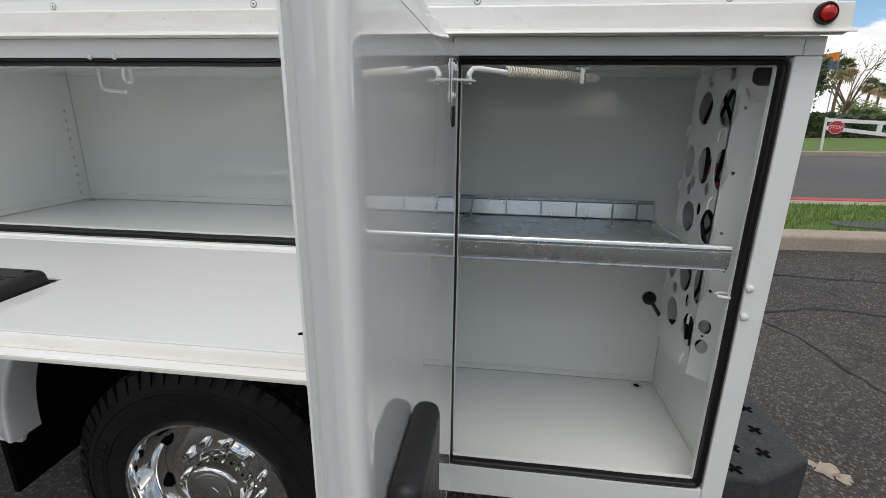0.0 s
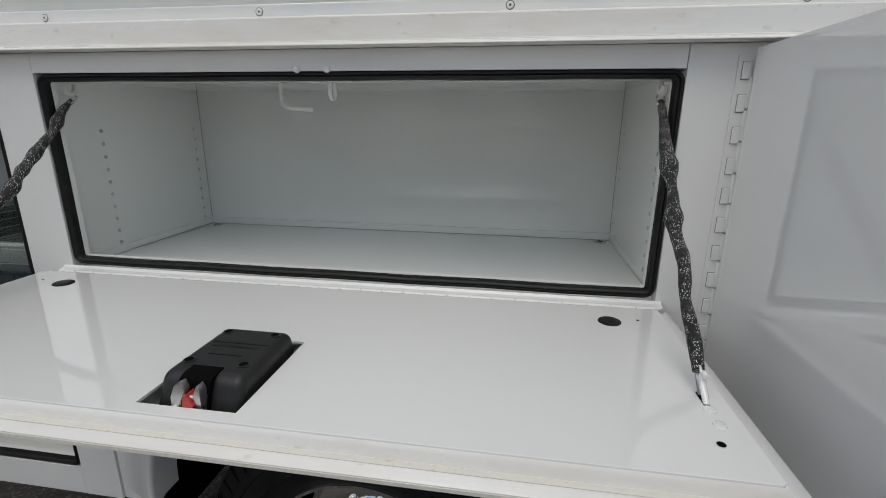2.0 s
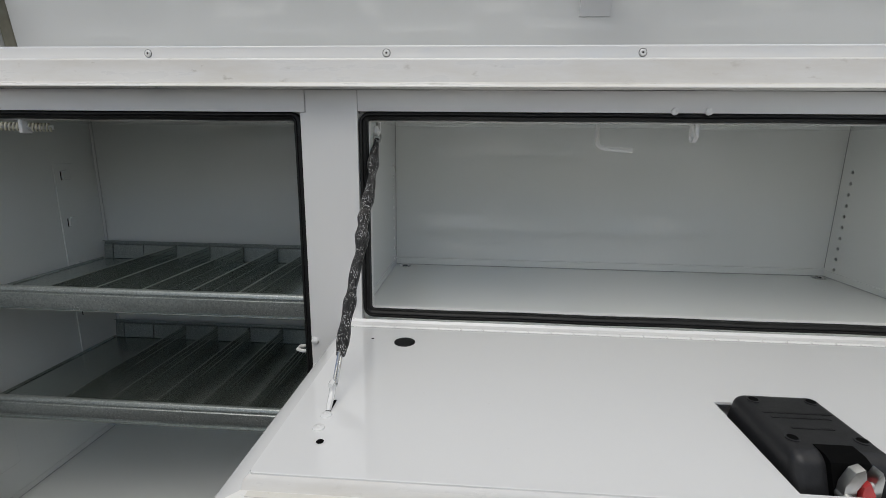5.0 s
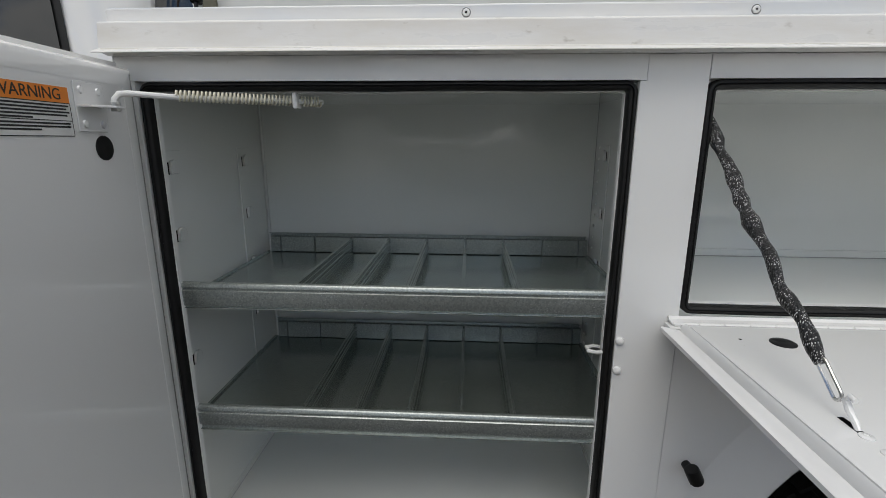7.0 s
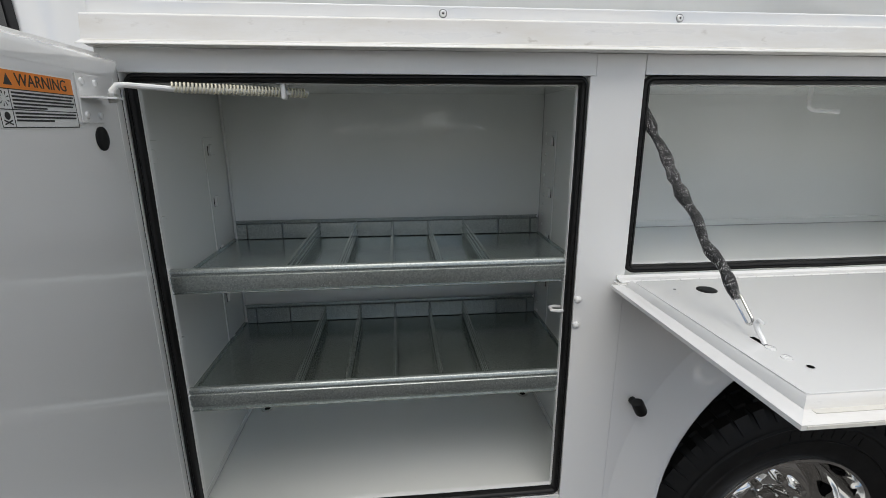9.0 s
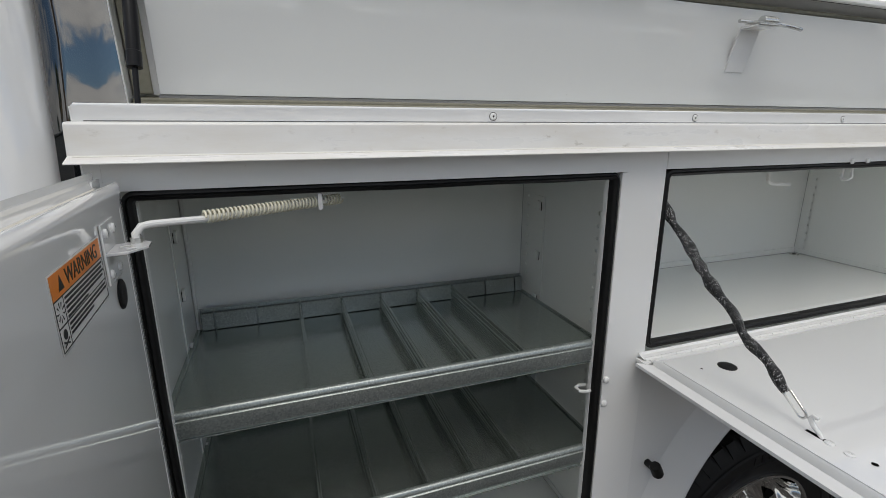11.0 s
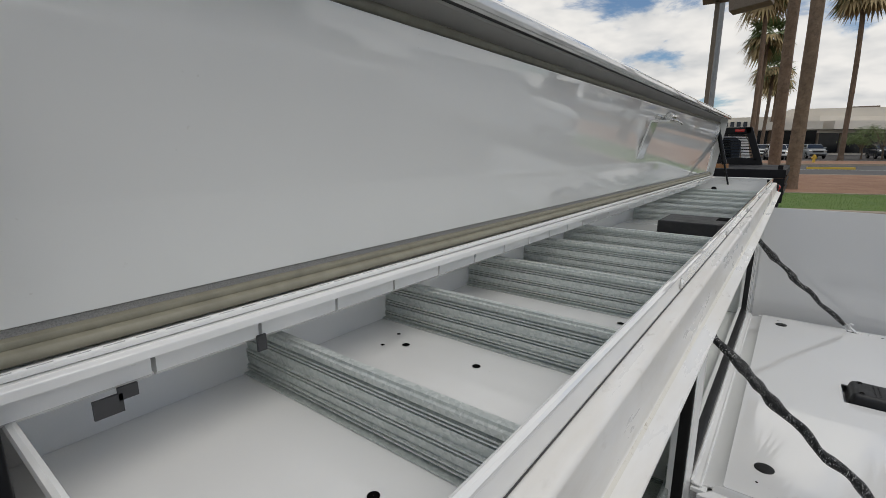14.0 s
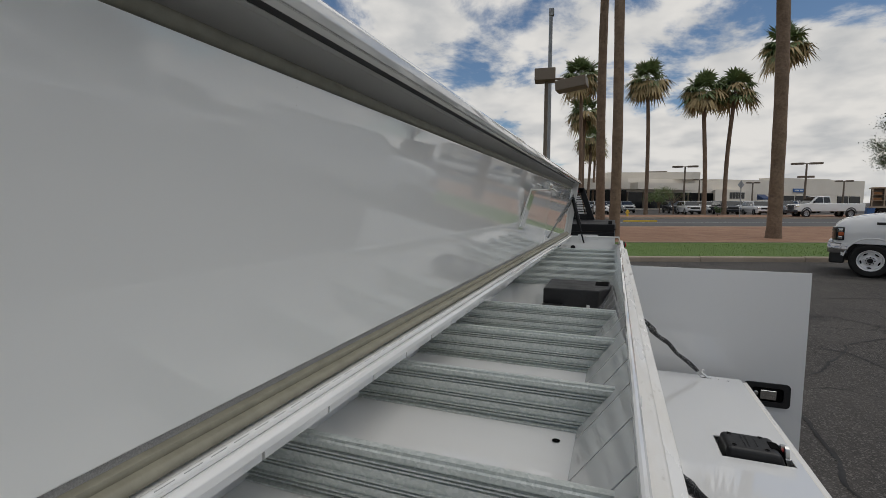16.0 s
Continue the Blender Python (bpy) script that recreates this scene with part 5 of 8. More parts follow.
for sg in (-1, 1):
    label_part("pictogram_bar", [(y0l + 0.0115 - 0.006 * sg, z0l + 0.0035), (y0l + 0.0115 - 0.006 * sg, z0l + 0.0050), (y0l + 0.0115 + 0.006 * sg, z0l + 0.0092), (y0l + 0.0115 + 0.006 * sg, z0l + 0.0077)], 0.0005, INK, card)

# ---- galvanised shelves ----


def divider_solid(y0, y1, h):
    """A corrugated sheet divider standing along y, about 12 mm thick."""
    prof = [(-0.0008, 0.0), (-0.0065, 0.0), (-0.0065, 0.0014), (-0.0010, 0.0018), (-0.0010, 0.20 * h), (-0.0034, 0.23 * h), (-0.0034, 0.29 * h), (-0.0010, 0.32 * h), (-0.0010, 0.37 * h), (-0.0034, 0.40 * h), (-0.0034, 0.46 * h), (-0.0008, 0.50 * h), (-0.0008, 0.66 * h), (-0.0034, 0.69 * h), (-0.0034, 0.75 * h), (-0.0010, 0.78 * h), (-0.0010, 0.90 * h), (-0.0028, 0.93 * h), (-0.0028, 0.97 * h), (-0.0012, h)]
    full = prof + [(-x, z) for x, z in prof[::-1]]
    return Solid().prism(full, "y", y0, y1)


def shelf(label, x0, x1, z_pan, z_lip, z_low, y0, y1, slots, dividers, mat_pan, mat_lip):
    sh = thing("shelf", ((x0 + x1) / 2, (y0 + y1) / 2, z_pan), label, "shelf", "galvanised shelves")
    part("pan", Solid().box(x0, x1, y0 + 0.002, y1, z_pan - 0.0016, z_pan).bevel(0.0006), mat_pan, sh)
    lip = [(y0 + 0.010, z_lip - 0.012), (y0 + 0.0125, z_lip - 0.003), (y0 + 0.010, z_lip), (y0 + 0.005, z_lip + 0.0005), (y0 + 0.001, z_lip - 0.002), (y0, z_lip - 0.008), (y0 + 0.0030, z_lip - 0.0095), (y0 + 0.0030, z_lip - 0.0125), (y0 + 0.0005, z_lip - 0.0145), (y0 + 0.0015, z_low + 0.003), (y0 + 0.0035, z_low), (y0 + 0.006, z_low), (y0 + 0.006, z_pan - 0.003), (y0 + 0.008, z_lip - 0.014)]
    part("front_lip", Solid().prism(lip, "x", x0, x1), mat_lip, sh, "scuffed galvanised front lip", smooth=50)
    part("back_rail", Solid().prism([(y1, z_pan), (y1 - 0.0015, z_pan), (y1 - 0.0015, z_lip + 0.002), (y1 - 0.009, z_lip + 0.004), (y1 - 0.009, z_lip + 0.0058), (y1, z_lip + 0.004)], "x", x0 + 0.012, x1 - 0.012), mat_lip, sh)
    first = None
    for i in range(len(slots) - 1):
        a, b = slots[i] + 0.0018, slots[i + 1] - 0.0018
        foot = 0.0160 if mat_lip is GALV_NEW else 0.0125
        prof = [(y1 - 0.0018, z_pan + 0.001), (y1 - foot, z_pan + 0.0012), (y1 - foot - 0.001, z_pan + 0.0035), (y1 - 0.0090, z_lip - 0.006), (y1 - 0.0045, z_lip - 0.004), (y1 - 0.0018, z_lip - 0.004)]
        if first is None or abs((b - a) - first[1]) > 1e-4:
            first = (part("back_tab", Solid().prism(prof, "x", a, b).bevel(0.0006, 1), mat_lip, sh), b - a, a)
        else:
            again(first[0], at(a - first[2], 0, 0))
    ref = None
    for i, x in enumerate(dividers):
        if ref is None:
            ref = part("divider", divider_solid(y0 + 0.014, y1 - 0.012, z_lip - z_pan - 0.004).move(at(x, 0, z_pan + 0.0004)), GALV_DARK, sh, smooth=20)
            rx = x
        else:
            again(ref, at(x - rx, 0, 0))
    for sx in (x0 + 0.006, x1 - 0.012):
        part("end_rib", Solid().prism([(sx, z_pan), (sx + 0.006, z_pan), (sx + 0.0045, z_pan + 0.004), (sx + 0.0015, z_pan + 0.004)], "y", y0 + 0.015, y1 - 0.012), mat_pan, sh)
    part("hanger", Solid().box(x1 - 0.004, x1 - 0.0015, y0 + 0.006, y0 + 0.020, z_low - 0.012, z_lip - 0.012), mat_lip, sh)
    return sh


SL = [-2.128, -2.100, -2.008, -1.9095, -1.811, -1.7125, -1.614, -1.5155, -1.417, -1.325, -1.300]
shelf("dull galvanised shelf pan holding five loose dividers", -2.142, -1.294, 1.1500, 1.1960, 1.1525, 0.020, 0.452, SL, [-1.910, -1.811, -1.7125, -1.614, -1.5165], GALV_DARK, GALV)
shelf("dull galvanised shelf pan with white oxide specks and dividers", -2.142, -1.294, 0.9070, 0.9555, 0.9150, 0.020, 0.452, SL, [-1.910, -1.811, -1.7125, -1.614, -1.5165], GALV_DARK, GALV)
SR = [-0.070, -0.030, 0.069, 0.167, 0.2655, 0.364, 0.430, 0.478]
shelf("empty bright galvanised shelf in the rear compartment", -0.076, 0.487, 1.1540, 1.2030, 1.1590, 0.022, 0.462, SR, [], GALV_NEW, GALV_NEW)

# ---- loose dividers in the top tray, and the boxed latch ----
H_D, Z_D = 0.0555, 1.5326
td = None
# half thickness of the rolled sheet at shares of its height: base flange, two broad bands between fine grooves, top bead
DIV = ((0.032, 0.0030), (0.075, 0.0030), (0.085, 0.0062), (0.110, 0.0062), (0.118, 0.0028), (0.138, 0.0028), (0.146, 0.0058), (0.170, 0.0058), (0.178, 0.0030), (0.198, 0.0030), (0.210, 0.0042), (0.340, 0.0054), (0.350, 0.0024), (0.370, 0.0024), (0.378, 0.0056), (0.405, 0.0056), (0.413, 0.0024), (0.433, 0.0024), (0.441, 0.0060), (0.470, 0.0060), (0.480, 0.0036), (0.660, 0.0052), (0.670, 0.0024), (0.690, 0.0024), (0.698, 0.0056), (0.725, 0.0056), (0.733, 0.0024), (0.753, 0.0024), (0.761, 0.0060), (0.790, 0.0060), (0.800, 0.0030), (0.849, 0.0030))
for x in (-1.915, -1.712, -1.508, -1.304, -1.100, -0.500, -0.314, -0.128, 0.057, 0.243):
    if td is None:
        td = thing("tray_divider", (x, 0.18, Z_D), "ribbed galvanised divider standing across the white tray", "divider", "dividers in the top tray")
        full = [(-w, H_D * u) for u, w in DIV] + [(w, H_D * u) for u, w in DIV[::-1]]
        blade = Solid().prism(full, "y", 0.0, 1.0)
        bead = Solid().prism([(-0.0064, 0.85 * H_D), (-0.0064, 0.94 * H_D), (-0.0040, 0.955 * H_D), (-0.0036, H_D), (0.0036, H_D), (0.0040, 0.955 * H_D), (0.0064, 0.94 * H_D), (0.0064, 0.85 * H_D)], "y", 0.0, 1.0)
        flange = Solid().prism([(-0.0100, 0.0), (-0.0100, 0.03 * H_D), (0.0100, 0.03 * H_D), (0.0100, 0.0)], "y", 0.0, 1.0)
        # the front end is cut back along the sloping retainer
        for nm, sol in (("ribbed_sheet", blade), ("top_bead", bead), ("base_flange", flange)):
            for v in sol.bm.verts:
                front = 0.0150 + 0.0400 * (1 - v.co.z / H_D)
                v.co.y = front + (0.344 - front) * v.co.y
            part(nm, sol.move(at(x, 0, Z_D)), GALV_TRAY, td, smooth=15)
    else:
        copy_thing(td, at(x, 0.18, Z_D))
box = thing("latch_box", (-0.76, 0.11, 1.532), "black plastic latch box with a notched corner, in the tray", "latch box")
hull = plate([(-0.832, 0.058), (-0.832, 0.196), (-0.672, 0.196), (-0.672, 0.032), (-0.785, 0.032)], [], 0.045, at(0, 0, 1.5548)).bevel(0.004, 3)
part("housing", hull, PLASTIC, box)
part("notch", Solid().box(-0.752, -0.682, 0.036, 0.070, 1.5770, 1.5778), VOID, box)
part("foot", Solid().box(-0.862, -0.830, 0.145, 0.196, 1.5323, 1.5375).bevel(0.001), PLASTIC, box)
part("screw", Solid().lathe([(0.004, 0.0), (0.004, 0.009), (0.0001, 0.010)], (-0.845, 0.082, 1.532), "z", 10), WHITE_ROD, box)

# ---- rear wheels ----
WX, WZ, RT = -0.714, 0.402, 0.400


def wheel(y, name="rear_wheel"):
    prof = [(0.234, 0.030), (0.240, 0.006), (0.285, -0.006), (0.330, -0.008), (0.365, 0.002), (0.386, 0.018), (0.394, 0.034), (0.396, 0.060), (0.397, 0.115), (0.396, 0.170), (0.392, 0.200), (0.375, 0.222), (0.330, 0.236), (0.234, 0.230)]
    w = part("rear_wheel", Solid().lathe(prof, (WX, y, WZ), "y", 72), TYRE, truck, "black tyre on a chrome dual wheel", smooth=40)
    lug = Solid()
    nl = 56
    for i in range(nl):
        for rowy, ph in ((0.020, 0.0), (0.062, 0.5), (0.108, 0.0), (0.155, 0.5), (0.192, 0.0)):
            a = 2 * math.pi * (i + ph) / nl
            if rowy < 0.03:
                rr0, rr1, ya, yb = 0.360, 0.3985, 0.000, 0.040
            else:
                rr0, rr1, ya, yb = 0.390, 0.4045, rowy - 0.018, rowy + 0.018
            da = 0.036 + 0.010 * math.sin(5 * i)
            pts = []
            for an in (a - da, a + da):
                for r, yy in ((rr0, ya - (0.004 if rowy < 0.03 else 0)), (rr1, ya + (0.014 if rowy < 0.03 else 0)), (rr1, yb), (rr0, yb)):
                    pts.append((WX + r * math.cos(an), y + yy, WZ + r * math.sin(an)))
            lug.faces(pts, [(0, 1, 2, 3), (7, 6, 5, 4), (0, 4, 5, 1), (1, 5, 6, 2), (2, 6, 7, 3)])
    tb = part("tread", lug, TYRE, w, smooth=0)
    tb["kind"] = "stuff"
    for r, wd in ((0.338, 0.010), (0.296, 0.006)):
        part("sidewall_ring", Solid().lathe([(r - wd / 2, -0.0065), (r, -0.0105), (r + wd / 2, -0.0065)], (WX, y, WZ), "y", 72), TYRE, w)
    for a0 in (62, 152, 242, 332):
        for j in range(8):
            a = radians(a0 + j * 5.2)
            r0, r1 = 0.306, 0.330
            da = 0.028
            pts = [(WX + r * math.cos(a + s_ * da * (0.55 if (j % 3 and r == r1) else 1)), y - 0.0092, WZ + r * math.sin(a + s_ * da)) for r, s_ in ((r0, -1), (r0, 1), (r1, 1), (r1, -1))]
            pts += [(p[0], p[1] + 0.004, p[2]) for p in pts]
            part("moulded_letter", Solid().faces(pts, [(0, 1, 2, 3), (0, 4, 5, 1), (1, 5, 6, 2), (2, 6, 7, 3), (3, 7, 4, 0)]), TYRE, w, smooth=0)
    # deep dished chrome simulator with hand holes, lug nuts and a raised hub cap
    rim = [(0.245, 0.030), (0.245, 0.002), (0.241, -0.006), (0.234, -0.006), (0.229, 0.004), (0.225, 0.030), (0.218, 0.060), (0.209, 0.082), (0.196, 0.092), (0.178, 0.088), (0.160, 0.078), (0.140, 0.076), (0.122, 0.080), (0.100, 0.082), (0.092, 0.078), (0.088, 0.060), (0.084, 0.030), (0.078, 0.020), (0.068, 0.016), (0.064, 0.018), (0.0001, 0.014)]
    rm = part("chrome_rim", Solid().lathe(rim, (WX, y, WZ), "y", 72), CHROME, w, "polished chrome wheel cover", smooth=50)
    for k in range(8):
        a = radians(45 * k + 14)
        c = Vector((WX + 0.200 * math.cos(a), y + 0.0885, WZ + 0.200 * math.sin(a)))
        h_ = Solid()
        n = 16
        pts = []
        for i in range(n):
            t = 2 * math.pi * i / n
            u, v = 0.017 * math.cos(t), 0.025 * math.sin(t)
            pts.append((c.x + u * math.cos(a) - v * math.sin(a), c.y - 0.0005 - 0.0012 * math.cos(t) - (0.012 if math.cos(t) > 0.5 else 0), c.z + u * math.sin(a) + v * math.cos(a)))
        part("hand_hole", h_.faces(pts, [tuple(range(n))]), VOID, rm)
    for k in range(10):
        a = radians(36 * k + 5)
        c = (WX + 0.118 * math.cos(a), y + 0.079, WZ + 0.118 * math.sin(a))
        part("lug_nut", Solid().lathe([(0.0135, 0.002), (0.0130, -0.018), (0.010, -0.026), (0.0001, -0.029)], c, "y", 12), CHROME, rm)
    part("hub_cap", Solid().lathe([(0.062, 0.0175), (0.060, 0.012), (0.052, 0.0095), (0.0001, 0.0085)], (WX, y, WZ), "y", 40), ZINC, rm, "brushed hub cap")
    part("cap_mark", Solid().tube([(WX + 0.03 * math.cos(radians(a)), y + 0.0085, WZ + 0.03 * math.sin(radians(a))) for a in range(-10, 80, 10)], 0.0014, 6), CHROME, rm)
    return w


wheel(0.072)
part("inner_tyre", Solid().lathe([(0.26, 0.33), (0.33, 0.325), (0.385, 0.345), (0.396, 0.37), (0.396, 0.51), (0.385, 0.53), (0.26, 0.54)], (WX, 0, WZ), "y", 48), TYRE, truck)
part("axle", Solid().tube([(WX, 0.30, WZ), (WX, 1.75, WZ)], 0.06, 16), VOID, truck)
part("mud_flap", Solid().box(-0.225, -0.215, 0.05, 0.56, 0.24, 0.95), RUBBER, truck)

# ---- rear step bumper, chassis, bed and the far side of the body ----
bp = [(0.5585, 0.118), (0.705, 0.118), (0.868, 0.215), (0.868, 1.80), (0.705, 1.89), (0.5585, 1.89)]
bumper = part("step_bumper", Solid().prism(bp, "z", 0.43, 0.598).bevel(0.012, 3), BUMPER, truck, "textured black step bumper")
for i, (x, y) in enumerate([(0.60, 0.17), (0.66, 0.155), (0.62, 0.25), (0.69, 0.235), (0.76, 0.225), (0.64, 0.34), (0.71, 0.33), (0.785, 0.32), (0.66, 0.43), (0.735, 0.425), (0.81, 0.42), (0.68, 0.52), (0.76, 0.52), (0.83, 0.52)]):
    for an in (25, 115):
        a = radians(an)
        dx, dy = 0.019 * math.cos(a), 0.019 * math.sin(a)
        nx, ny = -dy * 0.30, dx * 0.30
        pts = [(x + dx + nx, y + dy + ny), (x - dx + nx, y - dy + ny), (x - dx - nx, y - dy - ny), (x + dx - nx, y + dy - ny)]
        part("grip_slot", Solid().faces([(px, py, 0.5988 + 0.0003 * (an > 90)) for px, py in pts], [(0, 1, 2, 3)]), VOID, bumper, smooth=0)
part("chassis", Solid().box(-2.9, 0.55, 0.62, 0.70, 0.52, 0.72).box(-2.9, 0.55, 1.30, 1.38, 0.52, 0.72), VOID, truck)
part("under_pan", Solid().box(XF + 0.005, -1.262, 0.02, 0.56, 0.588, 0.600), BLACK_PAINT, truck)
part("under_pan", Solid().box(-0.146, XR - 0.005, 0.02, 0.56, 0.588, 0.600), BLACK_PAINT, truck)
part("pack_inner_wall", Solid().box(XF + 0.004, XR - 0.004, 0.480, 0.486, 0.75, 1.6280), GLOSS, truck)
part("pack_top", Solid().box(XF + 0.004, XR - 0.004, 0.290, 0.486, 1.6130, 1.6160), GLOSS, truck)
part("bed_floor", Solid().box(XF, XR, 0.487, 1.52, 0.80, 0.83), BLACK_PAINT, truck)
part("front_end_skin", plate([(0.0005, 0.60), (0.4785, 0.60), (0.4785, 1.6115), (0.2850, 1.6115), (0.2850, ZT - 0.0025), (0.0005, ZT - 0.0025)], [], 0.002, at(XF - 0.001, 0, 0) @ YZ), WHITE, truck)
bulk = part("bulkhead", Solid().box(XF - 0.001, XF + 0.008, 0.488, 1.515, 0.80, 1.599).bevel(0.002), CAR_DARK, truck, "dark glossy bulkhead panel")
part("bulkhead_cap", Solid().box(XF - 0.002, XF + 0.070, 0.300, 1.518, 1.6168, 1.6215).box(XF - 0.002, XF + 0.002, 0.488, 1.518, 1.5995, 1.6165).bevel(0.0015), GLOSS, bulk)
for y in (0.52, 0.80, 1.20):
    part("cap_hole", Solid().lathe([(0.0001, 0.0), (0.006, 0.0)], (XF + 0.035, y, 1.6219), "z", 12), VOID, bulk)
for z in (1.49, 1.34, 1.19):
    part("guard_rail", Solid().tube([(XF - 0.009, 0.476, z), (XF - 0.009, 1.51, z)], 0.0048, 10), ZINC, bulk)
part("seam_flange", Solid().box(XF - 0.007, XF - 0.0025, 0.4630, 0.4650, 0.62, 1.600).box(XF - 0.007, XF - 0.0025, 0.4690, 0.4710, 0.62, 1.600).bevel(0.0008), GLOSS, truck)
for z in (1.466, 1.290, 1.10):
    part("seam_clip", Solid().tube([(XF - 0.006, 0.467 + 0.0085 * math.cos(math.pi * i / 4), z + 0.013 * math.sin(math.pi * i / 4)) for i in range(8)], 0.0026, 8, closed=True), ZINC, truck)
# black sheet added so that the cab's rear window mirrors something dark
part("dark_bed_sheet", Solid().box(XF + 0.010, XR - 0.004, 1.510, 1.5190, 0.832, 1.520), BLACK_PAINT, truck, "black sheet added on the bed's far wall for dark reflections")
far = part("far_side_pack", Solid().box(XF, XR, 1.52, 2.00, 0.59, 1.615).bevel(0.004), GLOSS, truck)
part("far_lid", Solid().prism([(1.50, 1.618), (1.50, 1.650), (1.515, 1.662), (1.985, 1.662), (2.01, 1.650), (2.01, 1.618)], "x", XF - 0.004, XR + 0.006).bevel(0.003), GLOSS, far)
for i in range(24):
    part("lid_rib", Solid().box(XF + 0.05 + 0.11 * i, XF + 0.11 + 0.11 * i, 1.54, 1.97, 1.6622, 1.667).bevel(0.002, 1), GLOSS, far)

# ---- cab ----
CY0, CY1, CXR = 0.17, 1.83, -2.262


def cab_section(inset, r, n=8):
    """Plan outline of the cab, rear end to the right, at a given inset."""
    return rr(-4.6, CXR - inset * 0.25, CY0 + inset, CY1 - inset, r, n)


rings = []
for z, ins, r in ((0.55, 0.02, 0.04), (0.75, 0.0, 0.045), (1.10, 0.0, 0.045), (1.36, 0.012, 0.055), (1.43, 0.022, 0.075), (1.44, 0.024, 0.078), (1.75, 0.070, 0.16), (2.00, 0.108, 0.16), (2.10, 0.132, 0.16), (2.15, 0.18, 0.16), (2.175, 0.26, 0.16), (2.18, 0.45, 0.16)):
    rings.append([(x, y, z) for x, y in cab_section(ins, r)])
k = len(rings[0])
sc = Solid().faces([p for r in rings for p in r], [(i * k + j, i * k + (j + 1) % k, (i + 1) * k + (j + 1) % k, (i + 1) * k + j) for i in range(len(rings) - 1) for j in range(k)] + [tuple(range(k)), tuple(range((len(rings) - 1) * k, len(rings) * k))])
cab = part("cab", sc, CAR_WHITE, truck, "white crew cab", smooth=60)


def cab_inset(z):
    return 0.024 + (z - 1.44) * (0.046 / 0.31)



def bow(y):
    """Rear face of the cab at the belt line, bowed out towards the middle."""
    return -2.200 - 0.048 * ((y - 1.0) / 0.65) ** 2


rear_pts = []
for i in range(17):
    rear_pts.append(0.285 + (1.715 - 0.285) * i / 16)
glass = Solid()
rows_ = []


def window_row(z, push=0.010):
    """The rear window's outline at one height: rolled round both corners, bowed out in the middle."""
    r = 0.078 + 0.265 * min(0.31, max(0.0, z - 1.44))
    ins = cab_inset(z)
    xc, ya, yb = CXR - ins * 0.25 - r, CY0 + ins + r, CY1 - ins - r
    row = [(xc + (r + push) * math.cos(radians(a)), ya + (r + push) * math.sin(radians(a)), z) for a in range(-24, 0, 4)]
    for i in range(15):
        y = ya + (yb - ya) * i / 14
        row.append((xc + r + push + 0.050 * (1 - (2 * i / 14 - 1) ** 2), y, z))
    return row + [(x, CY0 + CY1 - y, z_) for x, y, z_ in row[:6][::-1]]


for i in range(15):
    rows_.append(window_row(1.432 + 0.04 * i))
k = len(rows_[0])
glass.faces([p for r in rows_ for p in r], [(i * k + j, i * k + j + 1, (i + 1) * k + j + 1, (i + 1) * k + j) for i in range(len(rows_) - 1) for j in range(k - 1)])
rg = part("rear_window", glass, GLASS, cab, "dark tinted curved rear window", smooth=80)
part("rear_panel", Solid().prism([(bow(y) - 0.004, y) for y in rear_pts] + [(CXR - 0.03, 1.70), (CXR - 0.03, 0.30)], "z", 0.78, 1.425).bevel(0.004), CAR_WHITE, cab)
brake = part("brake_lamp", Solid().box(CXR - 0.03, CXR + 0.020, 0.76, 1.24, 1.985, 2.040).bevel(0.008, 3), PLASTIC, cab, "high brake lamp in a black housing")
part("lens", Solid().box(CXR + 0.0202, CXR + 0.024, 0.84, 1.16, 1.992, 2.034).bevel(0.0015), RED_LENS, brake, "red lens")
for j in range(5):
    pts = [(bow(0.9) - 0.0095, 0.86 + 0.020 * j + 0.010 * math.cos(a), 1.515 + 0.030 * math.sin(a)) for a in [radians(d) for d in range(40, 330, 30)]]
    part("script_mark", Solid().tube(pts, 0.0014, 5), LABEL_WHITE, rg)
# stamped lower rear panel with ribs, vent and seam
for y0_, y1_, z0_, z1_ in ((0.315, 0.455, 0.86, 1.365), (0.490, 0.585, 0.90, 1.335), (0.620, 0.800, 0.84, 1.365), (0.835, 0.965, 0.90, 1.335), (1.0, 1.19, 0.84, 1.365), (1.225, 1.38, 0.90, 1.335), (1.42, 1.68, 0.86, 1.365)):
    c = 0.04
    loop = [(y0_ + c, z0_), (y1_ - c, z0_), (y1_, z0_ + 1.6 * c), (y1_, z1_ - 1.6 * c), (y1_ - c, z1_), (y0_ + c, z1_), (y0_, z1_ - 1.6 * c), (y0_, z0_ + 1.6 * c)]
    part("stamped_rib", Solid().tube([(bow(y) - 0.002, y, z) for y, z in loop], 0.0095, 10, closed=True), CAR_WHITE, cab, smooth=80)
corner = [(bow(0.262), 0.262, 0.80), (bow(0.262), 0.262, 1.345), (bow(0.268) + 0.002, 0.268, 1.385), (bow(0.285) + 0.004, 0.285, 1.405)]
across = [(bow(y) + 0.004, y, 1.412) for y in rear_pts[1:-1]]
part("seam_flange", Solid().tube(corner + across + [(x, 2.0 - y, z) for x, y, z in corner[::-1]], 0.009, 10), CAR_WHITE, cab, smooth=80)
part("panel_grommet", Solid().lathe([(0.022, 0.016), (0.022, 0.021), (0.0001, 0.021)], (bow(0.5) - 0.012, 0.50, 1.295), "x", 18), RUBBER, cab)
part("cab_vent", Solid().box(CXR, bow(0.7) + 0.016, 0.62, 0.80, 0.80, 1.04).bevel(0.008), PLASTIC, cab)
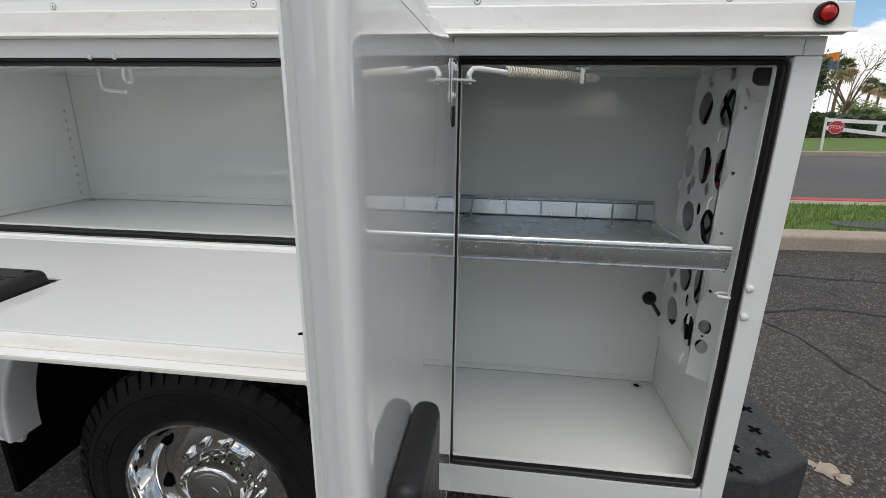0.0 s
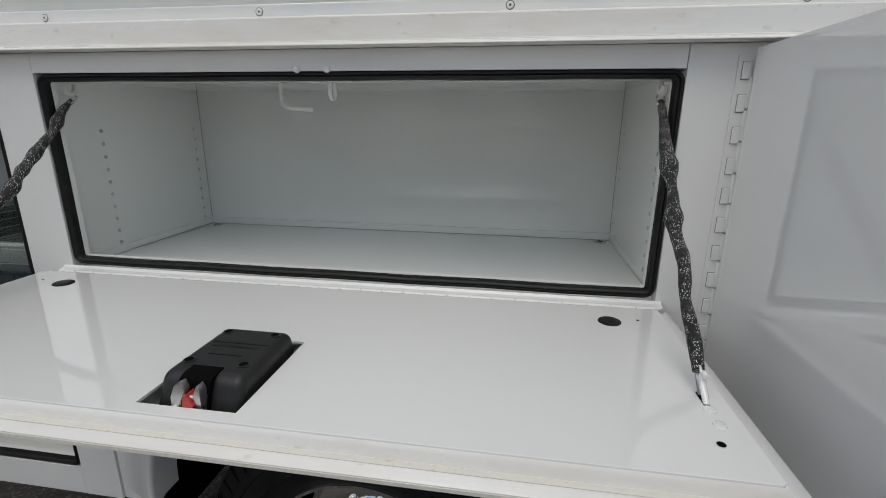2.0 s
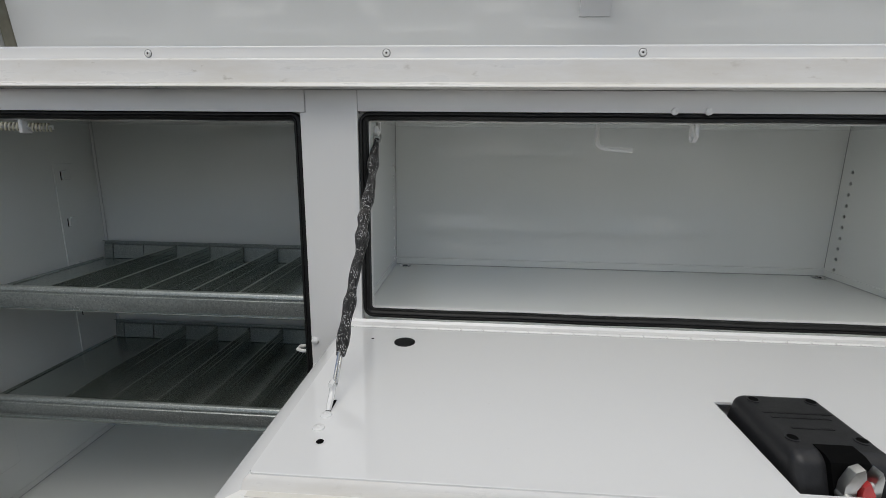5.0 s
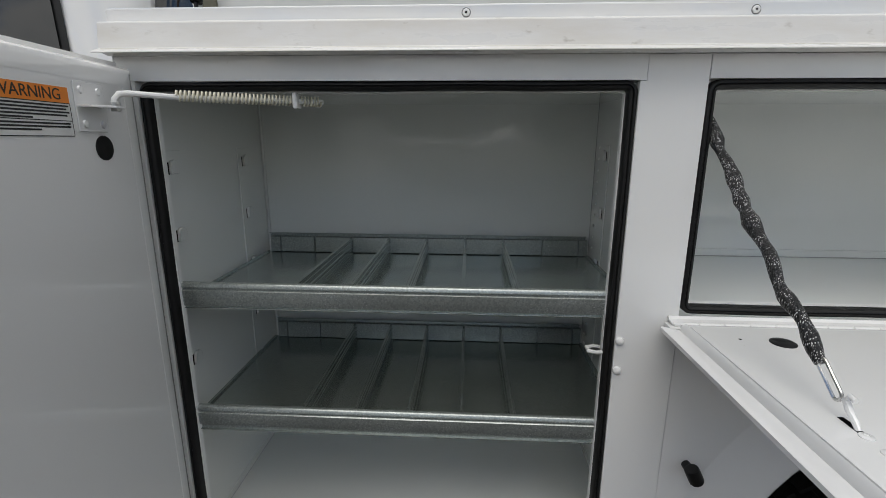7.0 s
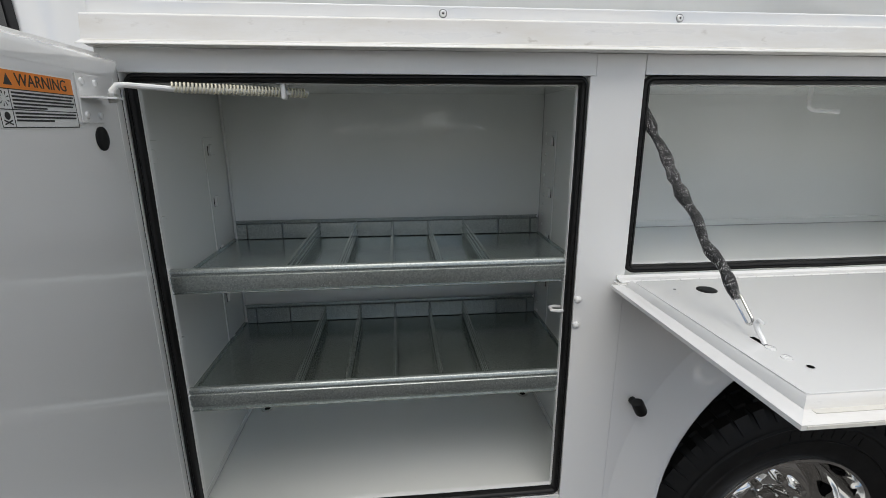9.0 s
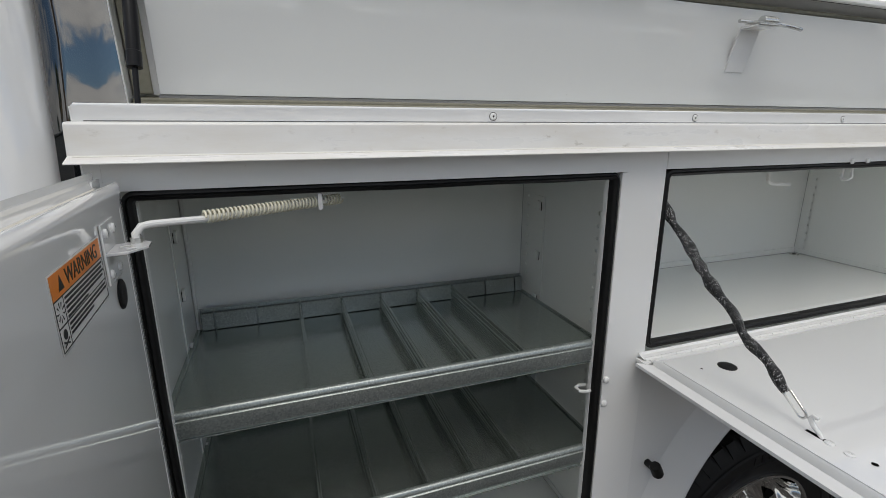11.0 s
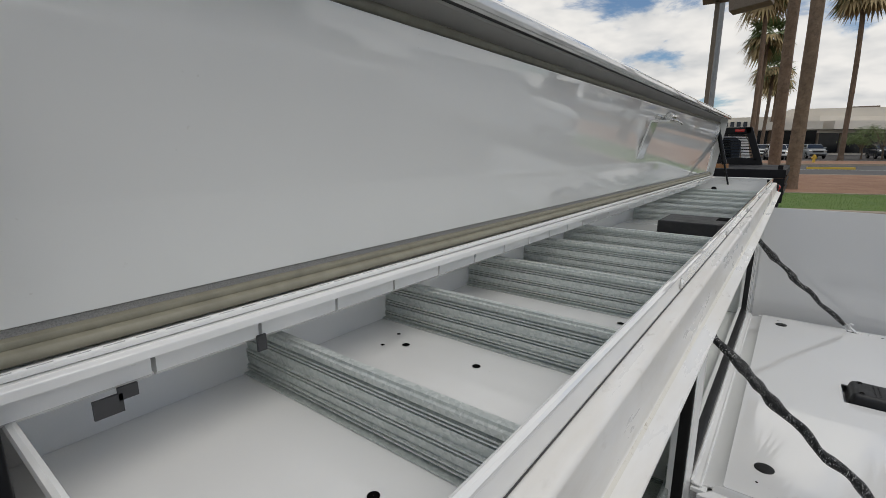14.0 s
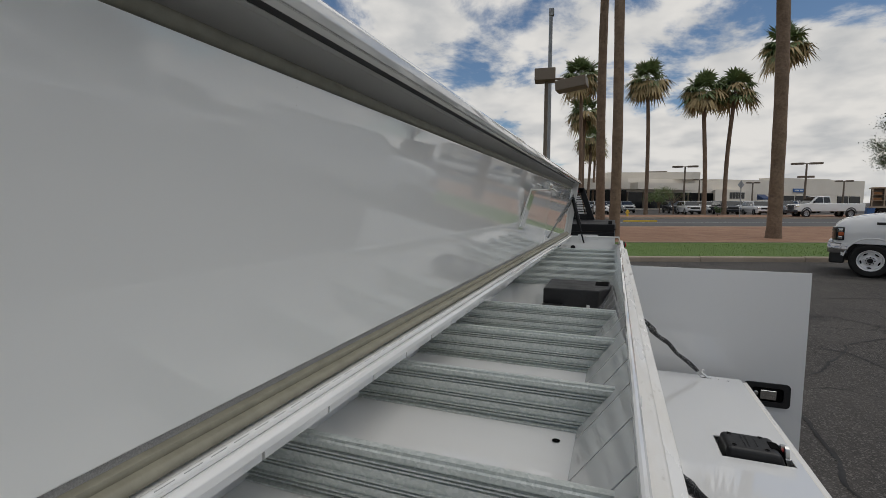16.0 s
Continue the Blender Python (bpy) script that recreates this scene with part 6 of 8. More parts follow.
part("hoses", Solid().tube([(CXR + 0.03, 0.45, 0.55), (CXR + 0.06, 0.55, 0.72), (CXR + 0.05, 0.70, 0.82), (CXR + 0.07, 0.85, 0.70), (CXR + 0.05, 0.95, 0.5)], 0.022, 10), RUBBER, truck)
part("filler_box", Solid().box(CXR + 0.01, XF - 0.02, 0.36, 0.75, 0.45, 0.66).bevel(0.01), BLACK_PAINT, truck)


def side_pane(name, x0, x1, z0, z1, mat, push, parent=None):
    pts = []
    for z in (z0, (z0 + z1) / 2, z1):
        yy = CY0 + cab_inset(z) - push
        pts += [(x0 - 0.10 * max(0, z - 1.55), yy, z), (x1 - 0.16 * (z - z0), yy, z)]
    return part(name, Solid().faces(pts, [(0, 1, 3, 2), (2, 3, 5, 4)]), mat, parent or cab, smooth=60)


side_pane("window_surround", -3.46, -2.385, 1.515, 2.02, RUBBER, 0.004)
side_pane("side_window", -3.44, -2.70, 1.530, 2.00, GLASS, 0.007)
side_pane("side_window", -2.66, -2.405, 1.530, 2.00, GLASS, 0.007)
part("belt_moulding", Solid().tube([(-3.5, CY0 + 0.030, 1.505), (-2.36, CY0 + 0.030, 1.505)], 0.007, 8), RUBBER, cab)

# ---- ground, kerbs, lawns and roads ----
g = Solid().faces([(-400, -400, gz(-400)), (400, -400, gz(400)), (400, 400, gz(400)), (-400, 400, gz(-400))], [(0, 1, 2, 3)])
tagged(part("ground", g, ASPHALT, smooth=0), "dark worn asphalt parking lot with cracks", "ground", kind="structure")
KN, KD, KP = Vector((0.9526, 0.3045)), Vector((0.3045, -0.9526)), Vector((12.95, -0.98))


def kuv(u, v):
    p = KP + KN * u + KD * v
    return p.x, p.y


def raised(name, corners, h, mat, label, category):
    """A raised sheet over the sloping ground, its sides running down into it."""
    pts = [(x, y, gz(x) + h) for x, y in corners] + [(x, y, gz(x) - 0.3) for x, y in corners]
    k = len(corners)
    s = Solid().faces(pts, [tuple(range(k))] + [(i, (i + 1) % k, k + (i + 1) % k, k + i) for i in range(k)])
    return tagged(part(name, s, mat, smooth=0), label, category, kind="structure")


def kstrip(name, u0, u1, v0, v1, h, mat, label, category):
    return raised(name, [kuv(u0, v0), kuv(u1, v0), kuv(u1, v1), kuv(u0, v1)], h, mat, label, category)


def ystrip(name, x0, x1, y0, y1, h, mat, label, category):
    return raised(name, [(x0, y0), (x1, y0), (x1, y1), (x0, y1)], h, mat, label, category)


kstrip("lawn", 0.20, 4.9, -5, 110, 0.135, GRASS, "strip of mown green grass beside the lot", "grass")
kstrip("soil_bed", 5.05, 17.0, -5, 110, 0.13, DIRT, "bare reddish soil strip", "soil")
kstrip("edging", 4.9, 5.05, -5, 110, 0.16, CONCRETE, "low concrete edging between grass and soil", "edging")
kstrip("road", 17.4, 34.0, -5, 110, 0.012, ROAD, "grey two-lane road", "road")
kstrip("kerb_far", 34.0, 34.3, -5, 110, 0.15, CONCRETE, "concrete kerb along the road", "kerb")
kstrip("kerb_near_road", 17.0, 17.3, -5, 110, 0.14, CONCRETE, "concrete kerb along the road", "kerb")
kstrip("soil_far", 34.3, 43.0, -5, 110, 0.13, DIRT, "bare soil verge across the road", "soil")
kstrip("kerb_yellow", 26.6, 26.9, 8.2, 11.0, 0.16, YELLOW_KERB, "short yellow-painted kerb", "kerb")
kstrip("kerb_lot_edge", 43.0, 43.3, -5, 110, 0.15, CONCRETE, "concrete kerb of the far lot", "kerb")
kstrip("road_line", 25.6, 25.75, -5, 110, 0.016, LINE, "faded white line on the road", "road marking")

ystrip("lawn_side", -70, 10.9, 4.70, 6.55, 0.135, GRASS, "strip of rough green grass behind the kerb", "grass")
ystrip("walk_edge", -70, 10.9, 6.55, 6.86, 0.14, CONCRETE, "concrete edge along the grass", "edging")
ystrip("kerb_red", -70, 10.9, 6.86, 7.08, 0.15, RED_KERB, "red-painted kerb", "kerb")
ystrip("road_side", -70, 24, 7.10, 17.1, 0.012, ROAD, "dark grey drive lane", "road")
ystrip("kerb_beyond", 2, 40, 17.1, 17.5, 0.15, CONCRETE, "concrete kerb across the lane", "kerb")
ystrip("lawn_beyond", 2, 40, 17.5, 27.0, 0.14, GRASS, "mown lawn across the lane", "grass")
ystrip("soil_hedge", 2, 40, 27.0, 31.0, 0.14, DIRT, "bare soil below the hedge", "soil")
ystrip("kerb_red_far", -40, 2, 28.6, 28.9, 0.15, RED_KERB, "red-painted kerb far across the lot", "kerb")
for i in range(5):
    ystrip("stall_line", -2.62 + 2.75 * (i - 2), -2.47 + 2.75 * (i - 2), 15.2, 20.0, 0.018, LINE, "white stall line on the asphalt", "road marking")

# kerb stones, each a piece of its own along the near kerbs
kerb1 = tagged(new("kerb_rear"), "row of concrete kerb stones below the grass strip", "kerb", kind="structure")
kerb2 = tagged(new("kerb_side"), "row of concrete kerb stones beside the parked truck", "kerb", kind="structure")
KPROF = [(0.0, -0.2), (0.0, 0.11), (0.015, 0.14), (0.045, 0.152), (0.20, 0.152), (0.20, -0.2)]
stone = mesh_of("kerb_stone", Solid().prism(KPROF, "x", 0.0, 2.98).bevel(0.006, 1), CONCRETE)
for i in range(14):
    o = new("kerb_stone", stone)
    x, y = kuv(0.0, -4.5 + 3.0 * i)
    o.matrix_basis = Matrix.Translation((x, y, gz(x))) @ Matrix.Rotation(math.atan2(KD.y, KD.x), 4, "Z")
    o.parent = kerb1
stone_b = mesh_of("kerb_stone", Solid().prism([(u + (0.1 if u > 0.1 else 0), v) for u, v in KPROF], "x", 0.0, 2.98).bevel(0.006, 1), CONCRETE)
for i in range(12):
    o = new("kerb_stone", stone_b)
    x = -22 + 3.0 * i
    o.matrix_basis = Matrix.Translation((x, 4.40, gz(x + 1.5))) @ Matrix.Rotation(-math.atan(SLOPE), 4, "Y")
    o.parent = kerb2

# grass tufts along the near strips
rnd = random.Random(11)
gv, gf = [], []


def tufts(count, pick, hmax):
    for _ in range(count):
        x, y, base = pick()
        h = rnd.uniform(0.35, 1.0) * hmax
        a = rnd.uniform(0, 6.28)
        w = rnd.uniform(0.004, 0.009)
        lx, ly = rnd.uniform(-0.5, 0.5) * h, rnd.uniform(-0.5, 0.5) * h
        i = len(gv)
        gv.extend([(x - w * math.cos(a), y - w * math.sin(a), base - 0.01), (x + w * math.cos(a), y + w * math.sin(a), base - 0.01), (x + lx, y + ly, base + h)])
        gf.append((i, i + 1, i + 2))


def pick_side():
    x = rnd.uniform(2.4, 9.0) if rnd.random() < 0.75 else rnd.uniform(-7, -1.5)
    return x, rnd.uniform(4.70, 6.52), gz(x) + 0.135


def pick_rear():
    x, y = kuv(rnd.uniform(0.25, 4.85), rnd.uniform(-4, 10))
    return x, y, gz(x) + 0.135


tufts(16000, pick_side, 0.07)
tufts(9000, pick_rear, 0.06)
gm = bpy.data.meshes.new("grass")
gm.from_pydata(gv, [], gf)
gm.materials.append(BLADE)
tagged(new("grass", gm), "short uneven blades of green grass", "grass", kind="stuff")
pad = Solid().lathe([(0.0001, 0.02), (0.50, 0.02), (0.54, -0.05)], (0, 0, 0), "z", 28)
pad.move(at(4.55, 5.12, gz(4.5) + 0.135) @ Matrix.Diagonal((1, 0.42, 1, 1)))
tagged(part("utility_cover", pad, ROAD), "flat round concrete cover sunk in the grass", "cover", kind="structure")


def tar_seam(pts, width, seed, mat=None, name="tar_seam", label="uneven black tar seam over a crack"):
    """An uneven ribbon lying on the ground along a polyline."""
    rn = random.Random(seed)
    fine = []
    for (xa, ya), (xb, yb) in zip(pts, pts[1:]):
        n = max(2, int(math.hypot(xb - xa, yb - ya) / 0.07))
        for i in range(n):
            fine.append((xa + (xb - xa) * i / n, ya + (yb - ya) * i / n))
    fine.append(pts[-1])
    vs = []
    off = 0.0
    for i, (x, y) in enumerate(fine):
        x1, y1 = fine[min(i + 1, len(fine) - 1)]
        x0, y0 = fine[max(i - 1, 0)]
        L = math.hypot(x1 - x0, y1 - y0) or 1
        nx, ny = -(y1 - y0) / L, (x1 - x0) / L
        off = 0.8 * off + rn.uniform(-0.02, 0.02)
        w = width * rn.uniform(0.35, 1.2) * min(1, 0.2 + 0.3 * min(i, len(fine) - 1 - i))
        for e in (-1, 1):
            px, py = x + nx * (off + e * w / 2), y + ny * (off + e * w / 2)
            vs.append((px, py, gz(px) + 0.004))
    s_ = Solid().faces(vs, [(2 * i, 2 * i + 1, 2 * i + 3, 2 * i + 2) for i in range(len(fine) - 1)])
    return tagged(part(name, s_, mat or TAR, smooth=0), label, "tar seam", kind="structure")


for i, (pts, w) in enumerate([
    ([(1.9, 3.52), (2.63, 3.51), (3.02, 3.48), (3.34, 3.41), (4.6, 3.3)], 0.06),
    ([(1.7, 2.62), (2.14, 2.60), (2.53, 2.72), (2.80, 2.64), (3.9, 2.5)], 0.07),
    ([(1.85, 2.5), (2.04, 2.25), (2.09, 2.0), (2.11, 1.88), (2.13, 1.53), (2.4, 0.9), (2.2, 0.1), (2.6, -0.9)], 0.022),
    ([(3.6, -1.9), (4.65, -2.61), (4.99, -2.74), (5.52, -3.35), (7.0, -4.6)], 0.05),
    ([(4.8, -2.33), (4.65, -2.61), (4.21, -2.78), (3.7, -3.6)], 0.05),
    ([(3.0, -1.3), (2.53, -1.51), (1.84, -1.49), (1.35, -1.43), (0.6, -1.7)], 0.06),
    ([(6.2, -1.2), (6.73, -3.18), (6.2, -3.64), (5.5, -5.5)], 0.05),
    ([(10.9, -3.0), (11.28, -4.57), (11.1, -5.74), (11.3, -8.0)], 0.06),
    ([(8.6, -2.0), (8.3, -3.6), (8.9, -5.4), (8.5, -7.5)], 0.05)]):
    tar_seam(pts, w * 0.6, 60 + i)
rn_ = random.Random(5)
for k, (cx, cy, r) in enumerate(((1.455, 0.905, 0.055), (1.50, 0.865, 0.04), (1.42, 0.93, 0.025))):
    vs = [(cx + r * math.cos(0.35 * i) * rn_.uniform(0.45, 1.25), cy + r * math.sin(0.35 * i) * rn_.uniform(0.45, 1.25), 0) for i in range(18)]
    tagged(part("paint_splash", Solid().faces([(x, y, gz(x) + 0.004) for x, y, _ in vs], [tuple(range(18))]), CONCRETE, smooth=0), "splash of dried white paint on the asphalt", "paint splash", kind="structure")

# ---- palms ----


def palm(x, y, height, r_base, crown, seed, lean=(0.0, 0.0), skirt=True):
    """A fan palm: tapered ringed trunk, a crown of fan fronds and a skirt of dry ones."""
    rn = random.Random(seed)
    z0 = gz(x)
    t = thing("palm_tree", (x, y, z0), "tall slender fan palm with drooping dry fronds below its crown" if skirt else "tall palm trunk rising out of view", "palm tree", "palms")
    path, rad = [], []
    n = 22
    for i in range(n + 1):
        u = i / n
        path.append((x + lean[0] * u ** 1.6 + 0.12 * math.sin(3 * u + seed), y + lean[1] * u ** 1.6 + 0.10 * math.sin(4 * u + 2 * seed), z0 - 0.2 + (height + 0.2) * u))
        rad.append(r_base * (0.66 + 0.10 * (1 - u) + 0.24 * math.exp(-u * height / 0.7)) * (1 + 0.03 * math.sin(17 * i)))
    part("trunk", Solid().tube(path, rad, 12), BARK, t, smooth=60)
    top = Vector(path[-1])

    def fan(verts, faces, base, d, size, droop, fold):
        """One fan leaf: a stalk and a pleated half-disc of pointed fingers."""
        d = d.normalized()
        side = d.cross(Vector((0, 0, 1)))
        if side.length < 1e-3:
            side = Vector((1, 0, 0))
        side.normalize()
        up = side.cross(d).normalized()
        hub = base + d * size * 0.52 + Vector((0, 0, -droop * 0.10 * size))
        i0 = len(verts)
        verts.extend([base + side * 0.02, base - side * 0.02, hub])
        faces.append((i0, i0 + 1, i0 + 2))
        k = 13
        for j in range(k):
            an = radians(-105 + 210 * j / (k - 1))
            ln = size * (0.62 - 0.12 * abs(math.sin(an))) * rn.uniform(0.85, 1.1)
            dd = d * math.cos(an) + side * math.sin(an) * 0.95 + up * (0.10 * (j % 2))
            tip = hub + dd * ln + Vector((0, 0, -droop * ln * (0.35 + 0.35 * abs(math.sin(an))) * fold))
            mid = hub + dd * ln * 0.5 + Vector((0, 0, -droop * ln * 0.08))
            w = size * 0.050
            pr = (side * math.cos(an) - d * math.sin(an)) * w
            i1 = len(verts)
            verts.extend([hub, mid + pr, tip, mid - pr])
            faces.append((i1, i1 + 1, i1 + 2, i1 + 3))

    gv_, gf_, dv_, df_ = [], [], [], []
    for i in range(44):
        a = i * 2.39996 + rn.uniform(-0.25, 0.25)
        el = radians(-42 + 122 * ((i / 43) ** 0.85) + rn.uniform(-11, 11))
        d = Vector((math.cos(a) * math.cos(el), math.sin(a) * math.cos(el), math.sin(el)))
        fan(gv_, gf_, top + Vector((0, 0, rn.uniform(-0.15, 0.15))), d, crown * rn.uniform(0.74, 1.08) * (1.0 if el < 0.9 else 0.85), 0.75 if el < 0.6 else 0.30, 1.2)
    if skirt:
        for i in range(20):
            a = i * 2.39996 + rn.uniform(-0.5, 0.5)
            el = radians(rn.uniform(-48, 12))
            d = Vector((math.cos(a) * math.cos(el), math.sin(a) * math.cos(el), math.sin(el)))
            fan(dv_, df_, top + Vector((0, 0, rn.uniform(-0.45, 0.15))), d, crown * rn.uniform(0.80, 1.12), 1.0, 1.5)
    for nm, v, f, mt in (("crown", gv_, gf_, FROND), ("dry_skirt", dv_, df_, DRY)):
        if not v:
            continue
        me = bpy.data.meshes.new(nm)
        me.from_pydata([tuple(p) for p in v], [], f)
        me.materials.append(mt)
        o = new(nm, me)
        o.parent, o.matrix_parent_inverse = t, t.matrix_basis.inverted()
        o["kind"] = "stuff"
    return t


def polar(ex, ey, az, d):
    return ex + d * math.cos(radians(az)), ey + d * math.sin(radians(az))


palm(22.45, -6.75, 17.5, 0.36, 3.0, 1, (0.3, 0.85))
palm(19.6, 0.15, 17.0, 0.30, 2.6, 2, (0.3, 0.0))
palm(24.2, 0.80, 18.0, 0.31, 2.6, 3, (0.2, 0.1))
for az, d, ztop, sd, lean in ((-3.25, 67, 20.3, 4, (0, 0.6)), (-8.85, 65, 17.6, 5, (0, 0.5)), (-10.75, 67, 18.0, 6, (0, -0.6)), (-15.45, 68, 22.3, 7, (0, 0.5)), (4.15, 62, 20.0, 8, (0, 0)), (3.75, 72, 17.6, 9, (0, 0)), (3.05, 86, 15.6, 10, (0, 0)), (2.55, 98, 15.2, 26, (0, 0))):
    x, y = polar(-2.04, 0.02, az, d)
    palm(x, y, ztop - gz(x) - 1.9, 0.33, 2.9, sd, lean)
for az, d, ztop, sd in ((44.1, 50, 13.6, 11), (34.6, 70, 16.2, 12), (31.4, 70, 15.0, 13), (28.0, 90, 15.4, 14), (25.9, 85, 15.2, 15), (23.6, 90, 14.9, 16), (22.1, 90, 14.8, 17), (20.3, 95, 13.9, 18), (84.4, 72, 13.2, 19), (85.9, 80, 13.4, 20), (86.9, 76, 10.5, 21)):
    x, y = polar(-2.14, -0.41, az, d)
    palm(x, y, ztop - gz(x) - 1.7, 0.34, 2.9, sd)
for az, d, ztop, sd in ((58.1, 75, 7.9, 22), (56.0, 105, 7.4, 23), (55.3, 112, 7.0, 24)):
    x, y = polar(0.05, -0.87, az, d)
    palm(x, y, ztop - gz(x) - 0.8, 0.26, 1.5, sd)
palm(2.0, 6.1, 14.5, 0.30, 2.5, 25)

# ---- broad-leaved trees, hedge and shrubs ----


def tree(x, y, height, spread, seed, mat, leaves, label, leaf=0.16, sparse=1.0):
    rn = random.Random(seed)
    z0 = gz(x)
    t = thing("tree", (x, y, z0), label, "tree")
    s = Solid()
    s.tube([(x, y, z0 - 0.2), (x + 0.1, y, z0 + height * 0.18), (x + 0.05, y + 0.1, z0 + height * 0.36)], [0.03 * height, 0.022 * height, 0.016 * height], 9)
    tips = []
    for i in range(11):
        a = i * 2.4 + rn.uniform(-0.3, 0.3)
        r = spread * rn.uniform(0.45, 1.0)
        p0 = Vector((x + 0.05, y + 0.1, z0 + height * rn.uniform(0.24, 0.38)))
        p2 = Vector((x + r * math.cos(a), y + r * math.sin(a), z0 + height * rn.uniform(0.45, 0.98)))
        p1 = p0.lerp(p2, 0.5) + Vector((0, 0, 0.06 * height))
        s.tube([p0, p1, p2], [0.010 * height, 0.006 * height, 0.002 * height], 6)
        for _ in range(3):
            q = p1.lerp(p2, rn.random()) + Vector((rn.uniform(-1, 1), rn.uniform(-1, 1), rn.uniform(-0.4, 0.8))) * spread * 0.3
            s.tube([p1.lerp(p2, 0.4), q], [0.004 * height, 0.001 * height], 5)
            tips.append(q)
        tips += [p2, p1.lerp(p2, 0.7)]
    part("trunk", s, BARK, t, smooth=60)
    v, f = [], []
    for _ in range(leaves):
        c = rn.choice(tips) + Vector((rn.gauss(0, 1), rn.gauss(0, 1), rn.gauss(0, 0.7))) * spread * 0.16 * sparse
        n1 = Vector((rn.uniform(-1, 1), rn.uniform(-1, 1), rn.uniform(-1, 1))).normalized()
        n2 = n1.orthogonal().normalized()
        w = leaf * rn.uniform(0.6, 1.3)
        i = len(v)
        v.extend([c - n1 * w, c + n2 * w * 0.4, c + n1 * w, c - n2 * w * 0.4])
        f.append((i, i + 1, i + 2, i + 3))
    me = bpy.data.meshes.new("crown")
    me.from_pydata([tuple(p) for p in v], [], f)
    me.materials.append(mat)
    o = new("crown", me)
    o.parent, o.matrix_parent_inverse = t, t.matrix_basis.inverted()
    o["kind"] = "stuff"
    return t


x, y = polar(0.05, -0.87, 62.2, 34)
tree(x, y, 4.7, 1.8, 31, LEAF, 5200, "dark green bushy tree behind the hedge", 0.15)
x, y = polar(0.05, -0.87, 57.4, 40)
tree(x, y, 5.4, 2.8, 32, BARK, 500, "nearly bare tree with thin grey branches", 0.08, 1.4)
x, y = polar(0.05, -0.87, 56.4, 46)
tree(x, y, 2.3, 1.7, 33, PALE_LEAF, 2400, "low light green bushy tree", 0.14)
x, y = polar(-2.04, 0.02, -4.6, 74)
tree(x, y, 3.7, 1.8, 34, PALE_LEAF, 3000, "thin pale green desert tree in the car lot", 0.085, 0.9)
x, y = polar(-2.04, 0.02, -6.0, 72)
tree(x, y, 3.9, 1.9, 37, PALE_LEAF, 500, "nearly bare grey desert tree in the car lot", 0.06, 1.0)
x, y = polar(-2.04, 0.02, -24.9, 38)
tree(x, y, 7.8, 3.2, 35, LEAF, 9000, "sparse tree with fine bare branches", 0.05, 0.5)
x, y = polar(-2.04, 0.02, -10.25, 60)
tree(x, y, 1.25, 0.42, 40, LEAF, 1800, "small round green bush beside the road", 0.06, 1.0)
x, y = polar(-2.22, -0.18, 83.2, 62)
tree(x, y, 7.2, 2.6, 36, LEAF, 5200, "dense dark green tree across the lot", 0.2)
x, y = polar(-2.18, -0.29, 88.0, 120)
tree(x, y, 3.4, 2.4, 38, PALE_LEAF, 1600, "light green shrub before the low building", 0.22)
x, y = polar(-2.18, -0.29, 90.3, 122)
tree(x, y, 3.0, 2.2, 39, LEAF, 1600, "light green shrub before the low building", 0.22)

# unseen trees added behind the viewpoint, to block the low sky
for i in range(10):
    x = -30.0 + 5.6 * i
    tree(x, -36.0 - 2.5 * (i % 3), 5.2 + 0.9 * (i % 4), 3.6, 300 + i, LEAF, 3000, "unseen broad green tree, added to darken the low sky", 0.34)


def hedge(x0, x1, y0, y1, h, seed, count, label):
    rn = random.Random(seed)
    v, f = [], []
    for _ in range(count):
        fx, fy, fz = rn.random(), rn.random(), rn.random() ** 0.6
        side = rn.random()
        if side < 0.55:
            fy = 0.06 * rn.random()
        elif side < 0.85:
            fz = 1 - 0.1 * rn.random()
        bump = 1 + 0.08 * math.sin(7 * fx * (x1 - x0)) + rn.uniform(-0.06, 0.06)
        c = Vector((x0 + (x1 - x0) * fx, y0 + (y1 - y0) * fy, 0))
        c.z = gz(c.x) + 0.12 + h * fz * bump
        n1 = Vector((rn.uniform(-1, 1), rn.uniform(-1, 1), rn.uniform(-1, 1))).normalized()
        n2 = n1.orthogonal()
        w = rn.uniform(0.05, 0.12)
        i = len(v)
        v.extend([c - n1 * w, c + n2 * w * 0.6, c + n1 * w, c - n2 * w * 0.6])
        f.append((i, i + 1, i + 2, i + 3))
    core = Solid().box(x0 + 0.1, x1 - 0.1, y0 + 0.12, y1 - 0.1, gz(x0) + 0.1, gz(x0) + 0.08 + h * 0.92)
    t = thing("hedge", ((x0 + x1) / 2, (y0 + y1) / 2, gz((x0 + x1) / 2)), label, "hedge")
    part("inner_branches", core, LEAF, t, smooth=0)
    me = bpy.data.meshes.new("leaves")
    me.from_pydata([tuple(p) for p in v], [], f)
    me.materials.append(LEAF)
    o = new("leaves", me)
    o.parent, o.matrix_parent_inverse = t, t.matrix_basis.inverted()
    o["kind"] = "stuff"


hedge(14.0, 17.9, 27.6, 28.9, 1.25, 41, 6000, "clipped dark green hedge beside the lawn")
hedge(18.4, 28.0, 27.8, 29.4, 1.15, 42, 9000, "long clipped green hedge beside the lawn")

# ---- barrier gate with its stop sign, flag ----
bx, by = 11.56, 17.85
barrier = thing("barrier_gate", (bx, by, gz(bx)), "white boom barrier gate closing the lane, with a stop sign", "gate")
part("post", Solid().tube([(11.586, by, gz(bx) + 0.1), (11.514, by, 1.43)], 0.045, 10), CAR_WHITE, barrier)
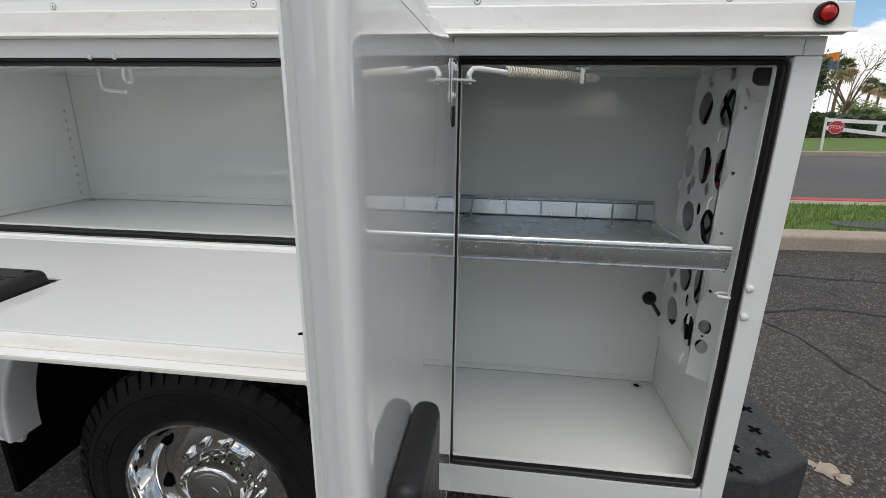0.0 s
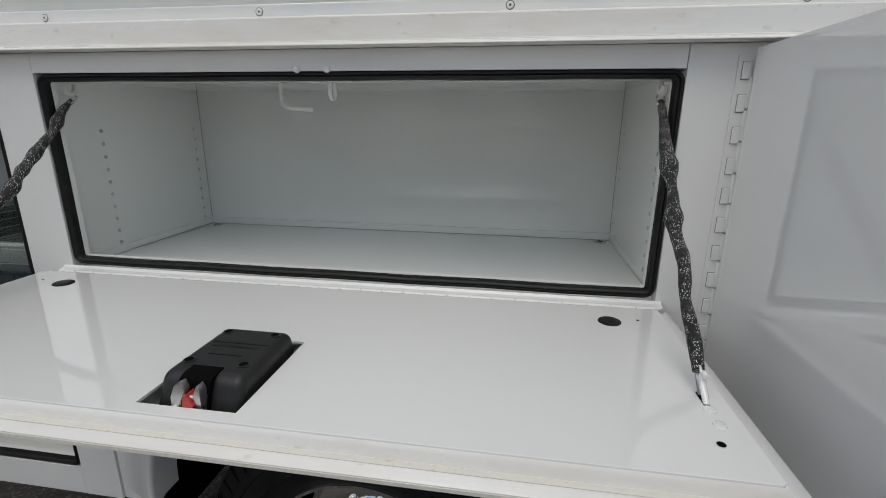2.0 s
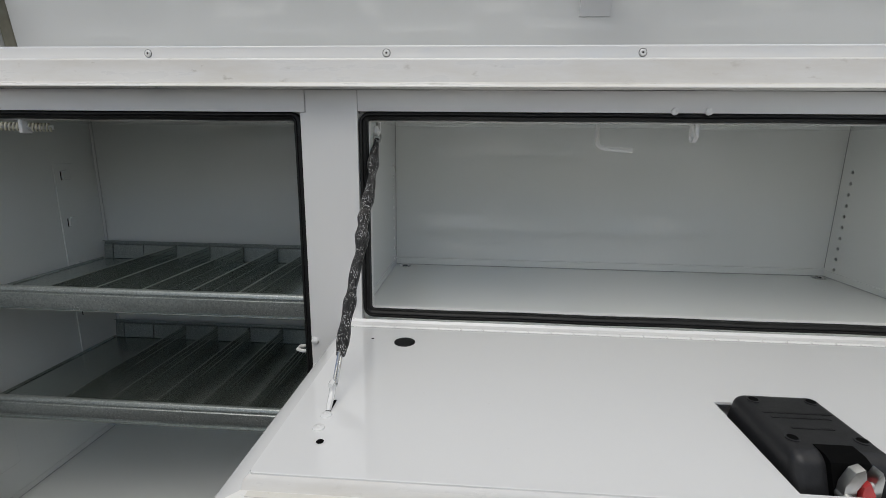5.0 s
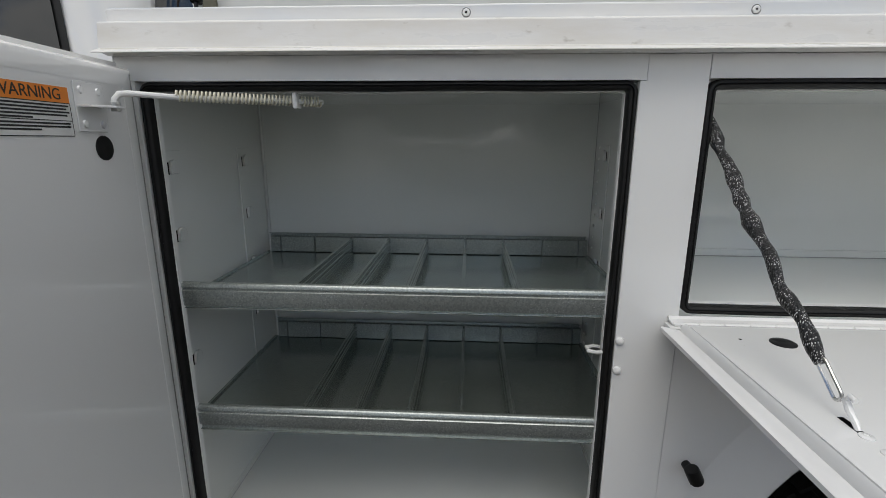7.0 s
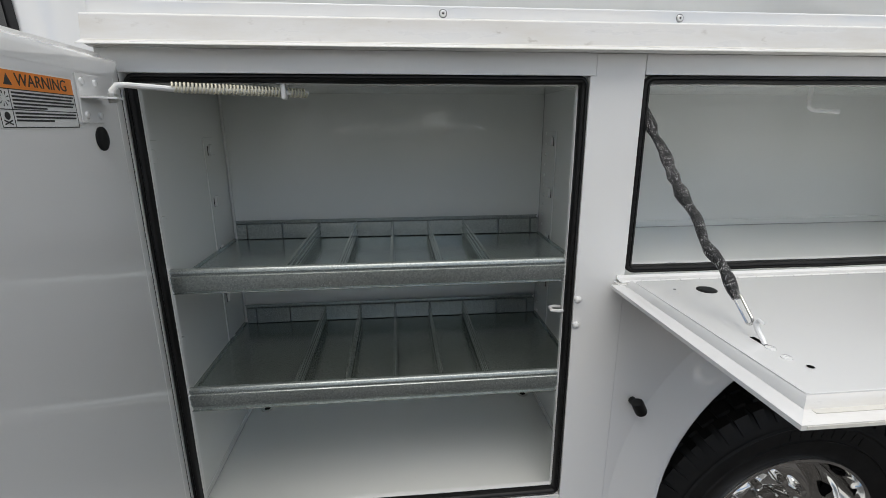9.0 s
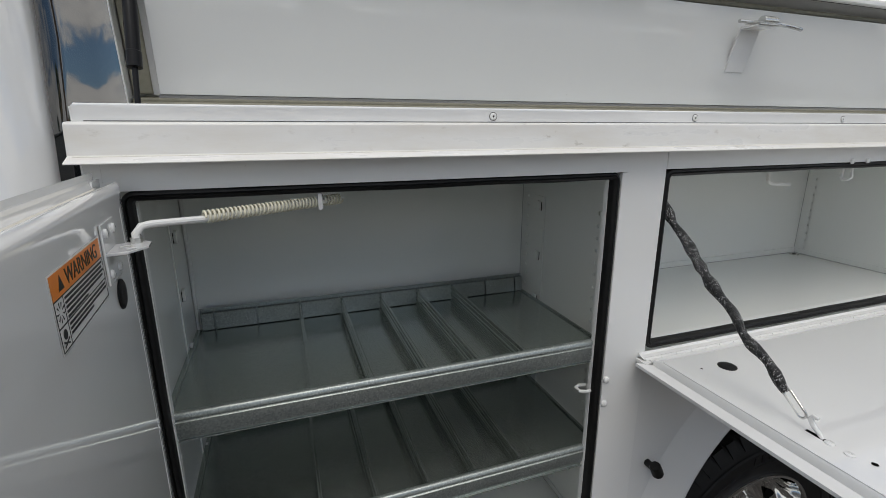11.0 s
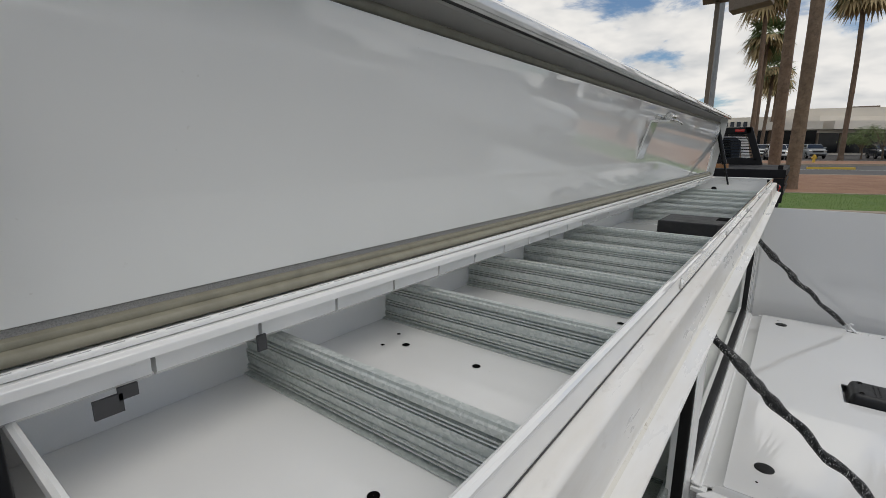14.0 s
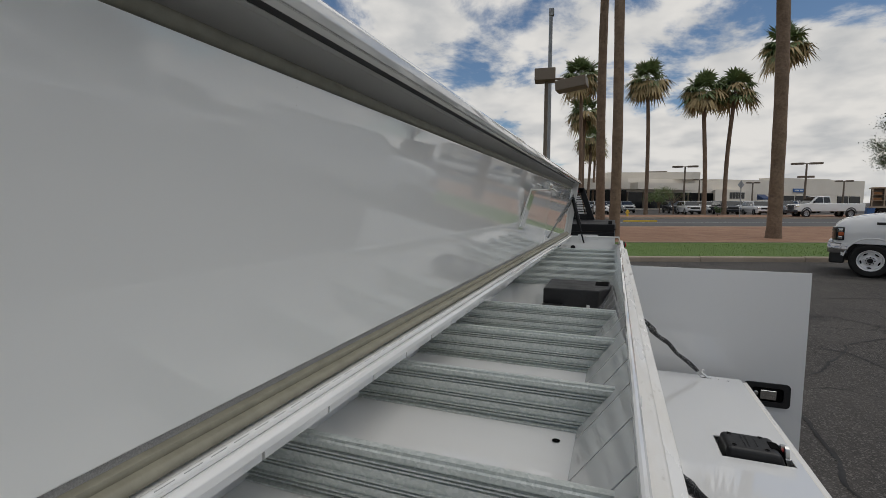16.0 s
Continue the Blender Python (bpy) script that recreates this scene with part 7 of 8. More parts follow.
for z0_, z1_, w in ((1.345, 1.10, 0.125), (1.075, 0.46, 0.125)):
    p0, p1 = Vector((bx - 0.02, by - 0.05, z0_)), Vector((bx + 6.0, by - 0.05, z1_))
    d = (p1 - p0)
    pts = [p0 + Vector((0, -0.04, -w / 2)), p1 + Vector((0, -0.04, -w / 2)), p1 + Vector((0, -0.04, w / 2)), p0 + Vector((0, -0.04, w / 2))]
    pts += [p + Vector((0, 0.08, 0)) for p in pts]
    part("rail", Solid().faces(pts, [(0, 1, 2, 3), (4, 7, 6, 5), (0, 4, 5, 1), (1, 5, 6, 2), (2, 6, 7, 3), (3, 7, 4, 0)]), CAR_WHITE, barrier)
for dx in (1.72, 4.4):
    part("upright", Solid().box(bx + dx - 0.07, bx + dx + 0.07, by - 0.085, by - 0.02, 1.03 - 0.1 * dx, 1.345 - 0.04 * dx), CAR_WHITE, barrier)
SC = Vector((11.645, 17.447, 1.106))
face = Matrix.Translation(SC) @ Matrix.Rotation(radians(-32), 4, "Z") @ XZ
octo = [(0.225 * math.cos(radians(22.5 + 45 * i)), 0.225 * math.sin(radians(22.5 + 45 * i))) for i in range(8)]
sign = part("stop_sign", plate([(a * 1.04, b * 1.04) for a, b in octo], [], 0.006, face), LABEL_WHITE, barrier, "red octagonal stop sign")
part("sign_face", plate([(a * 0.98, b * 0.98) for a, b in octo], [], 0.004, face @ at(0, 0, 0.006)), STOP_RED, sign)
text_part("sign_word", "STOP", 0.155, face @ at(0, 0, 0.010), LABEL_WHITE, sign)
fx, fy = polar(0.05, -0.87, 58.6, 60)
flag = thing("flag_pole", (fx, fy, gz(fx)), "flag flying on a thin pole beyond the trees", "flag")
part("pole", Solid().tube([(fx, fy, gz(fx)), (fx, fy, 7.6)], 0.05, 8), GREY_STEEL, flag)
for z0_, z1_, mt in ((5.9, 6.6, BLUE_SIGN), (6.6, 7.4, ORANGE)):
    part("flag_cloth", Solid().faces([(fx - 1.9 * i / 6, fy + 0.15 * math.sin(i * 1.6), z - 0.35 * i / 6) for z in (z0_, z1_) for i in range(7)], [(i, i + 1, i + 8, i + 7) for i in range(6)]), mt, flag)

# ---- lamp posts ----


def shoebox(cx, cy, cz, az, length=0.80, half=0.10, tip=-7):
    s = Solid().box(-length / 2, length / 2, -0.28, 0.28, -half, half)
    s.bevel(0.02, 2)
    return s.move(at(cx, cy, cz) @ Matrix.Rotation(radians(az), 4, "Z") @ Matrix.Rotation(radians(tip), 4, "Y"))


px, py = polar(-2.04, 0.02, 8.2, 17.0)
lp = thing("street_lamp", (px, py, gz(px)), "brown square street lamp with two box heads", "street lamp")
part("pole", Solid().box(px - 0.06, px + 0.06, py - 0.06, py + 0.06, gz(px), 6.35).bevel(0.012), BROWN_STEEL, lp)
hx, hy = polar(-2.04, 0.03, 8.35, 16.9)
h1 = part("lamp_head", shoebox(hx, hy, 6.30, 97, 0.70, 0.20, 0), BROWN_STEEL, lp)
hx, hy = polar(-2.04, 0.03, 5.30, 16.8)
h2 = part("lamp_head", shoebox(hx, hy, 5.93, 84, 1.02, 0.17, 6), BROWN_STEEL, lp)
part("arm", Solid().tube([(px, py, 6.22), (px - 0.05, py - 0.6, 6.15)], 0.04, 8), BROWN_STEEL, lp)
qx, qy = polar(-2.04, 0.02, 7.85, 24.0)
gp = thing("light_pole", (qx, qy, gz(qx)), "tall bare grey galvanised light pole", "pole")
part("pole", Solid().tube([(qx, qy, gz(qx)), (qx, qy, 11.2)], [0.13, 0.085], 14), GREY_STEEL, gp)
part("pole_cap", Solid().box(qx - 0.10, qx + 0.10, qy - 0.14, qy + 0.09, 11.0, 11.35).bevel(0.02), GREY_STEEL, gp)


def lot_lamp(az, d, ztop, arms, label="brown lot lamp with a level twin head"):
    x, y = polar(-2.04, 0.02, az, d)
    t = thing("lot_lamp", (x, y, gz(x)), label, "street lamp", "lot lamps")
    part("pole", Solid().tube([(x, y, gz(x)), (x, y, ztop)], [0.15, 0.10], 8), BROWN_STEEL, t)
    for z, w in arms:
        for s_ in (-1, 1):
            part("lamp_head", Solid().box(x - 0.25, x + 0.25, y + s_ * w * 0.41 - w * 0.28, y + s_ * w * 0.41 + w * 0.28, ztop - z - 0.12, ztop - z + 0.12).bevel(0.04), BROWN_STEEL, t)
        part("crossarm", Solid().tube([(x, y - w * 0.4, ztop - z), (x, y + w * 0.4, ztop - z)], 0.05, 6), BROWN_STEEL, t)


lot_lamp(-6.95, 72, 7.2, ((0.0, 2.3),))
lot_lamp(-17.45, 72, 7.0, ((0.0, 2.3), (1.6, 1.2)))
lot_lamp(-8.4, 88, 6.2, ((0.0, 1.3),))
lot_lamp(-13.2, 90, 5.6, ((0.0, 1.4),))
lot_lamp(-20.3, 92, 5.6, ((0.0, 1.6),))
sx, sy = polar(-2.04, 0.02, -12.2, 58)
sp = thing("sign_post", (sx, sy, gz(sx)), "grey back of a road sign on a post", "road sign")
part("post", Solid().tube([(sx, sy, gz(sx)), (sx, sy, 4.50)], 0.045, 8), GREY_STEEL, sp)
part("sign_panel", Solid().prism([(0.0, 3.62), (0.44, 4.06), (0.0, 4.50), (-0.44, 4.06)], "x", 0.03, 0.036).move(at(sx, sy, 0) @ Matrix.Rotation(radians(36), 4, "Z")), GREY_STEEL, sp, "grey back of a diamond sign")

# ---- far buildings ----


def building(name, footprint, z0, z1, mat, label):
    t = thing(name, (footprint[0][0], footprint[0][1], z0), label, "building")
    part("wall", Solid().prism(footprint, "z", z0, z1), mat, t, smooth=0)
    return t


hall = building("showroom", [(93, 20), (97.5, -2), (112, -20), (138, -22), (130, 30)], 0.6, 7.35, STUCCO, "long low cream showroom with dark glass under its canopy")


def along(p, q, a, b, z0, z1, off, thick, name, mat, parent):
    """A flat block on the wall from p to q, between the shares a and b."""
    p, q = Vector(p), Vector(q)
    d = (q - p).normalized()
    n = Vector((d.y, -d.x)) if Vector((d.y, -d.x)).dot(Vector((-1, 0))) > 0 else Vector((-d.y, d.x))
    u, v = p + (q - p) * a, p + (q - p) * b
    c = [u + n * off, v + n * off, v + n * (off - thick), u + n * (off - thick)]
    return part(name, Solid().prism([(w.x, w.y) for w in c], "z", z0, z1), mat, parent, smooth=0)


def glass_band(p, q, n, z0, z1, parent):
    for i in range(n):
        w = along(p, q, (i + 0.06) / n, (i + 0.94) / n, z0, z1, 0.12, 0.5, "window", SHOP_GLASS, parent)
        along(p, q, (i - 0.04) / n, (i + 0.04) / n, z0, z1, 0.2, 0.4, "mullion", BROWN_STEEL, w)


glass_band((93, 20), (97.5, -2), 9, 1.3, 5.0, hall)
glass_band((97.5, -2), (112, -20), 6, 1.4, 4.6, hall)
along((93, 20), (97.5, -2), -0.1, 1.0, 5.1, 6.4, 2.4, 2.2, "canopy", STUCCO, hall)
along((97.5, -2), (112, -20), 0.0, 0.62, 5.1, 6.4, 3.0, 2.8, "canopy", STUCCO, hall)
part("upper_storey", Solid().prism([(101, 2), (106, -16), (124, -14), (122, 6)], "z", 7.35, 8.8), STUCCO, hall, smooth=0)
part("roof_unit", Solid().box(108, 111, -10, -6, 8.8, 9.3), BROWN_STEEL, hall)
for i in range(9):
    along((93, 20), (97.5, -2), 0.18 + 0.042 * i, 0.205 + 0.042 * i, 5.7, 6.5, 2.5, 0.1, "letter_bar", CAR_DARK, hall)
SHOP_A, SHOP_B = (112, -20), (141, -57)
shop = building("workshop", [SHOP_A, SHOP_B, (176, -40), (150, -6)], 0.6, 7.4, STUCCO, "long cream workshop building with service bays")
for a, b in ((0.395, 0.495), (0.505, 0.605), (0.80, 0.88), (0.89, 0.97)):
    bay = along(SHOP_A, SHOP_B, a, b, 1.2, 4.25, 0.12, 0.6, "bay_opening", SHOP_GLASS, shop)
    along(SHOP_A, SHOP_B, a - 0.004, b + 0.004, 4.25, 4.45, 0.18, 0.3, "lintel", STUCCO, bay)
for a, b, z in ((-0.02, 0.34, 7.6), (0.34, 0.742, 8.25), (0.742, 1.0, 8.0)):
    along(SHOP_A, SHOP_B, a, b, 7.4, z, 0.004, 3.0, "parapet", STUCCO, shop)
along(SHOP_A, SHOP_B, -0.02, 1.02, 4.6, 4.72, 0.05, 0.2, "ledge", STUCCO, shop)
board = along(SHOP_A, SHOP_B, 0.484, 0.554, 5.05, 5.9, 0.25, 0.2, "sign_board", BLUE_SIGN, shop)
for i in range(8):
    if i != 4:
        along(SHOP_A, SHOP_B, 0.491 + 0.0072 * i, 0.495 + 0.0072 * i, 5.32, 5.62, 0.28, 0.04, "letter_bar", LABEL_WHITE, board)
annexe = part("annexe", Solid().prism([(104.5, -18.6), (112.0, -25.6), (117.0, -26.5), (116.0, -20)], "z", 0.6, 5.2), STUCCO, shop, "cream annexe with a band of windows", smooth=0)
for i in range(5):
    along((104.5, -18.6), (112.0, -25.6), 0.46 + 0.10 * i, 0.545 + 0.10 * i, 3.4, 4.7, 0.06, 0.3, "window", SHOP_GLASS, annexe)
u, v = Vector((116.2, -28.6)), Vector((117.6, -30.3))
part("awning", Solid().faces([(u.x, u.y, 4.4), (v.x, v.y, 4.4), (v.x - 1.2, v.y - 0.95, 3.5), (u.x - 1.2, u.y - 0.95, 3.5), (v.x - 1.2, v.y - 0.95, 3.25), (u.x - 1.2, u.y - 0.95, 3.25), (u.x, u.y, 3.25), (v.x, v.y, 3.25)], [(0, 1, 2, 3), (3, 2, 4, 5), (0, 3, 5, 6), (1, 7, 4, 2), (0, 6, 7, 1), (5, 4, 7, 6)]), AWNING_BLUE, shop, smooth=0)
for a in (0.66, 0.92):
    part("roof_vent", Solid().lathe([(0.35, 0.0), (0.35, 0.7), (0.5, 0.75), (0.4, 1.0), (0.0001, 1.1)], (116 + 29 * a, -20 - 37 * a + 3, 7.4), "z", 12), STUCCO, shop)
low = building("low_building", [(-40, 150), (40, 150), (40, 170), (-40, 170)], -0.4, 6.0, STUCCO, "low tan building with a red tile roof")
part("roof", Solid().prism([(148.6, 6.0), (171, 6.0), (163, 8.2), (157, 8.2)], "x", -41.5, 41.5), BRICKRED, low, smooth=0)
part("lower_roof", Solid().prism([(145.5, 3.6), (150, 3.6), (150, 4.7)], "x", -41.0, 41.0), BRICKRED, low, smooth=0)
for i in range(10):
    part("window", Solid().box(-36 + 8 * i, -31 + 8 * i, 149.85, 150.3, 4.9, 5.6), GLASS, low)
    part("window", Solid().box(-36 + 8 * i, -31 + 8 * i, 149.85, 150.3, 0.6, 3.0), GLASS, low)

# ---- vehicles ----


def round_body(s, w=0.06):
    return s.bevel(w, 3)


def loft(stations, closed_ends=True):
    """A smooth hull through cross-sections of equal length."""
    k, pts = len(stations[0]), [p for st in stations for p in st]
    idx = [(i * k + j, i * k + (j + 1) % k, (i + 1) * k + (j + 1) % k, (i + 1) * k + j) for i in range(len(stations) - 1) for j in range(k)]
    if closed_ends:
        idx += [tuple(range(k))[::-1], tuple(range((len(stations) - 1) * k, len(stations) * k))]
    return Solid().faces(pts, idx)


def hull_section(x, w, z0, zt, crown=0.025):
    """A vehicle's cross-section: upright flanks that round over into a slightly crowned top."""
    h = zt - z0
    half = [(w * 0.985, z0), (w, z0 + 0.35 * h), (w - 0.010, z0 + 0.62 * h), (w - 0.05, zt - 0.085 * h - 0.02), (w - 0.13, zt - 0.015), (w - 0.30, zt + crown * 0.6), (w * 0.3, zt + crown)]
    return [(x, y, z) for y, z in half] + [(x, -y, z) for y, z in half[::-1]]


def suv(name, label, paint_mat):
    """A sport wagon facing -x, 4.9 m long, standing at the origin."""
    t = thing(name, (0, 0, 0), label, "car", "cars in the far lot")
    part("body", loft([hull_section(*a) for a in ((-2.46, 0.78, 0.42, 0.98), (-2.40, 0.88, 0.36, 1.06), (-2.15, 0.94, 0.34, 1.11), (-1.55, 0.97, 0.34, 1.17), (-1.1, 0.97, 0.34, 1.20), (2.2, 0.97, 0.36, 1.20), (2.42, 0.92, 0.40, 1.16), (2.47, 0.84, 0.46, 1.05))]), paint_mat, t, smooth=50)
    part("cabin", round_body(Solid().faces([(-1.30, -0.90, 1.17), (2.40, -0.90, 1.17), (2.40, 0.90, 1.17), (-1.30, 0.90, 1.17), (-0.42, -0.72, 1.78), (2.05, -0.73, 1.80), (2.05, 0.73, 1.80), (-0.42, 0.72, 1.78)], [(3, 2, 1, 0), (4, 5, 6, 7), (0, 1, 5, 4), (1, 2, 6, 5), (2, 3, 7, 6), (3, 0, 4, 7)])), paint_mat, t)
    part("windscreen", Solid().faces([(-1.25, -0.83, 1.20), (-1.25, 0.83, 1.20), (-0.52, 0.68, 1.71), (-0.52, -0.68, 1.71)], [(0, 1, 2, 3)]).move(at(-0.035, 0, 0.03)), GLASS, t)
    for s_ in (-1, 1):
        for a0, a1, b0, b1 in ((-0.98, 0.22, -0.42, 0.22), (0.32, 1.20, 0.32, 1.16), (1.28, 2.2, 1.24, 1.95)):
            part("side_glass", Solid().faces([(a0, s_ * 0.908, 1.22), (a1, s_ * 0.908, 1.22), (b1, s_ * 0.775, 1.70), (b0, s_ * 0.775, 1.70)], [(0, 1, 2, 3)]), GLASS, t)
        part("headlight", Solid().box(-2.465, -2.22, s_ * 0.76 - 0.14, s_ * 0.76 + 0.15, 0.84, 0.99).bevel(0.03, 3), CHROME, t)
        part("door_mirror", Solid().box(-0.95, -0.80, s_ * 1.05 - 0.10, s_ * 1.05 + 0.10, 1.20, 1.36).bevel(0.03), paint_mat, t)
        for x in (-1.5, 1.5):
            part("wheel_arch", Solid().lathe([(0.36, s_ * 0.112), (0.45, s_ * 0.116)], (x, s_ * 0.86, 0.38), "y", 20, 0, 180), PLASTIC, t)
            w = part("wheel", Solid().lathe([(0.22, -0.11), (0.33, -0.12), (0.37, -0.08), (0.37, 0.08), (0.33, 0.12), (0.22, 0.11)], (x, s_ * 0.87, 0.37), "y", 20), TYRE, t)
            part("rim", Solid().lathe([(0.0001, s_ * 0.08), (0.10, s_ * 0.10), (0.23, s_ * 0.09)], (x, s_ * 0.87, 0.37), "y", 16), ZINC, w)
    part("grille", Solid().box(-2.485, -2.40, -0.56, 0.56, 0.74, 0.96).bevel(0.03), PLASTIC, t)
    part("front_bumper", Solid().box(-2.52, -2.30, -0.86, 0.86, 0.52, 0.72).bevel(0.06, 3), paint_mat, t)
    part("lower_intake", Solid().box(-2.50, -2.30, -0.80, 0.80, 0.36, 0.515).bevel(0.04), PLASTIC, t)
    return t


def steel_wheel(x, y, r, side, parent):
    """A wide tyre on a white steel disc with oval slots, a dark hub and its nuts."""
    w = part("wheel", Solid().lathe([(0.60 * r, -0.11), (0.68 * r, -0.125), (0.90 * r, -0.125), (0.97 * r, -0.105), (r, -0.07), (r, 0.07), (0.97 * r, 0.105), (0.90 * r, 0.125), (0.68 * r, 0.125), (0.60 * r, 0.11)], (x, y, r), "y", 40), TYRE, parent)
    rm = part("rim", Solid().lathe([(0.0001, side * 0.075), (0.24 * r, side * 0.075), (0.27 * r, side * 0.060), (0.34 * r, side * 0.055), (0.50 * r, side * 0.085), (0.545 * r, side * 0.070), (0.565 * r, side * 0.105), (0.61 * r, side * 0.125), (0.625 * r, side * 0.120)], (x, y, r), "y", 40), CAR_WHITE, w, "white steel rim")
    for k_ in range(5):
        a = radians(72 * k_ + 50)
        c, s_ = math.cos(a), math.sin(a)
        ov = [(0.43 * r + 0.045 * r * math.cos(q), 0.115 * r * math.sin(q)) for q in (radians(30 * e) for e in range(12))]
        part("slot", Solid().prism([(x + u * c - v * s_, r + u * s_ + v * c) for u, v in ov], "y", y + side * 0.06, y + side * 0.081), VOID, rm)
    part("hub", Solid().lathe([(0.14 * r, side * 0.075), (0.14 * r, side * 0.12), (0.10 * r, side * 0.135), (0.0001, side * 0.135)], (x, y, r), "y", 20), FLAT_BLACK, rm)
    for k_ in range(8):
        a = radians(45 * k_)
        part("wheel_nut", Solid().lathe([(0.036 * r, side * 0.07), (0.036 * r, side * 0.10), (0.0001, side * 0.104)], (x + 0.205 * r * math.cos(a), y, r + 0.205 * r * math.sin(a)), "y", 6), FLAT_BLACK, rm)
    return w


def work_van():
    """A white work van facing -x, its front axle over the origin."""
    t = thing("work_van", (0, 0, 0), "white work van with chrome bumper and white steel wheels", "van")
    part("hood", loft([hull_section(*a) for a in ((-0.70, 0.70, 0.82, 1.14), (-0.685, 0.84, 0.80, 1.20), (-0.63, 0.92, 0.79, 1.275), (-0.50, 0.965, 0.78, 1.36), (-0.20, 0.99, 0.78, 1.435), (0.15, 1.0, 0.78, 1.485), (0.50, 1.0, 0.78, 1.52), (0.84, 1.0, 0.78, 1.55))]), CAR_WHITE, t, smooth=50)
    arc = [(0.02 + 0.51 * math.cos(radians(a)), 0.41 + 0.51 * math.sin(radians(a))) for a in range(172, 4, -8)]
    for y0, y1 in ((-0.992, -0.90), (0.90, 0.992)):
        f = part("fender", Solid().prism([(-0.53, 0.784), (-0.53, 0.50)] + arc + [(0.54, 0.42), (0.84, 0.42), (0.84, 0.784)], "y", y0, y1), CAR_WHITE, t, smooth=0)
        yo = y0 if y0 < 0 else y1
        part("arch_lip", Solid().tube([(x, yo, z) for x, z in arc], 0.014, 8), CAR_WHITE, f)
    part("wheel_well", Solid().box(-0.52, 0.60, -0.70, 0.70, 0.36, 0.775), PLASTIC, t)
    part("cab", Solid().prism([(0.842, 0.42), (0.842, 1.545), (1.55, 2.12), (4.9, 2.18), (4.98, 1.2), (4.98, 0.42)], "y", -0.985, 0.985).bevel(0.06, 3), CAR_WHITE, t)
    part("windscreen", Solid().faces([(0.87, -0.84, 1.60), (0.87, 0.84, 1.60), (1.48, 0.78, 2.09), (1.48, -0.78, 2.09)], [(0, 1, 2, 3)]).move(at(-0.02, 0, 0.02)), GLASS, t)
    part("cowl_grille", Solid().box(0.62, 0.85, -0.80, 0.80, 1.545, 1.575).bevel(0.01), PLASTIC, t)
    part("grille", Solid().box(-0.735, -0.64, -0.56, 0.56, 0.86, 1.15).bevel(0.03, 3), CHROME, t)
    for k_ in range(3):
        part("grille_slot", Solid().box(-0.742, -0.70, -0.50, 0.50, 0.885 + 0.085 * k_, 0.945 + 0.085 * k_).bevel(0.01), PLASTIC, t)
    for s_ in (-1, 1):
        inner, outer = s_ * 0.62, s_ * 0.955
        hl = part("headlight", loft([[(-0.725, inner, z), (-0.715, s_ * 0.82, z), (-0.64, outer, z), (-0.485, outer + s_ * 0.02, z), (-0.485, inner, z)] for z in (0.85, 0.95, 1.08, 1.175)]).bevel(0.02), GLASS, t, "dark clear headlight")
        part("reflector", Solid().box(-0.62, -0.52, s_ * 0.968 - 0.012, s_ * 0.968 + 0.012, 1.05, 1.14).bevel(0.02, 3), CHROME, hl)
        part("reflector", Solid().box(-0.61, -0.52, s_ * 0.968 - 0.012, s_ * 0.968 + 0.012, 0.89, 0.955).bevel(0.02, 3), CHROME, hl)
        part("turn_lamp", Solid().box(-0.60, -0.50, s_ * 0.972 - 0.012, s_ * 0.972 + 0.012, 0.965, 1.045).bevel(0.015), AMBER_LENS, hl)
        part("fender_vent", Solid().box(0.06, 0.36, s_ * 0.998 - 0.006, s_ * 0.998 + 0.006, 1.235, 1.295).bevel(0.005), PLASTIC, t)
        for x in (0.0, 3.55):
            steel_wheel(x, s_ * 0.862, 0.395, s_, t)
    part("front_bumper", loft([hull_section(*a) for a in ((-0.80, 0.82, 0.60, 0.78), (-0.79, 0.92, 0.565, 0.81), (-0.72, 0.99, 0.55, 0.82), (-0.42, 1.01, 0.55, 0.80))]), DULL_CHROME, t, "chrome bumper", smooth=50)
    part("valance", Solid().box(-0.75, -0.46, -0.93, 0.93, 0.30, 0.555).bevel(0.04, 3), PLASTIC, t)
    return t


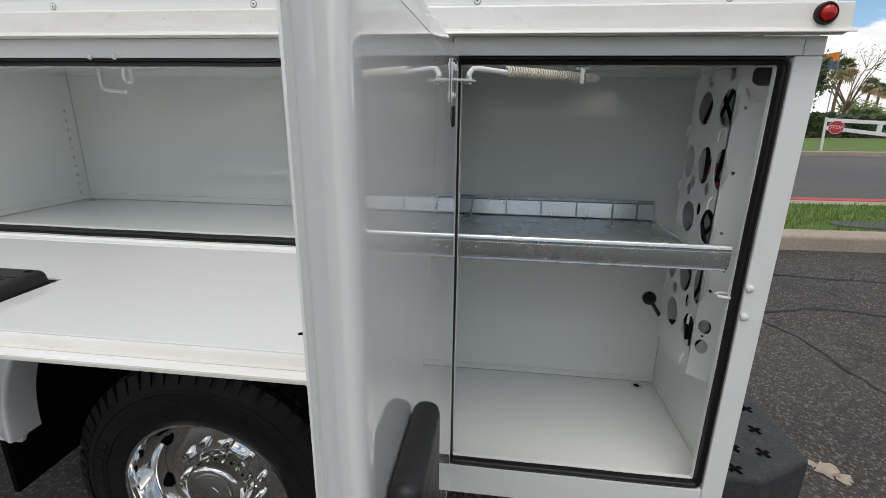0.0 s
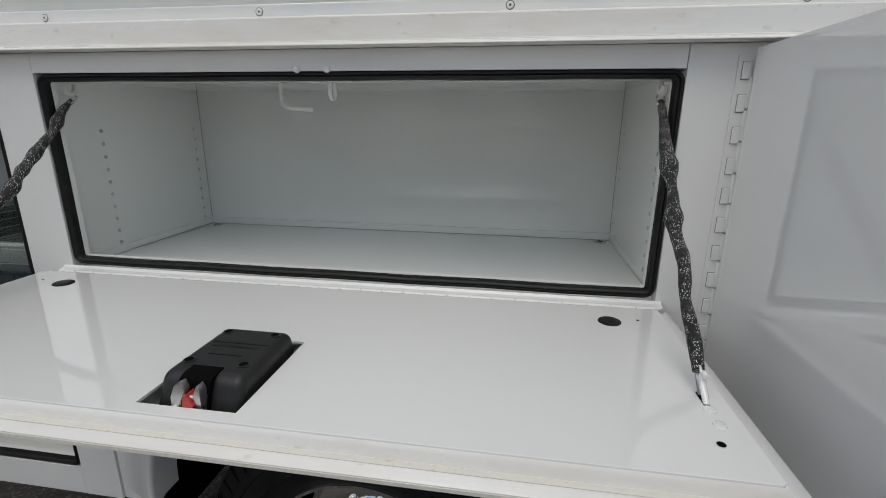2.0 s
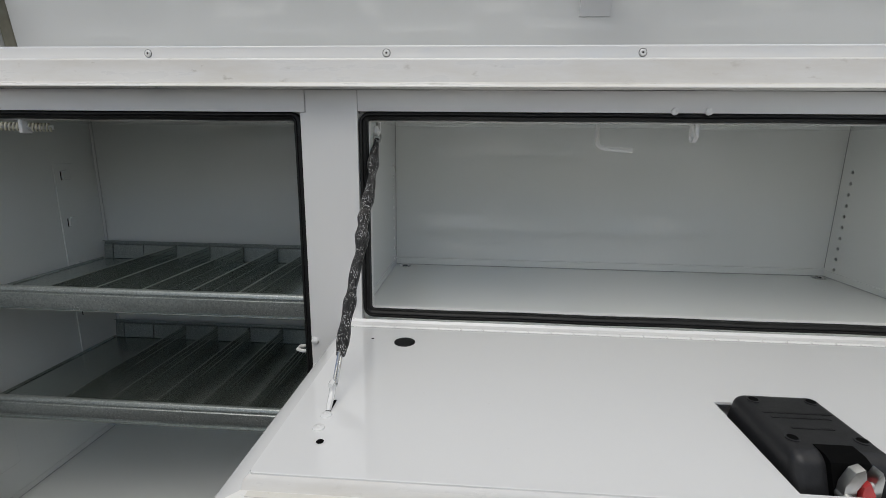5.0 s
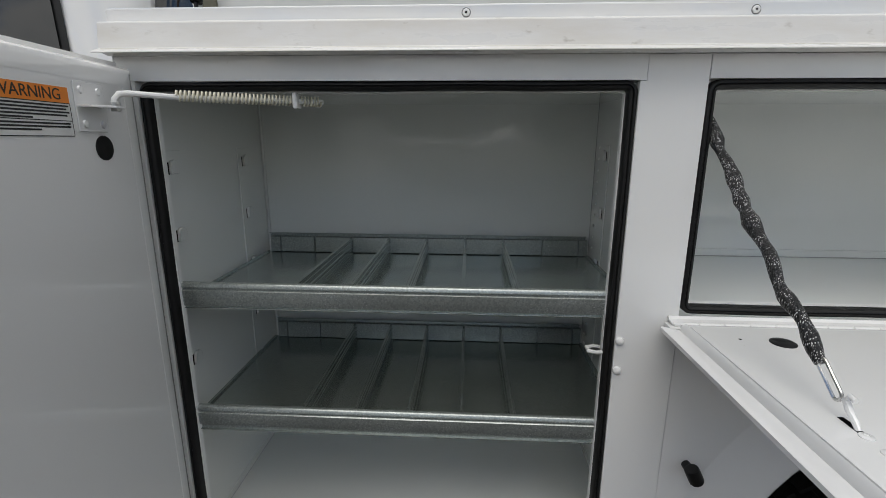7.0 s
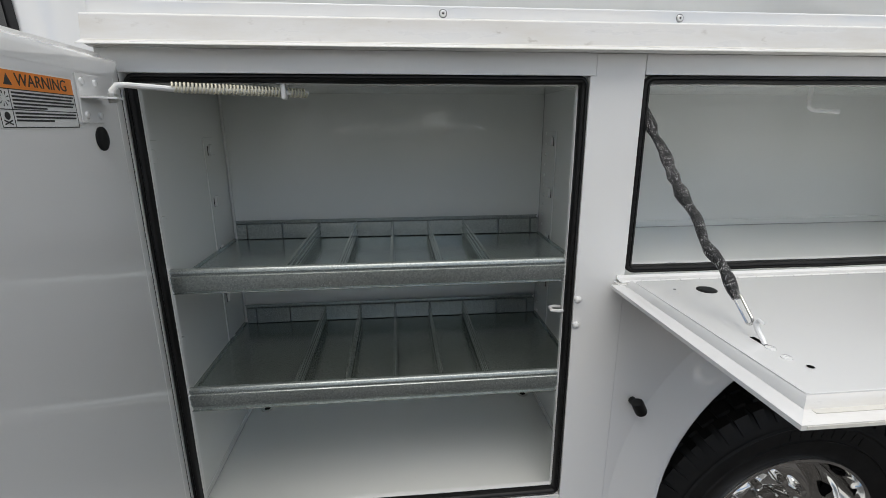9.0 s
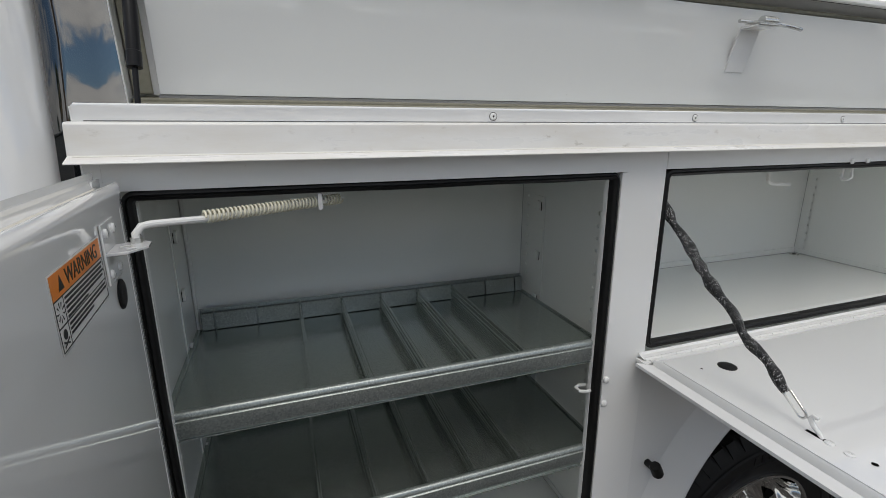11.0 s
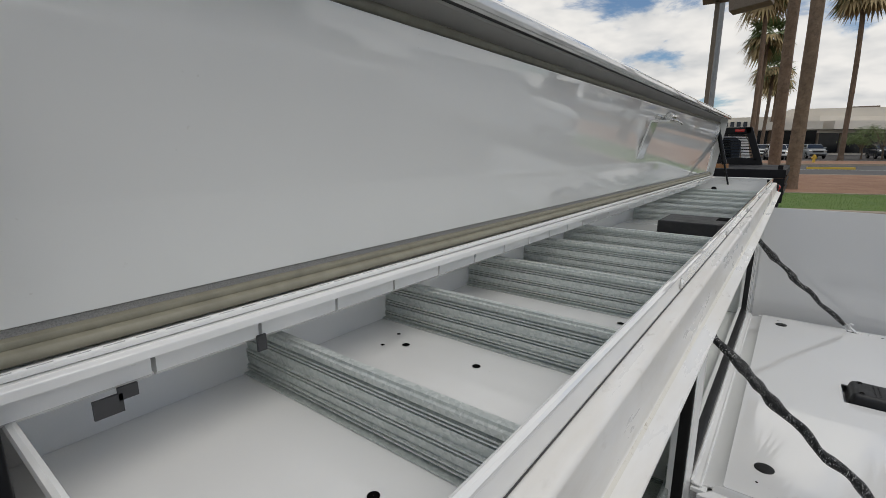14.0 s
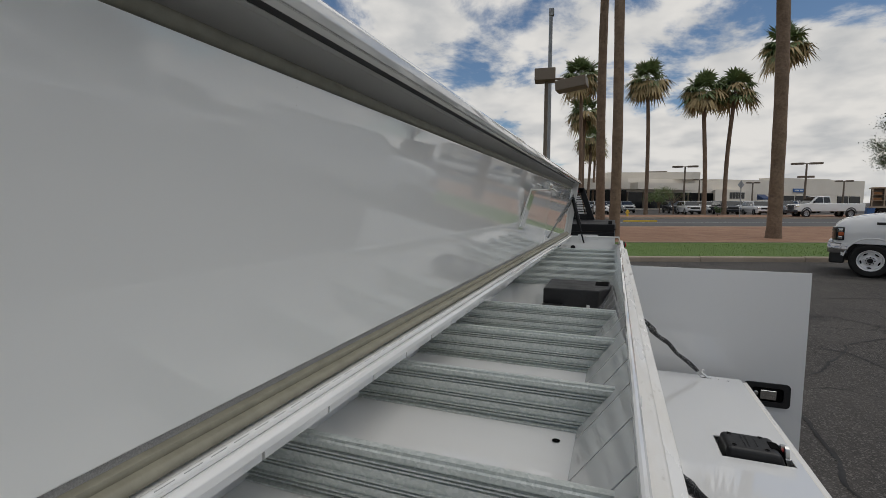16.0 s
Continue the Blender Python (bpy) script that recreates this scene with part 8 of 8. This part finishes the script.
def pickup(name, label, paint_mat, length=5.8, group=""):
    """A full-size pickup facing -x at the origin; returns its Empty."""
    t = thing(name, (0, 0, 0), label, "pickup truck", group)
    L = length / 2
    part("body", round_body(Solid().prism([(-L, 0.55), (-L, 1.08), (-L + 0.12, 1.18), (-L + 1.3, 1.27), (-L + 3.3, 1.27), (-L + 3.35, 1.25), (L, 1.25), (L, 0.60)], "y", -0.99, 0.99), 0.05), paint_mat, t)
    c0, c1 = -L + 1.25, -L + 3.3
    part("cabin", round_body(Solid().faces([(c0, -0.93, 1.24), (c1, -0.93, 1.24), (c1, 0.93, 1.24), (c0, 0.93, 1.24), (c0 + 0.75, -0.76, 1.86), (c1 - 0.12, -0.76, 1.86), (c1 - 0.12, 0.76, 1.86), (c0 + 0.75, 0.76, 1.86)], [(3, 2, 1, 0), (4, 5, 6, 7), (0, 1, 5, 4), (1, 2, 6, 5), (2, 3, 7, 6), (3, 0, 4, 7)]), 0.05), paint_mat, t)
    part("windscreen", Solid().faces([(c0 + 0.05, -0.83, 1.29), (c0 + 0.05, 0.83, 1.29), (c0 + 0.66, 0.70, 1.80), (c0 + 0.66, -0.70, 1.80)], [(0, 1, 2, 3)]).move(at(-0.03, 0, 0.02)), GLASS, t)
    for s_ in (-1, 1):
        part("side_glass", Solid().faces([(c0 + 0.35, s_ * 0.935, 1.31), (c0 + 1.25, s_ * 0.935, 1.31), (c0 + 1.25, s_ * 0.80, 1.79), (c0 + 0.80, s_ * 0.80, 1.79)], [(0, 1, 2, 3)]), GLASS, t)
        part("side_glass", Solid().faces([(c0 + 1.33, s_ * 0.935, 1.31), (c1 - 0.12, s_ * 0.935, 1.31), (c1 - 0.20, s_ * 0.80, 1.79), (c0 + 1.33, s_ * 0.80, 1.79)], [(0, 1, 2, 3)]), GLASS, t)
        hl = part("headlight", Solid().box(-L - 0.03, -L + 0.30, s_ * 0.80 - 0.20, s_ * 0.80 + 0.205, 0.92, 1.13).bevel(0.04, 3), CHROME, t)
        part("turn_lamp", Solid().box(-L + 0.05, -L + 0.32, s_ * 1.0 - 0.012, s_ * 1.0 + 0.012, 0.93, 1.0).bevel(0.008), AMBER, hl)
        for x in (-L + 1.02, L - 1.25):
            w = part("wheel", Solid().lathe([(0.23, -0.12), (0.36, -0.13), (0.40, -0.09), (0.40, 0.09), (0.36, 0.13), (0.23, 0.12)], (x, s_ * 0.87, 0.40), "y", 32), TYRE, t)
            rm = part("rim", Solid().lathe([(0.0001, s_ * 0.075), (0.07, s_ * 0.09), (0.075, s_ * 0.06), (0.17, s_ * 0.07), (0.215, s_ * 0.105), (0.24, s_ * 0.12)], (x, s_ * 0.87, 0.40), "y", 28), CAR_SILVER, w)
            for k_ in range(8):
                a = radians(45 * k_)
                part("rim_hole", Solid().lathe([(0.0001, s_ * 0.084), (0.026, s_ * 0.084)], (x + 0.145 * math.cos(a), s_ * 0.87, 0.40 + 0.145 * math.sin(a)), "y", 10), VOID, rm)
            part("wheel_arch", Solid().lathe([(0.40, s_ * 0.120), (0.50, s_ * 0.124)], (x, s_ * 0.87, 0.42), "y", 24, 0, 180), PLASTIC, t)
        part("door_mirror", Solid().box(c0 + 0.28, c0 + 0.42, s_ * 1.12 - 0.10, s_ * 1.12 + 0.10, 1.26, 1.50).bevel(0.03), PLASTIC, t)
    part("grille", Solid().box(-L - 0.035, -L + 0.05, -0.58, 0.58, 0.70, 1.12).bevel(0.02), CAR_DARK, t)
    part("front_bumper", Solid().box(-L - 0.12, -L + 0.22, -1.0, 1.0, 0.46, 0.72).bevel(0.06, 3), CAR_DARK, t)
    return t


van = work_van()
van.matrix_basis = at(12.30, -5.93, gz(12.3)) @ Matrix.Rotation(radians(-112.6), 4, "Z")
pk = pickup("pickup_truck", "white extended-cab pickup truck parked beside the road", CAR_WHITE, 6.3)
pk.matrix_basis = at(57.4, -20.45, gz(57.4)) @ Matrix.Rotation(radians(-80), 4, "Z") @ Matrix.Diagonal((1, 1, 1.2, 1))
car_a = suv("parked_car", "white sport utility car facing the road", CAR_WHITE)
car_b = suv("parked_car", "dark sport utility car facing the road", CAR_DARK)
car_c = suv("parked_car", "silver sport utility car facing the road", CAR_SILVER)
spots = [(-7.5, 70, "a"), (-10.9, 71, "b"), (-13.7, 69, "a"), (-15.9, 72, "c"), (-9.25, 80, "a"), (-8.6, 88, "c"), (-5.9, 78, "b"), (-11.75, 80, "a"), (-12.7, 88, "a"), (-10.2, 92, "c"), (-11.5, 98, "a"), (-12.9, 100, "a"), (-10.3, 101, "b"), (-14.9, 82, "a"), (-15.6, 90, "b"), (-17.2, 84, "a"), (-18.6, 88, "c"), (3.0, 80, "a"), (0.9, 82, "c"), (-1.0, 76, "c"), (1.8, 66, "a")]
used = {}
for az, d, kind_ in spots:
    src = {"a": car_a, "b": car_b, "c": car_c}[kind_]
    x, y = polar(-2.04, 0.02, az, d)
    m = at(x, y, gz(x)) @ Matrix.Rotation(radians(8 + (7 * az) % 6), 4, "Z")
    if kind_ in used:
        copy_thing(src, m)
    else:
        src.matrix_basis = m
        used[kind_] = 1
for i in range(9):
    copy_thing(pk, at(-9.5 + 2.6 * i, 141, -0.05) @ Matrix.Rotation(radians(90 + (3 * i) % 4), 4, "Z"))

# a row of parked trucks across the lot, mirrored in the paint
for i, x in enumerate((-13.2, -9.9, -5.4, -2.2, 1.0, 4.6, 8.0)):
    copy_thing(pk, at(x, -13.0 - 0.3 * (i % 3), gz(x)) @ Matrix.Rotation(radians(-90 + 2 * (i % 3)), 4, "Z"))

# ---- open-sided delivery truck and a blue bin beside the road ----
dx, dy = polar(-2.04, 0.02, -24.2, 73)
dt = thing("delivery_truck", (0, 0, 0), "tan open-sided delivery truck with loaded shelves", "truck")
part("bed", Solid().box(-2.6, 2.6, -1.1, 1.1, 0.95, 1.15).bevel(0.02), TAN_STEEL, dt)
part("roof", Solid().box(-2.65, 2.65, -1.15, 1.15, 3.15, 3.30).bevel(0.04), TAN_STEEL, dt)
part("back_panel", Solid().box(-2.58, 2.58, 0.0, 0.06, 1.15, 3.15), BROWN_STEEL, dt)
for i in range(6):
    part("post", Solid().box(-2.6 + 1.02 * i, -2.5 + 1.02 * i, -1.1, -1.0, 1.15, 3.15), TAN_STEEL, dt)
for z in (1.75, 2.4):
    part("shelf", Solid().box(-2.55, 2.55, -1.0, -0.01, z, z + 0.06), TAN_STEEL, dt)
    for i in range(5):
        part("crate", Solid().box(-2.40 + 1.02 * i, -1.72 + 1.02 * i - 0.1 * (i % 2), -0.85, -0.2, z + 0.06, z + 0.36 + 0.08 * (i % 3)).bevel(0.02), (WOOD, LABEL_WHITE, BROWN_STEEL)[i % 3], dt)
for x in (-1.6, 1.7):
    for y in (-0.95, 0.95):
        part("wheel", Solid().lathe([(0.22, -0.11), (0.36, -0.12), (0.42, -0.08), (0.42, 0.08), (0.36, 0.12), (0.22, 0.11)], (x, y, 0.42), "y", 20), TYRE, dt)
part("frame_rail", Solid().box(-2.5, 3.4, -0.45, 0.45, 0.70, 0.95), FLAT_BLACK, dt)
dt.matrix_basis = at(dx, dy, gz(dx)) @ Matrix.Rotation(radians(-105), 4, "Z")
nx_, ny_ = polar(-2.04, 0.02, -22.2, 67)
tub = thing("rubbish_bin", (nx_, ny_, gz(nx_)), "blue plastic wheeled bin beside the truck", "bin")
part("bin_body", Solid().prism([(-0.26, 0.0), (0.26, 0.0), (0.34, 0.95), (-0.34, 0.95)], "x", -0.33, 0.33).bevel(0.04).move(at(nx_, ny_, gz(nx_))), BLUE_SIGN, tub)
part("bin_lid", Solid().box(-0.37, 0.37, -0.38, 0.38, 0.95, 1.03).bevel(0.03).move(at(nx_, ny_, gz(nx_))), BLUE_SIGN, tub)

# ---- black flatbed truck parked behind ----
fb = thing("flatbed_truck", (7.3, 1.2, gz(7.3)), "black flatbed truck with a louvred headache rack", "truck")
X0, Y0, Y1 = 5.80, 0.03, 2.42
part("deck", Solid().box(X0, X0 + 2.75, Y0, Y1, 1.38, 1.50).bevel(0.012), FLAT_BLACK, fb)
tail = part("tail_skirt", Solid().box(X0 + 0.002, X0 + 0.05, Y0 + 0.002, Y1 - 0.002, 1.04, 1.378).bevel(0.008), FLAT_BLACK, fb)
for y, z, r in ((Y0 + 0.10, 1.20, 0.052), (Y0 + 0.28, 1.10, 0.045), (Y1 - 0.10, 1.20, 0.052)):
    part("tail_lamp", Solid().lathe([(r, 0.0), (r * 0.9, -0.016), (0.0001, -0.022)], (X0, y, z), "x", 20), RED_LENS, tail, "round red tail lamp")
part("number_plate", Solid().box(X0 - 0.006, X0, Y0 + 0.25, Y0 + 0.56, 1.19, 1.33).bevel(0.002), LABEL_WHITE, tail)
part("plate_bar", Solid().box(X0 - 0.0075, X0 - 0.006, Y0 + 0.29, Y0 + 0.52, 1.235, 1.285), GREY_STEEL, tail)
part("deck_stake", Solid().box(X0 + 0.01, X0 + 0.06, Y0 + 0.04, Y0 + 0.10, 1.50, 1.56).bevel(0.006), FLAT_BLACK, fb)
for i in range(3):
    part("deck_rail", Solid().box(X0 + 0.01, X0 + 2.7, Y0 - 0.012 + 0.004 * i, Y0 + 0.012, 1.41 - 0.13 * i, 1.43 - 0.13 * i), FLAT_BLACK, fb)
part("timber", Solid().box(X0 + 0.2, X0 + 0.34, 0.75, 2.2, 1.502, 1.56).bevel(0.004), WOOD, fb, "varnished timber plank")
rack_x = X0 + 2.62
rack = part("headache_rack", Solid().box(rack_x, rack_x + 0.10, 0.55, 2.42, 1.50, 1.62).bevel(0.01), FLAT_BLACK, fb)
part("rack_top", Solid().box(rack_x, rack_x + 0.10, 0.68, 2.42, 2.06, 2.19).bevel(0.02), FLAT_BLACK, rack)
part("rack_post", Solid().faces([(rack_x, 0.44, 1.50), (rack_x, 0.56, 1.50), (rack_x, 0.80, 2.19), (rack_x, 0.68, 2.19), (rack_x + 0.10, 0.44, 1.50), (rack_x + 0.10, 0.56, 1.50), (rack_x + 0.10, 0.80, 2.19), (rack_x + 0.10, 0.68, 2.19)], [(0, 1, 2, 3), (4, 7, 6, 5), (0, 4, 5, 1), (1, 5, 6, 2), (2, 6, 7, 3), (3, 7, 4, 0)]).bevel(0.01), FLAT_BLACK, rack)
part("rack_post", Solid().box(rack_x, rack_x + 0.10, 2.34, 2.42, 1.5, 2.19).bevel(0.01), FLAT_BLACK, rack)
for i in range(8):
    z = 1.665 + 0.052 * i
    part("rack_louvre", Solid().box(rack_x + 0.02, rack_x + 0.06, 0.58 + 0.018 * i, 2.36, z, z + 0.016).bevel(0.003), FLAT_BLACK, rack)
part("marker", Solid().box(rack_x - 0.012, rack_x, 0.80, 0.95, 2.10, 2.15).bevel(0.008), RED_LENS, rack)
part("marker", Solid().box(rack_x - 0.012, rack_x, 1.75, 1.95, 2.10, 2.15).bevel(0.008), LABEL_WHITE, rack)
kcab = part("cab", Solid().prism([(rack_x + 0.20, 0.9), (rack_x + 0.20, 1.55), (rack_x + 0.36, 2.03), (rack_x + 1.7, 2.05), (rack_x + 2.3, 1.55), (rack_x + 3.3, 1.45), (rack_x + 3.4, 0.7), (rack_x + 0.2, 0.7)], "y", 0.84, 2.20).bevel(0.05, 3), CAR_DARK, fb)
part("rear_window", Solid().faces([(rack_x + 0.185, 0.98, 1.58), (rack_x + 0.185, 1.92, 1.58), (rack_x + 0.315, 1.86, 1.96), (rack_x + 0.315, 1.04, 1.96)], [(0, 1, 2, 3)]), GLASS, kcab)
part("pillar_trim", Solid().faces([(rack_x + 0.17, 0.66, 1.56), (rack_x + 0.17, 0.80, 1.56), (rack_x + 0.30, 0.86, 1.94), (rack_x + 0.31, 0.96, 2.01), (rack_x + 0.31, 0.80, 2.02), (rack_x + 0.30, 0.74, 1.94)], [(0, 1, 2, 5), (5, 2, 3, 4)]), CAR_WHITE, kcab)
for y in (0.30, 2.10):
    part("wheel", Solid().lathe([(0.24, -0.13), (0.37, -0.14), (0.41, -0.10), (0.41, 0.10), (0.37, 0.14), (0.24, 0.13)], (X0 + 1.1, y, gz(6.9) + 0.41), "y", 28), TYRE, fb)
    part("wheel", Solid().lathe([(0.24, -0.13), (0.37, -0.14), (0.41, -0.10), (0.41, 0.10), (0.37, 0.14), (0.24, 0.13)], (rack_x + 2.4, y, gz(10.8) + 0.41), "y", 28), TYRE, fb)
part("frame_rail", Solid().box(X0 + 0.1, rack_x + 3.2, 0.75, 0.85, 0.80, 1.02).box(X0 + 0.1, rack_x + 3.2, 1.60, 1.70, 0.80, 1.02), FLAT_BLACK, fb)

hyd = thing("fire_hydrant", (53.0, -1.2, gz(53.0) + 0.13), "yellow fire hydrant beside the road", "hydrant")
part("barrel", Solid().lathe([(0.16, 0.0), (0.16, 0.05), (0.11, 0.06), (0.11, 0.50), (0.15, 0.52), (0.15, 0.56), (0.10, 0.66), (0.03, 0.72), (0.0001, 0.73)], (53.0, -1.2, gz(53.0) + 0.13), "z", 16), YELLOW_KERB, hyd)
for e in (-1, 1):
    part("outlet", Solid().tube([(53.0, -1.2 + e * 0.09, gz(53.0) + 0.53), (53.0, -1.2 + e * 0.22, gz(53.0) + 0.53)], 0.065, 10), YELLOW_KERB, hyd)
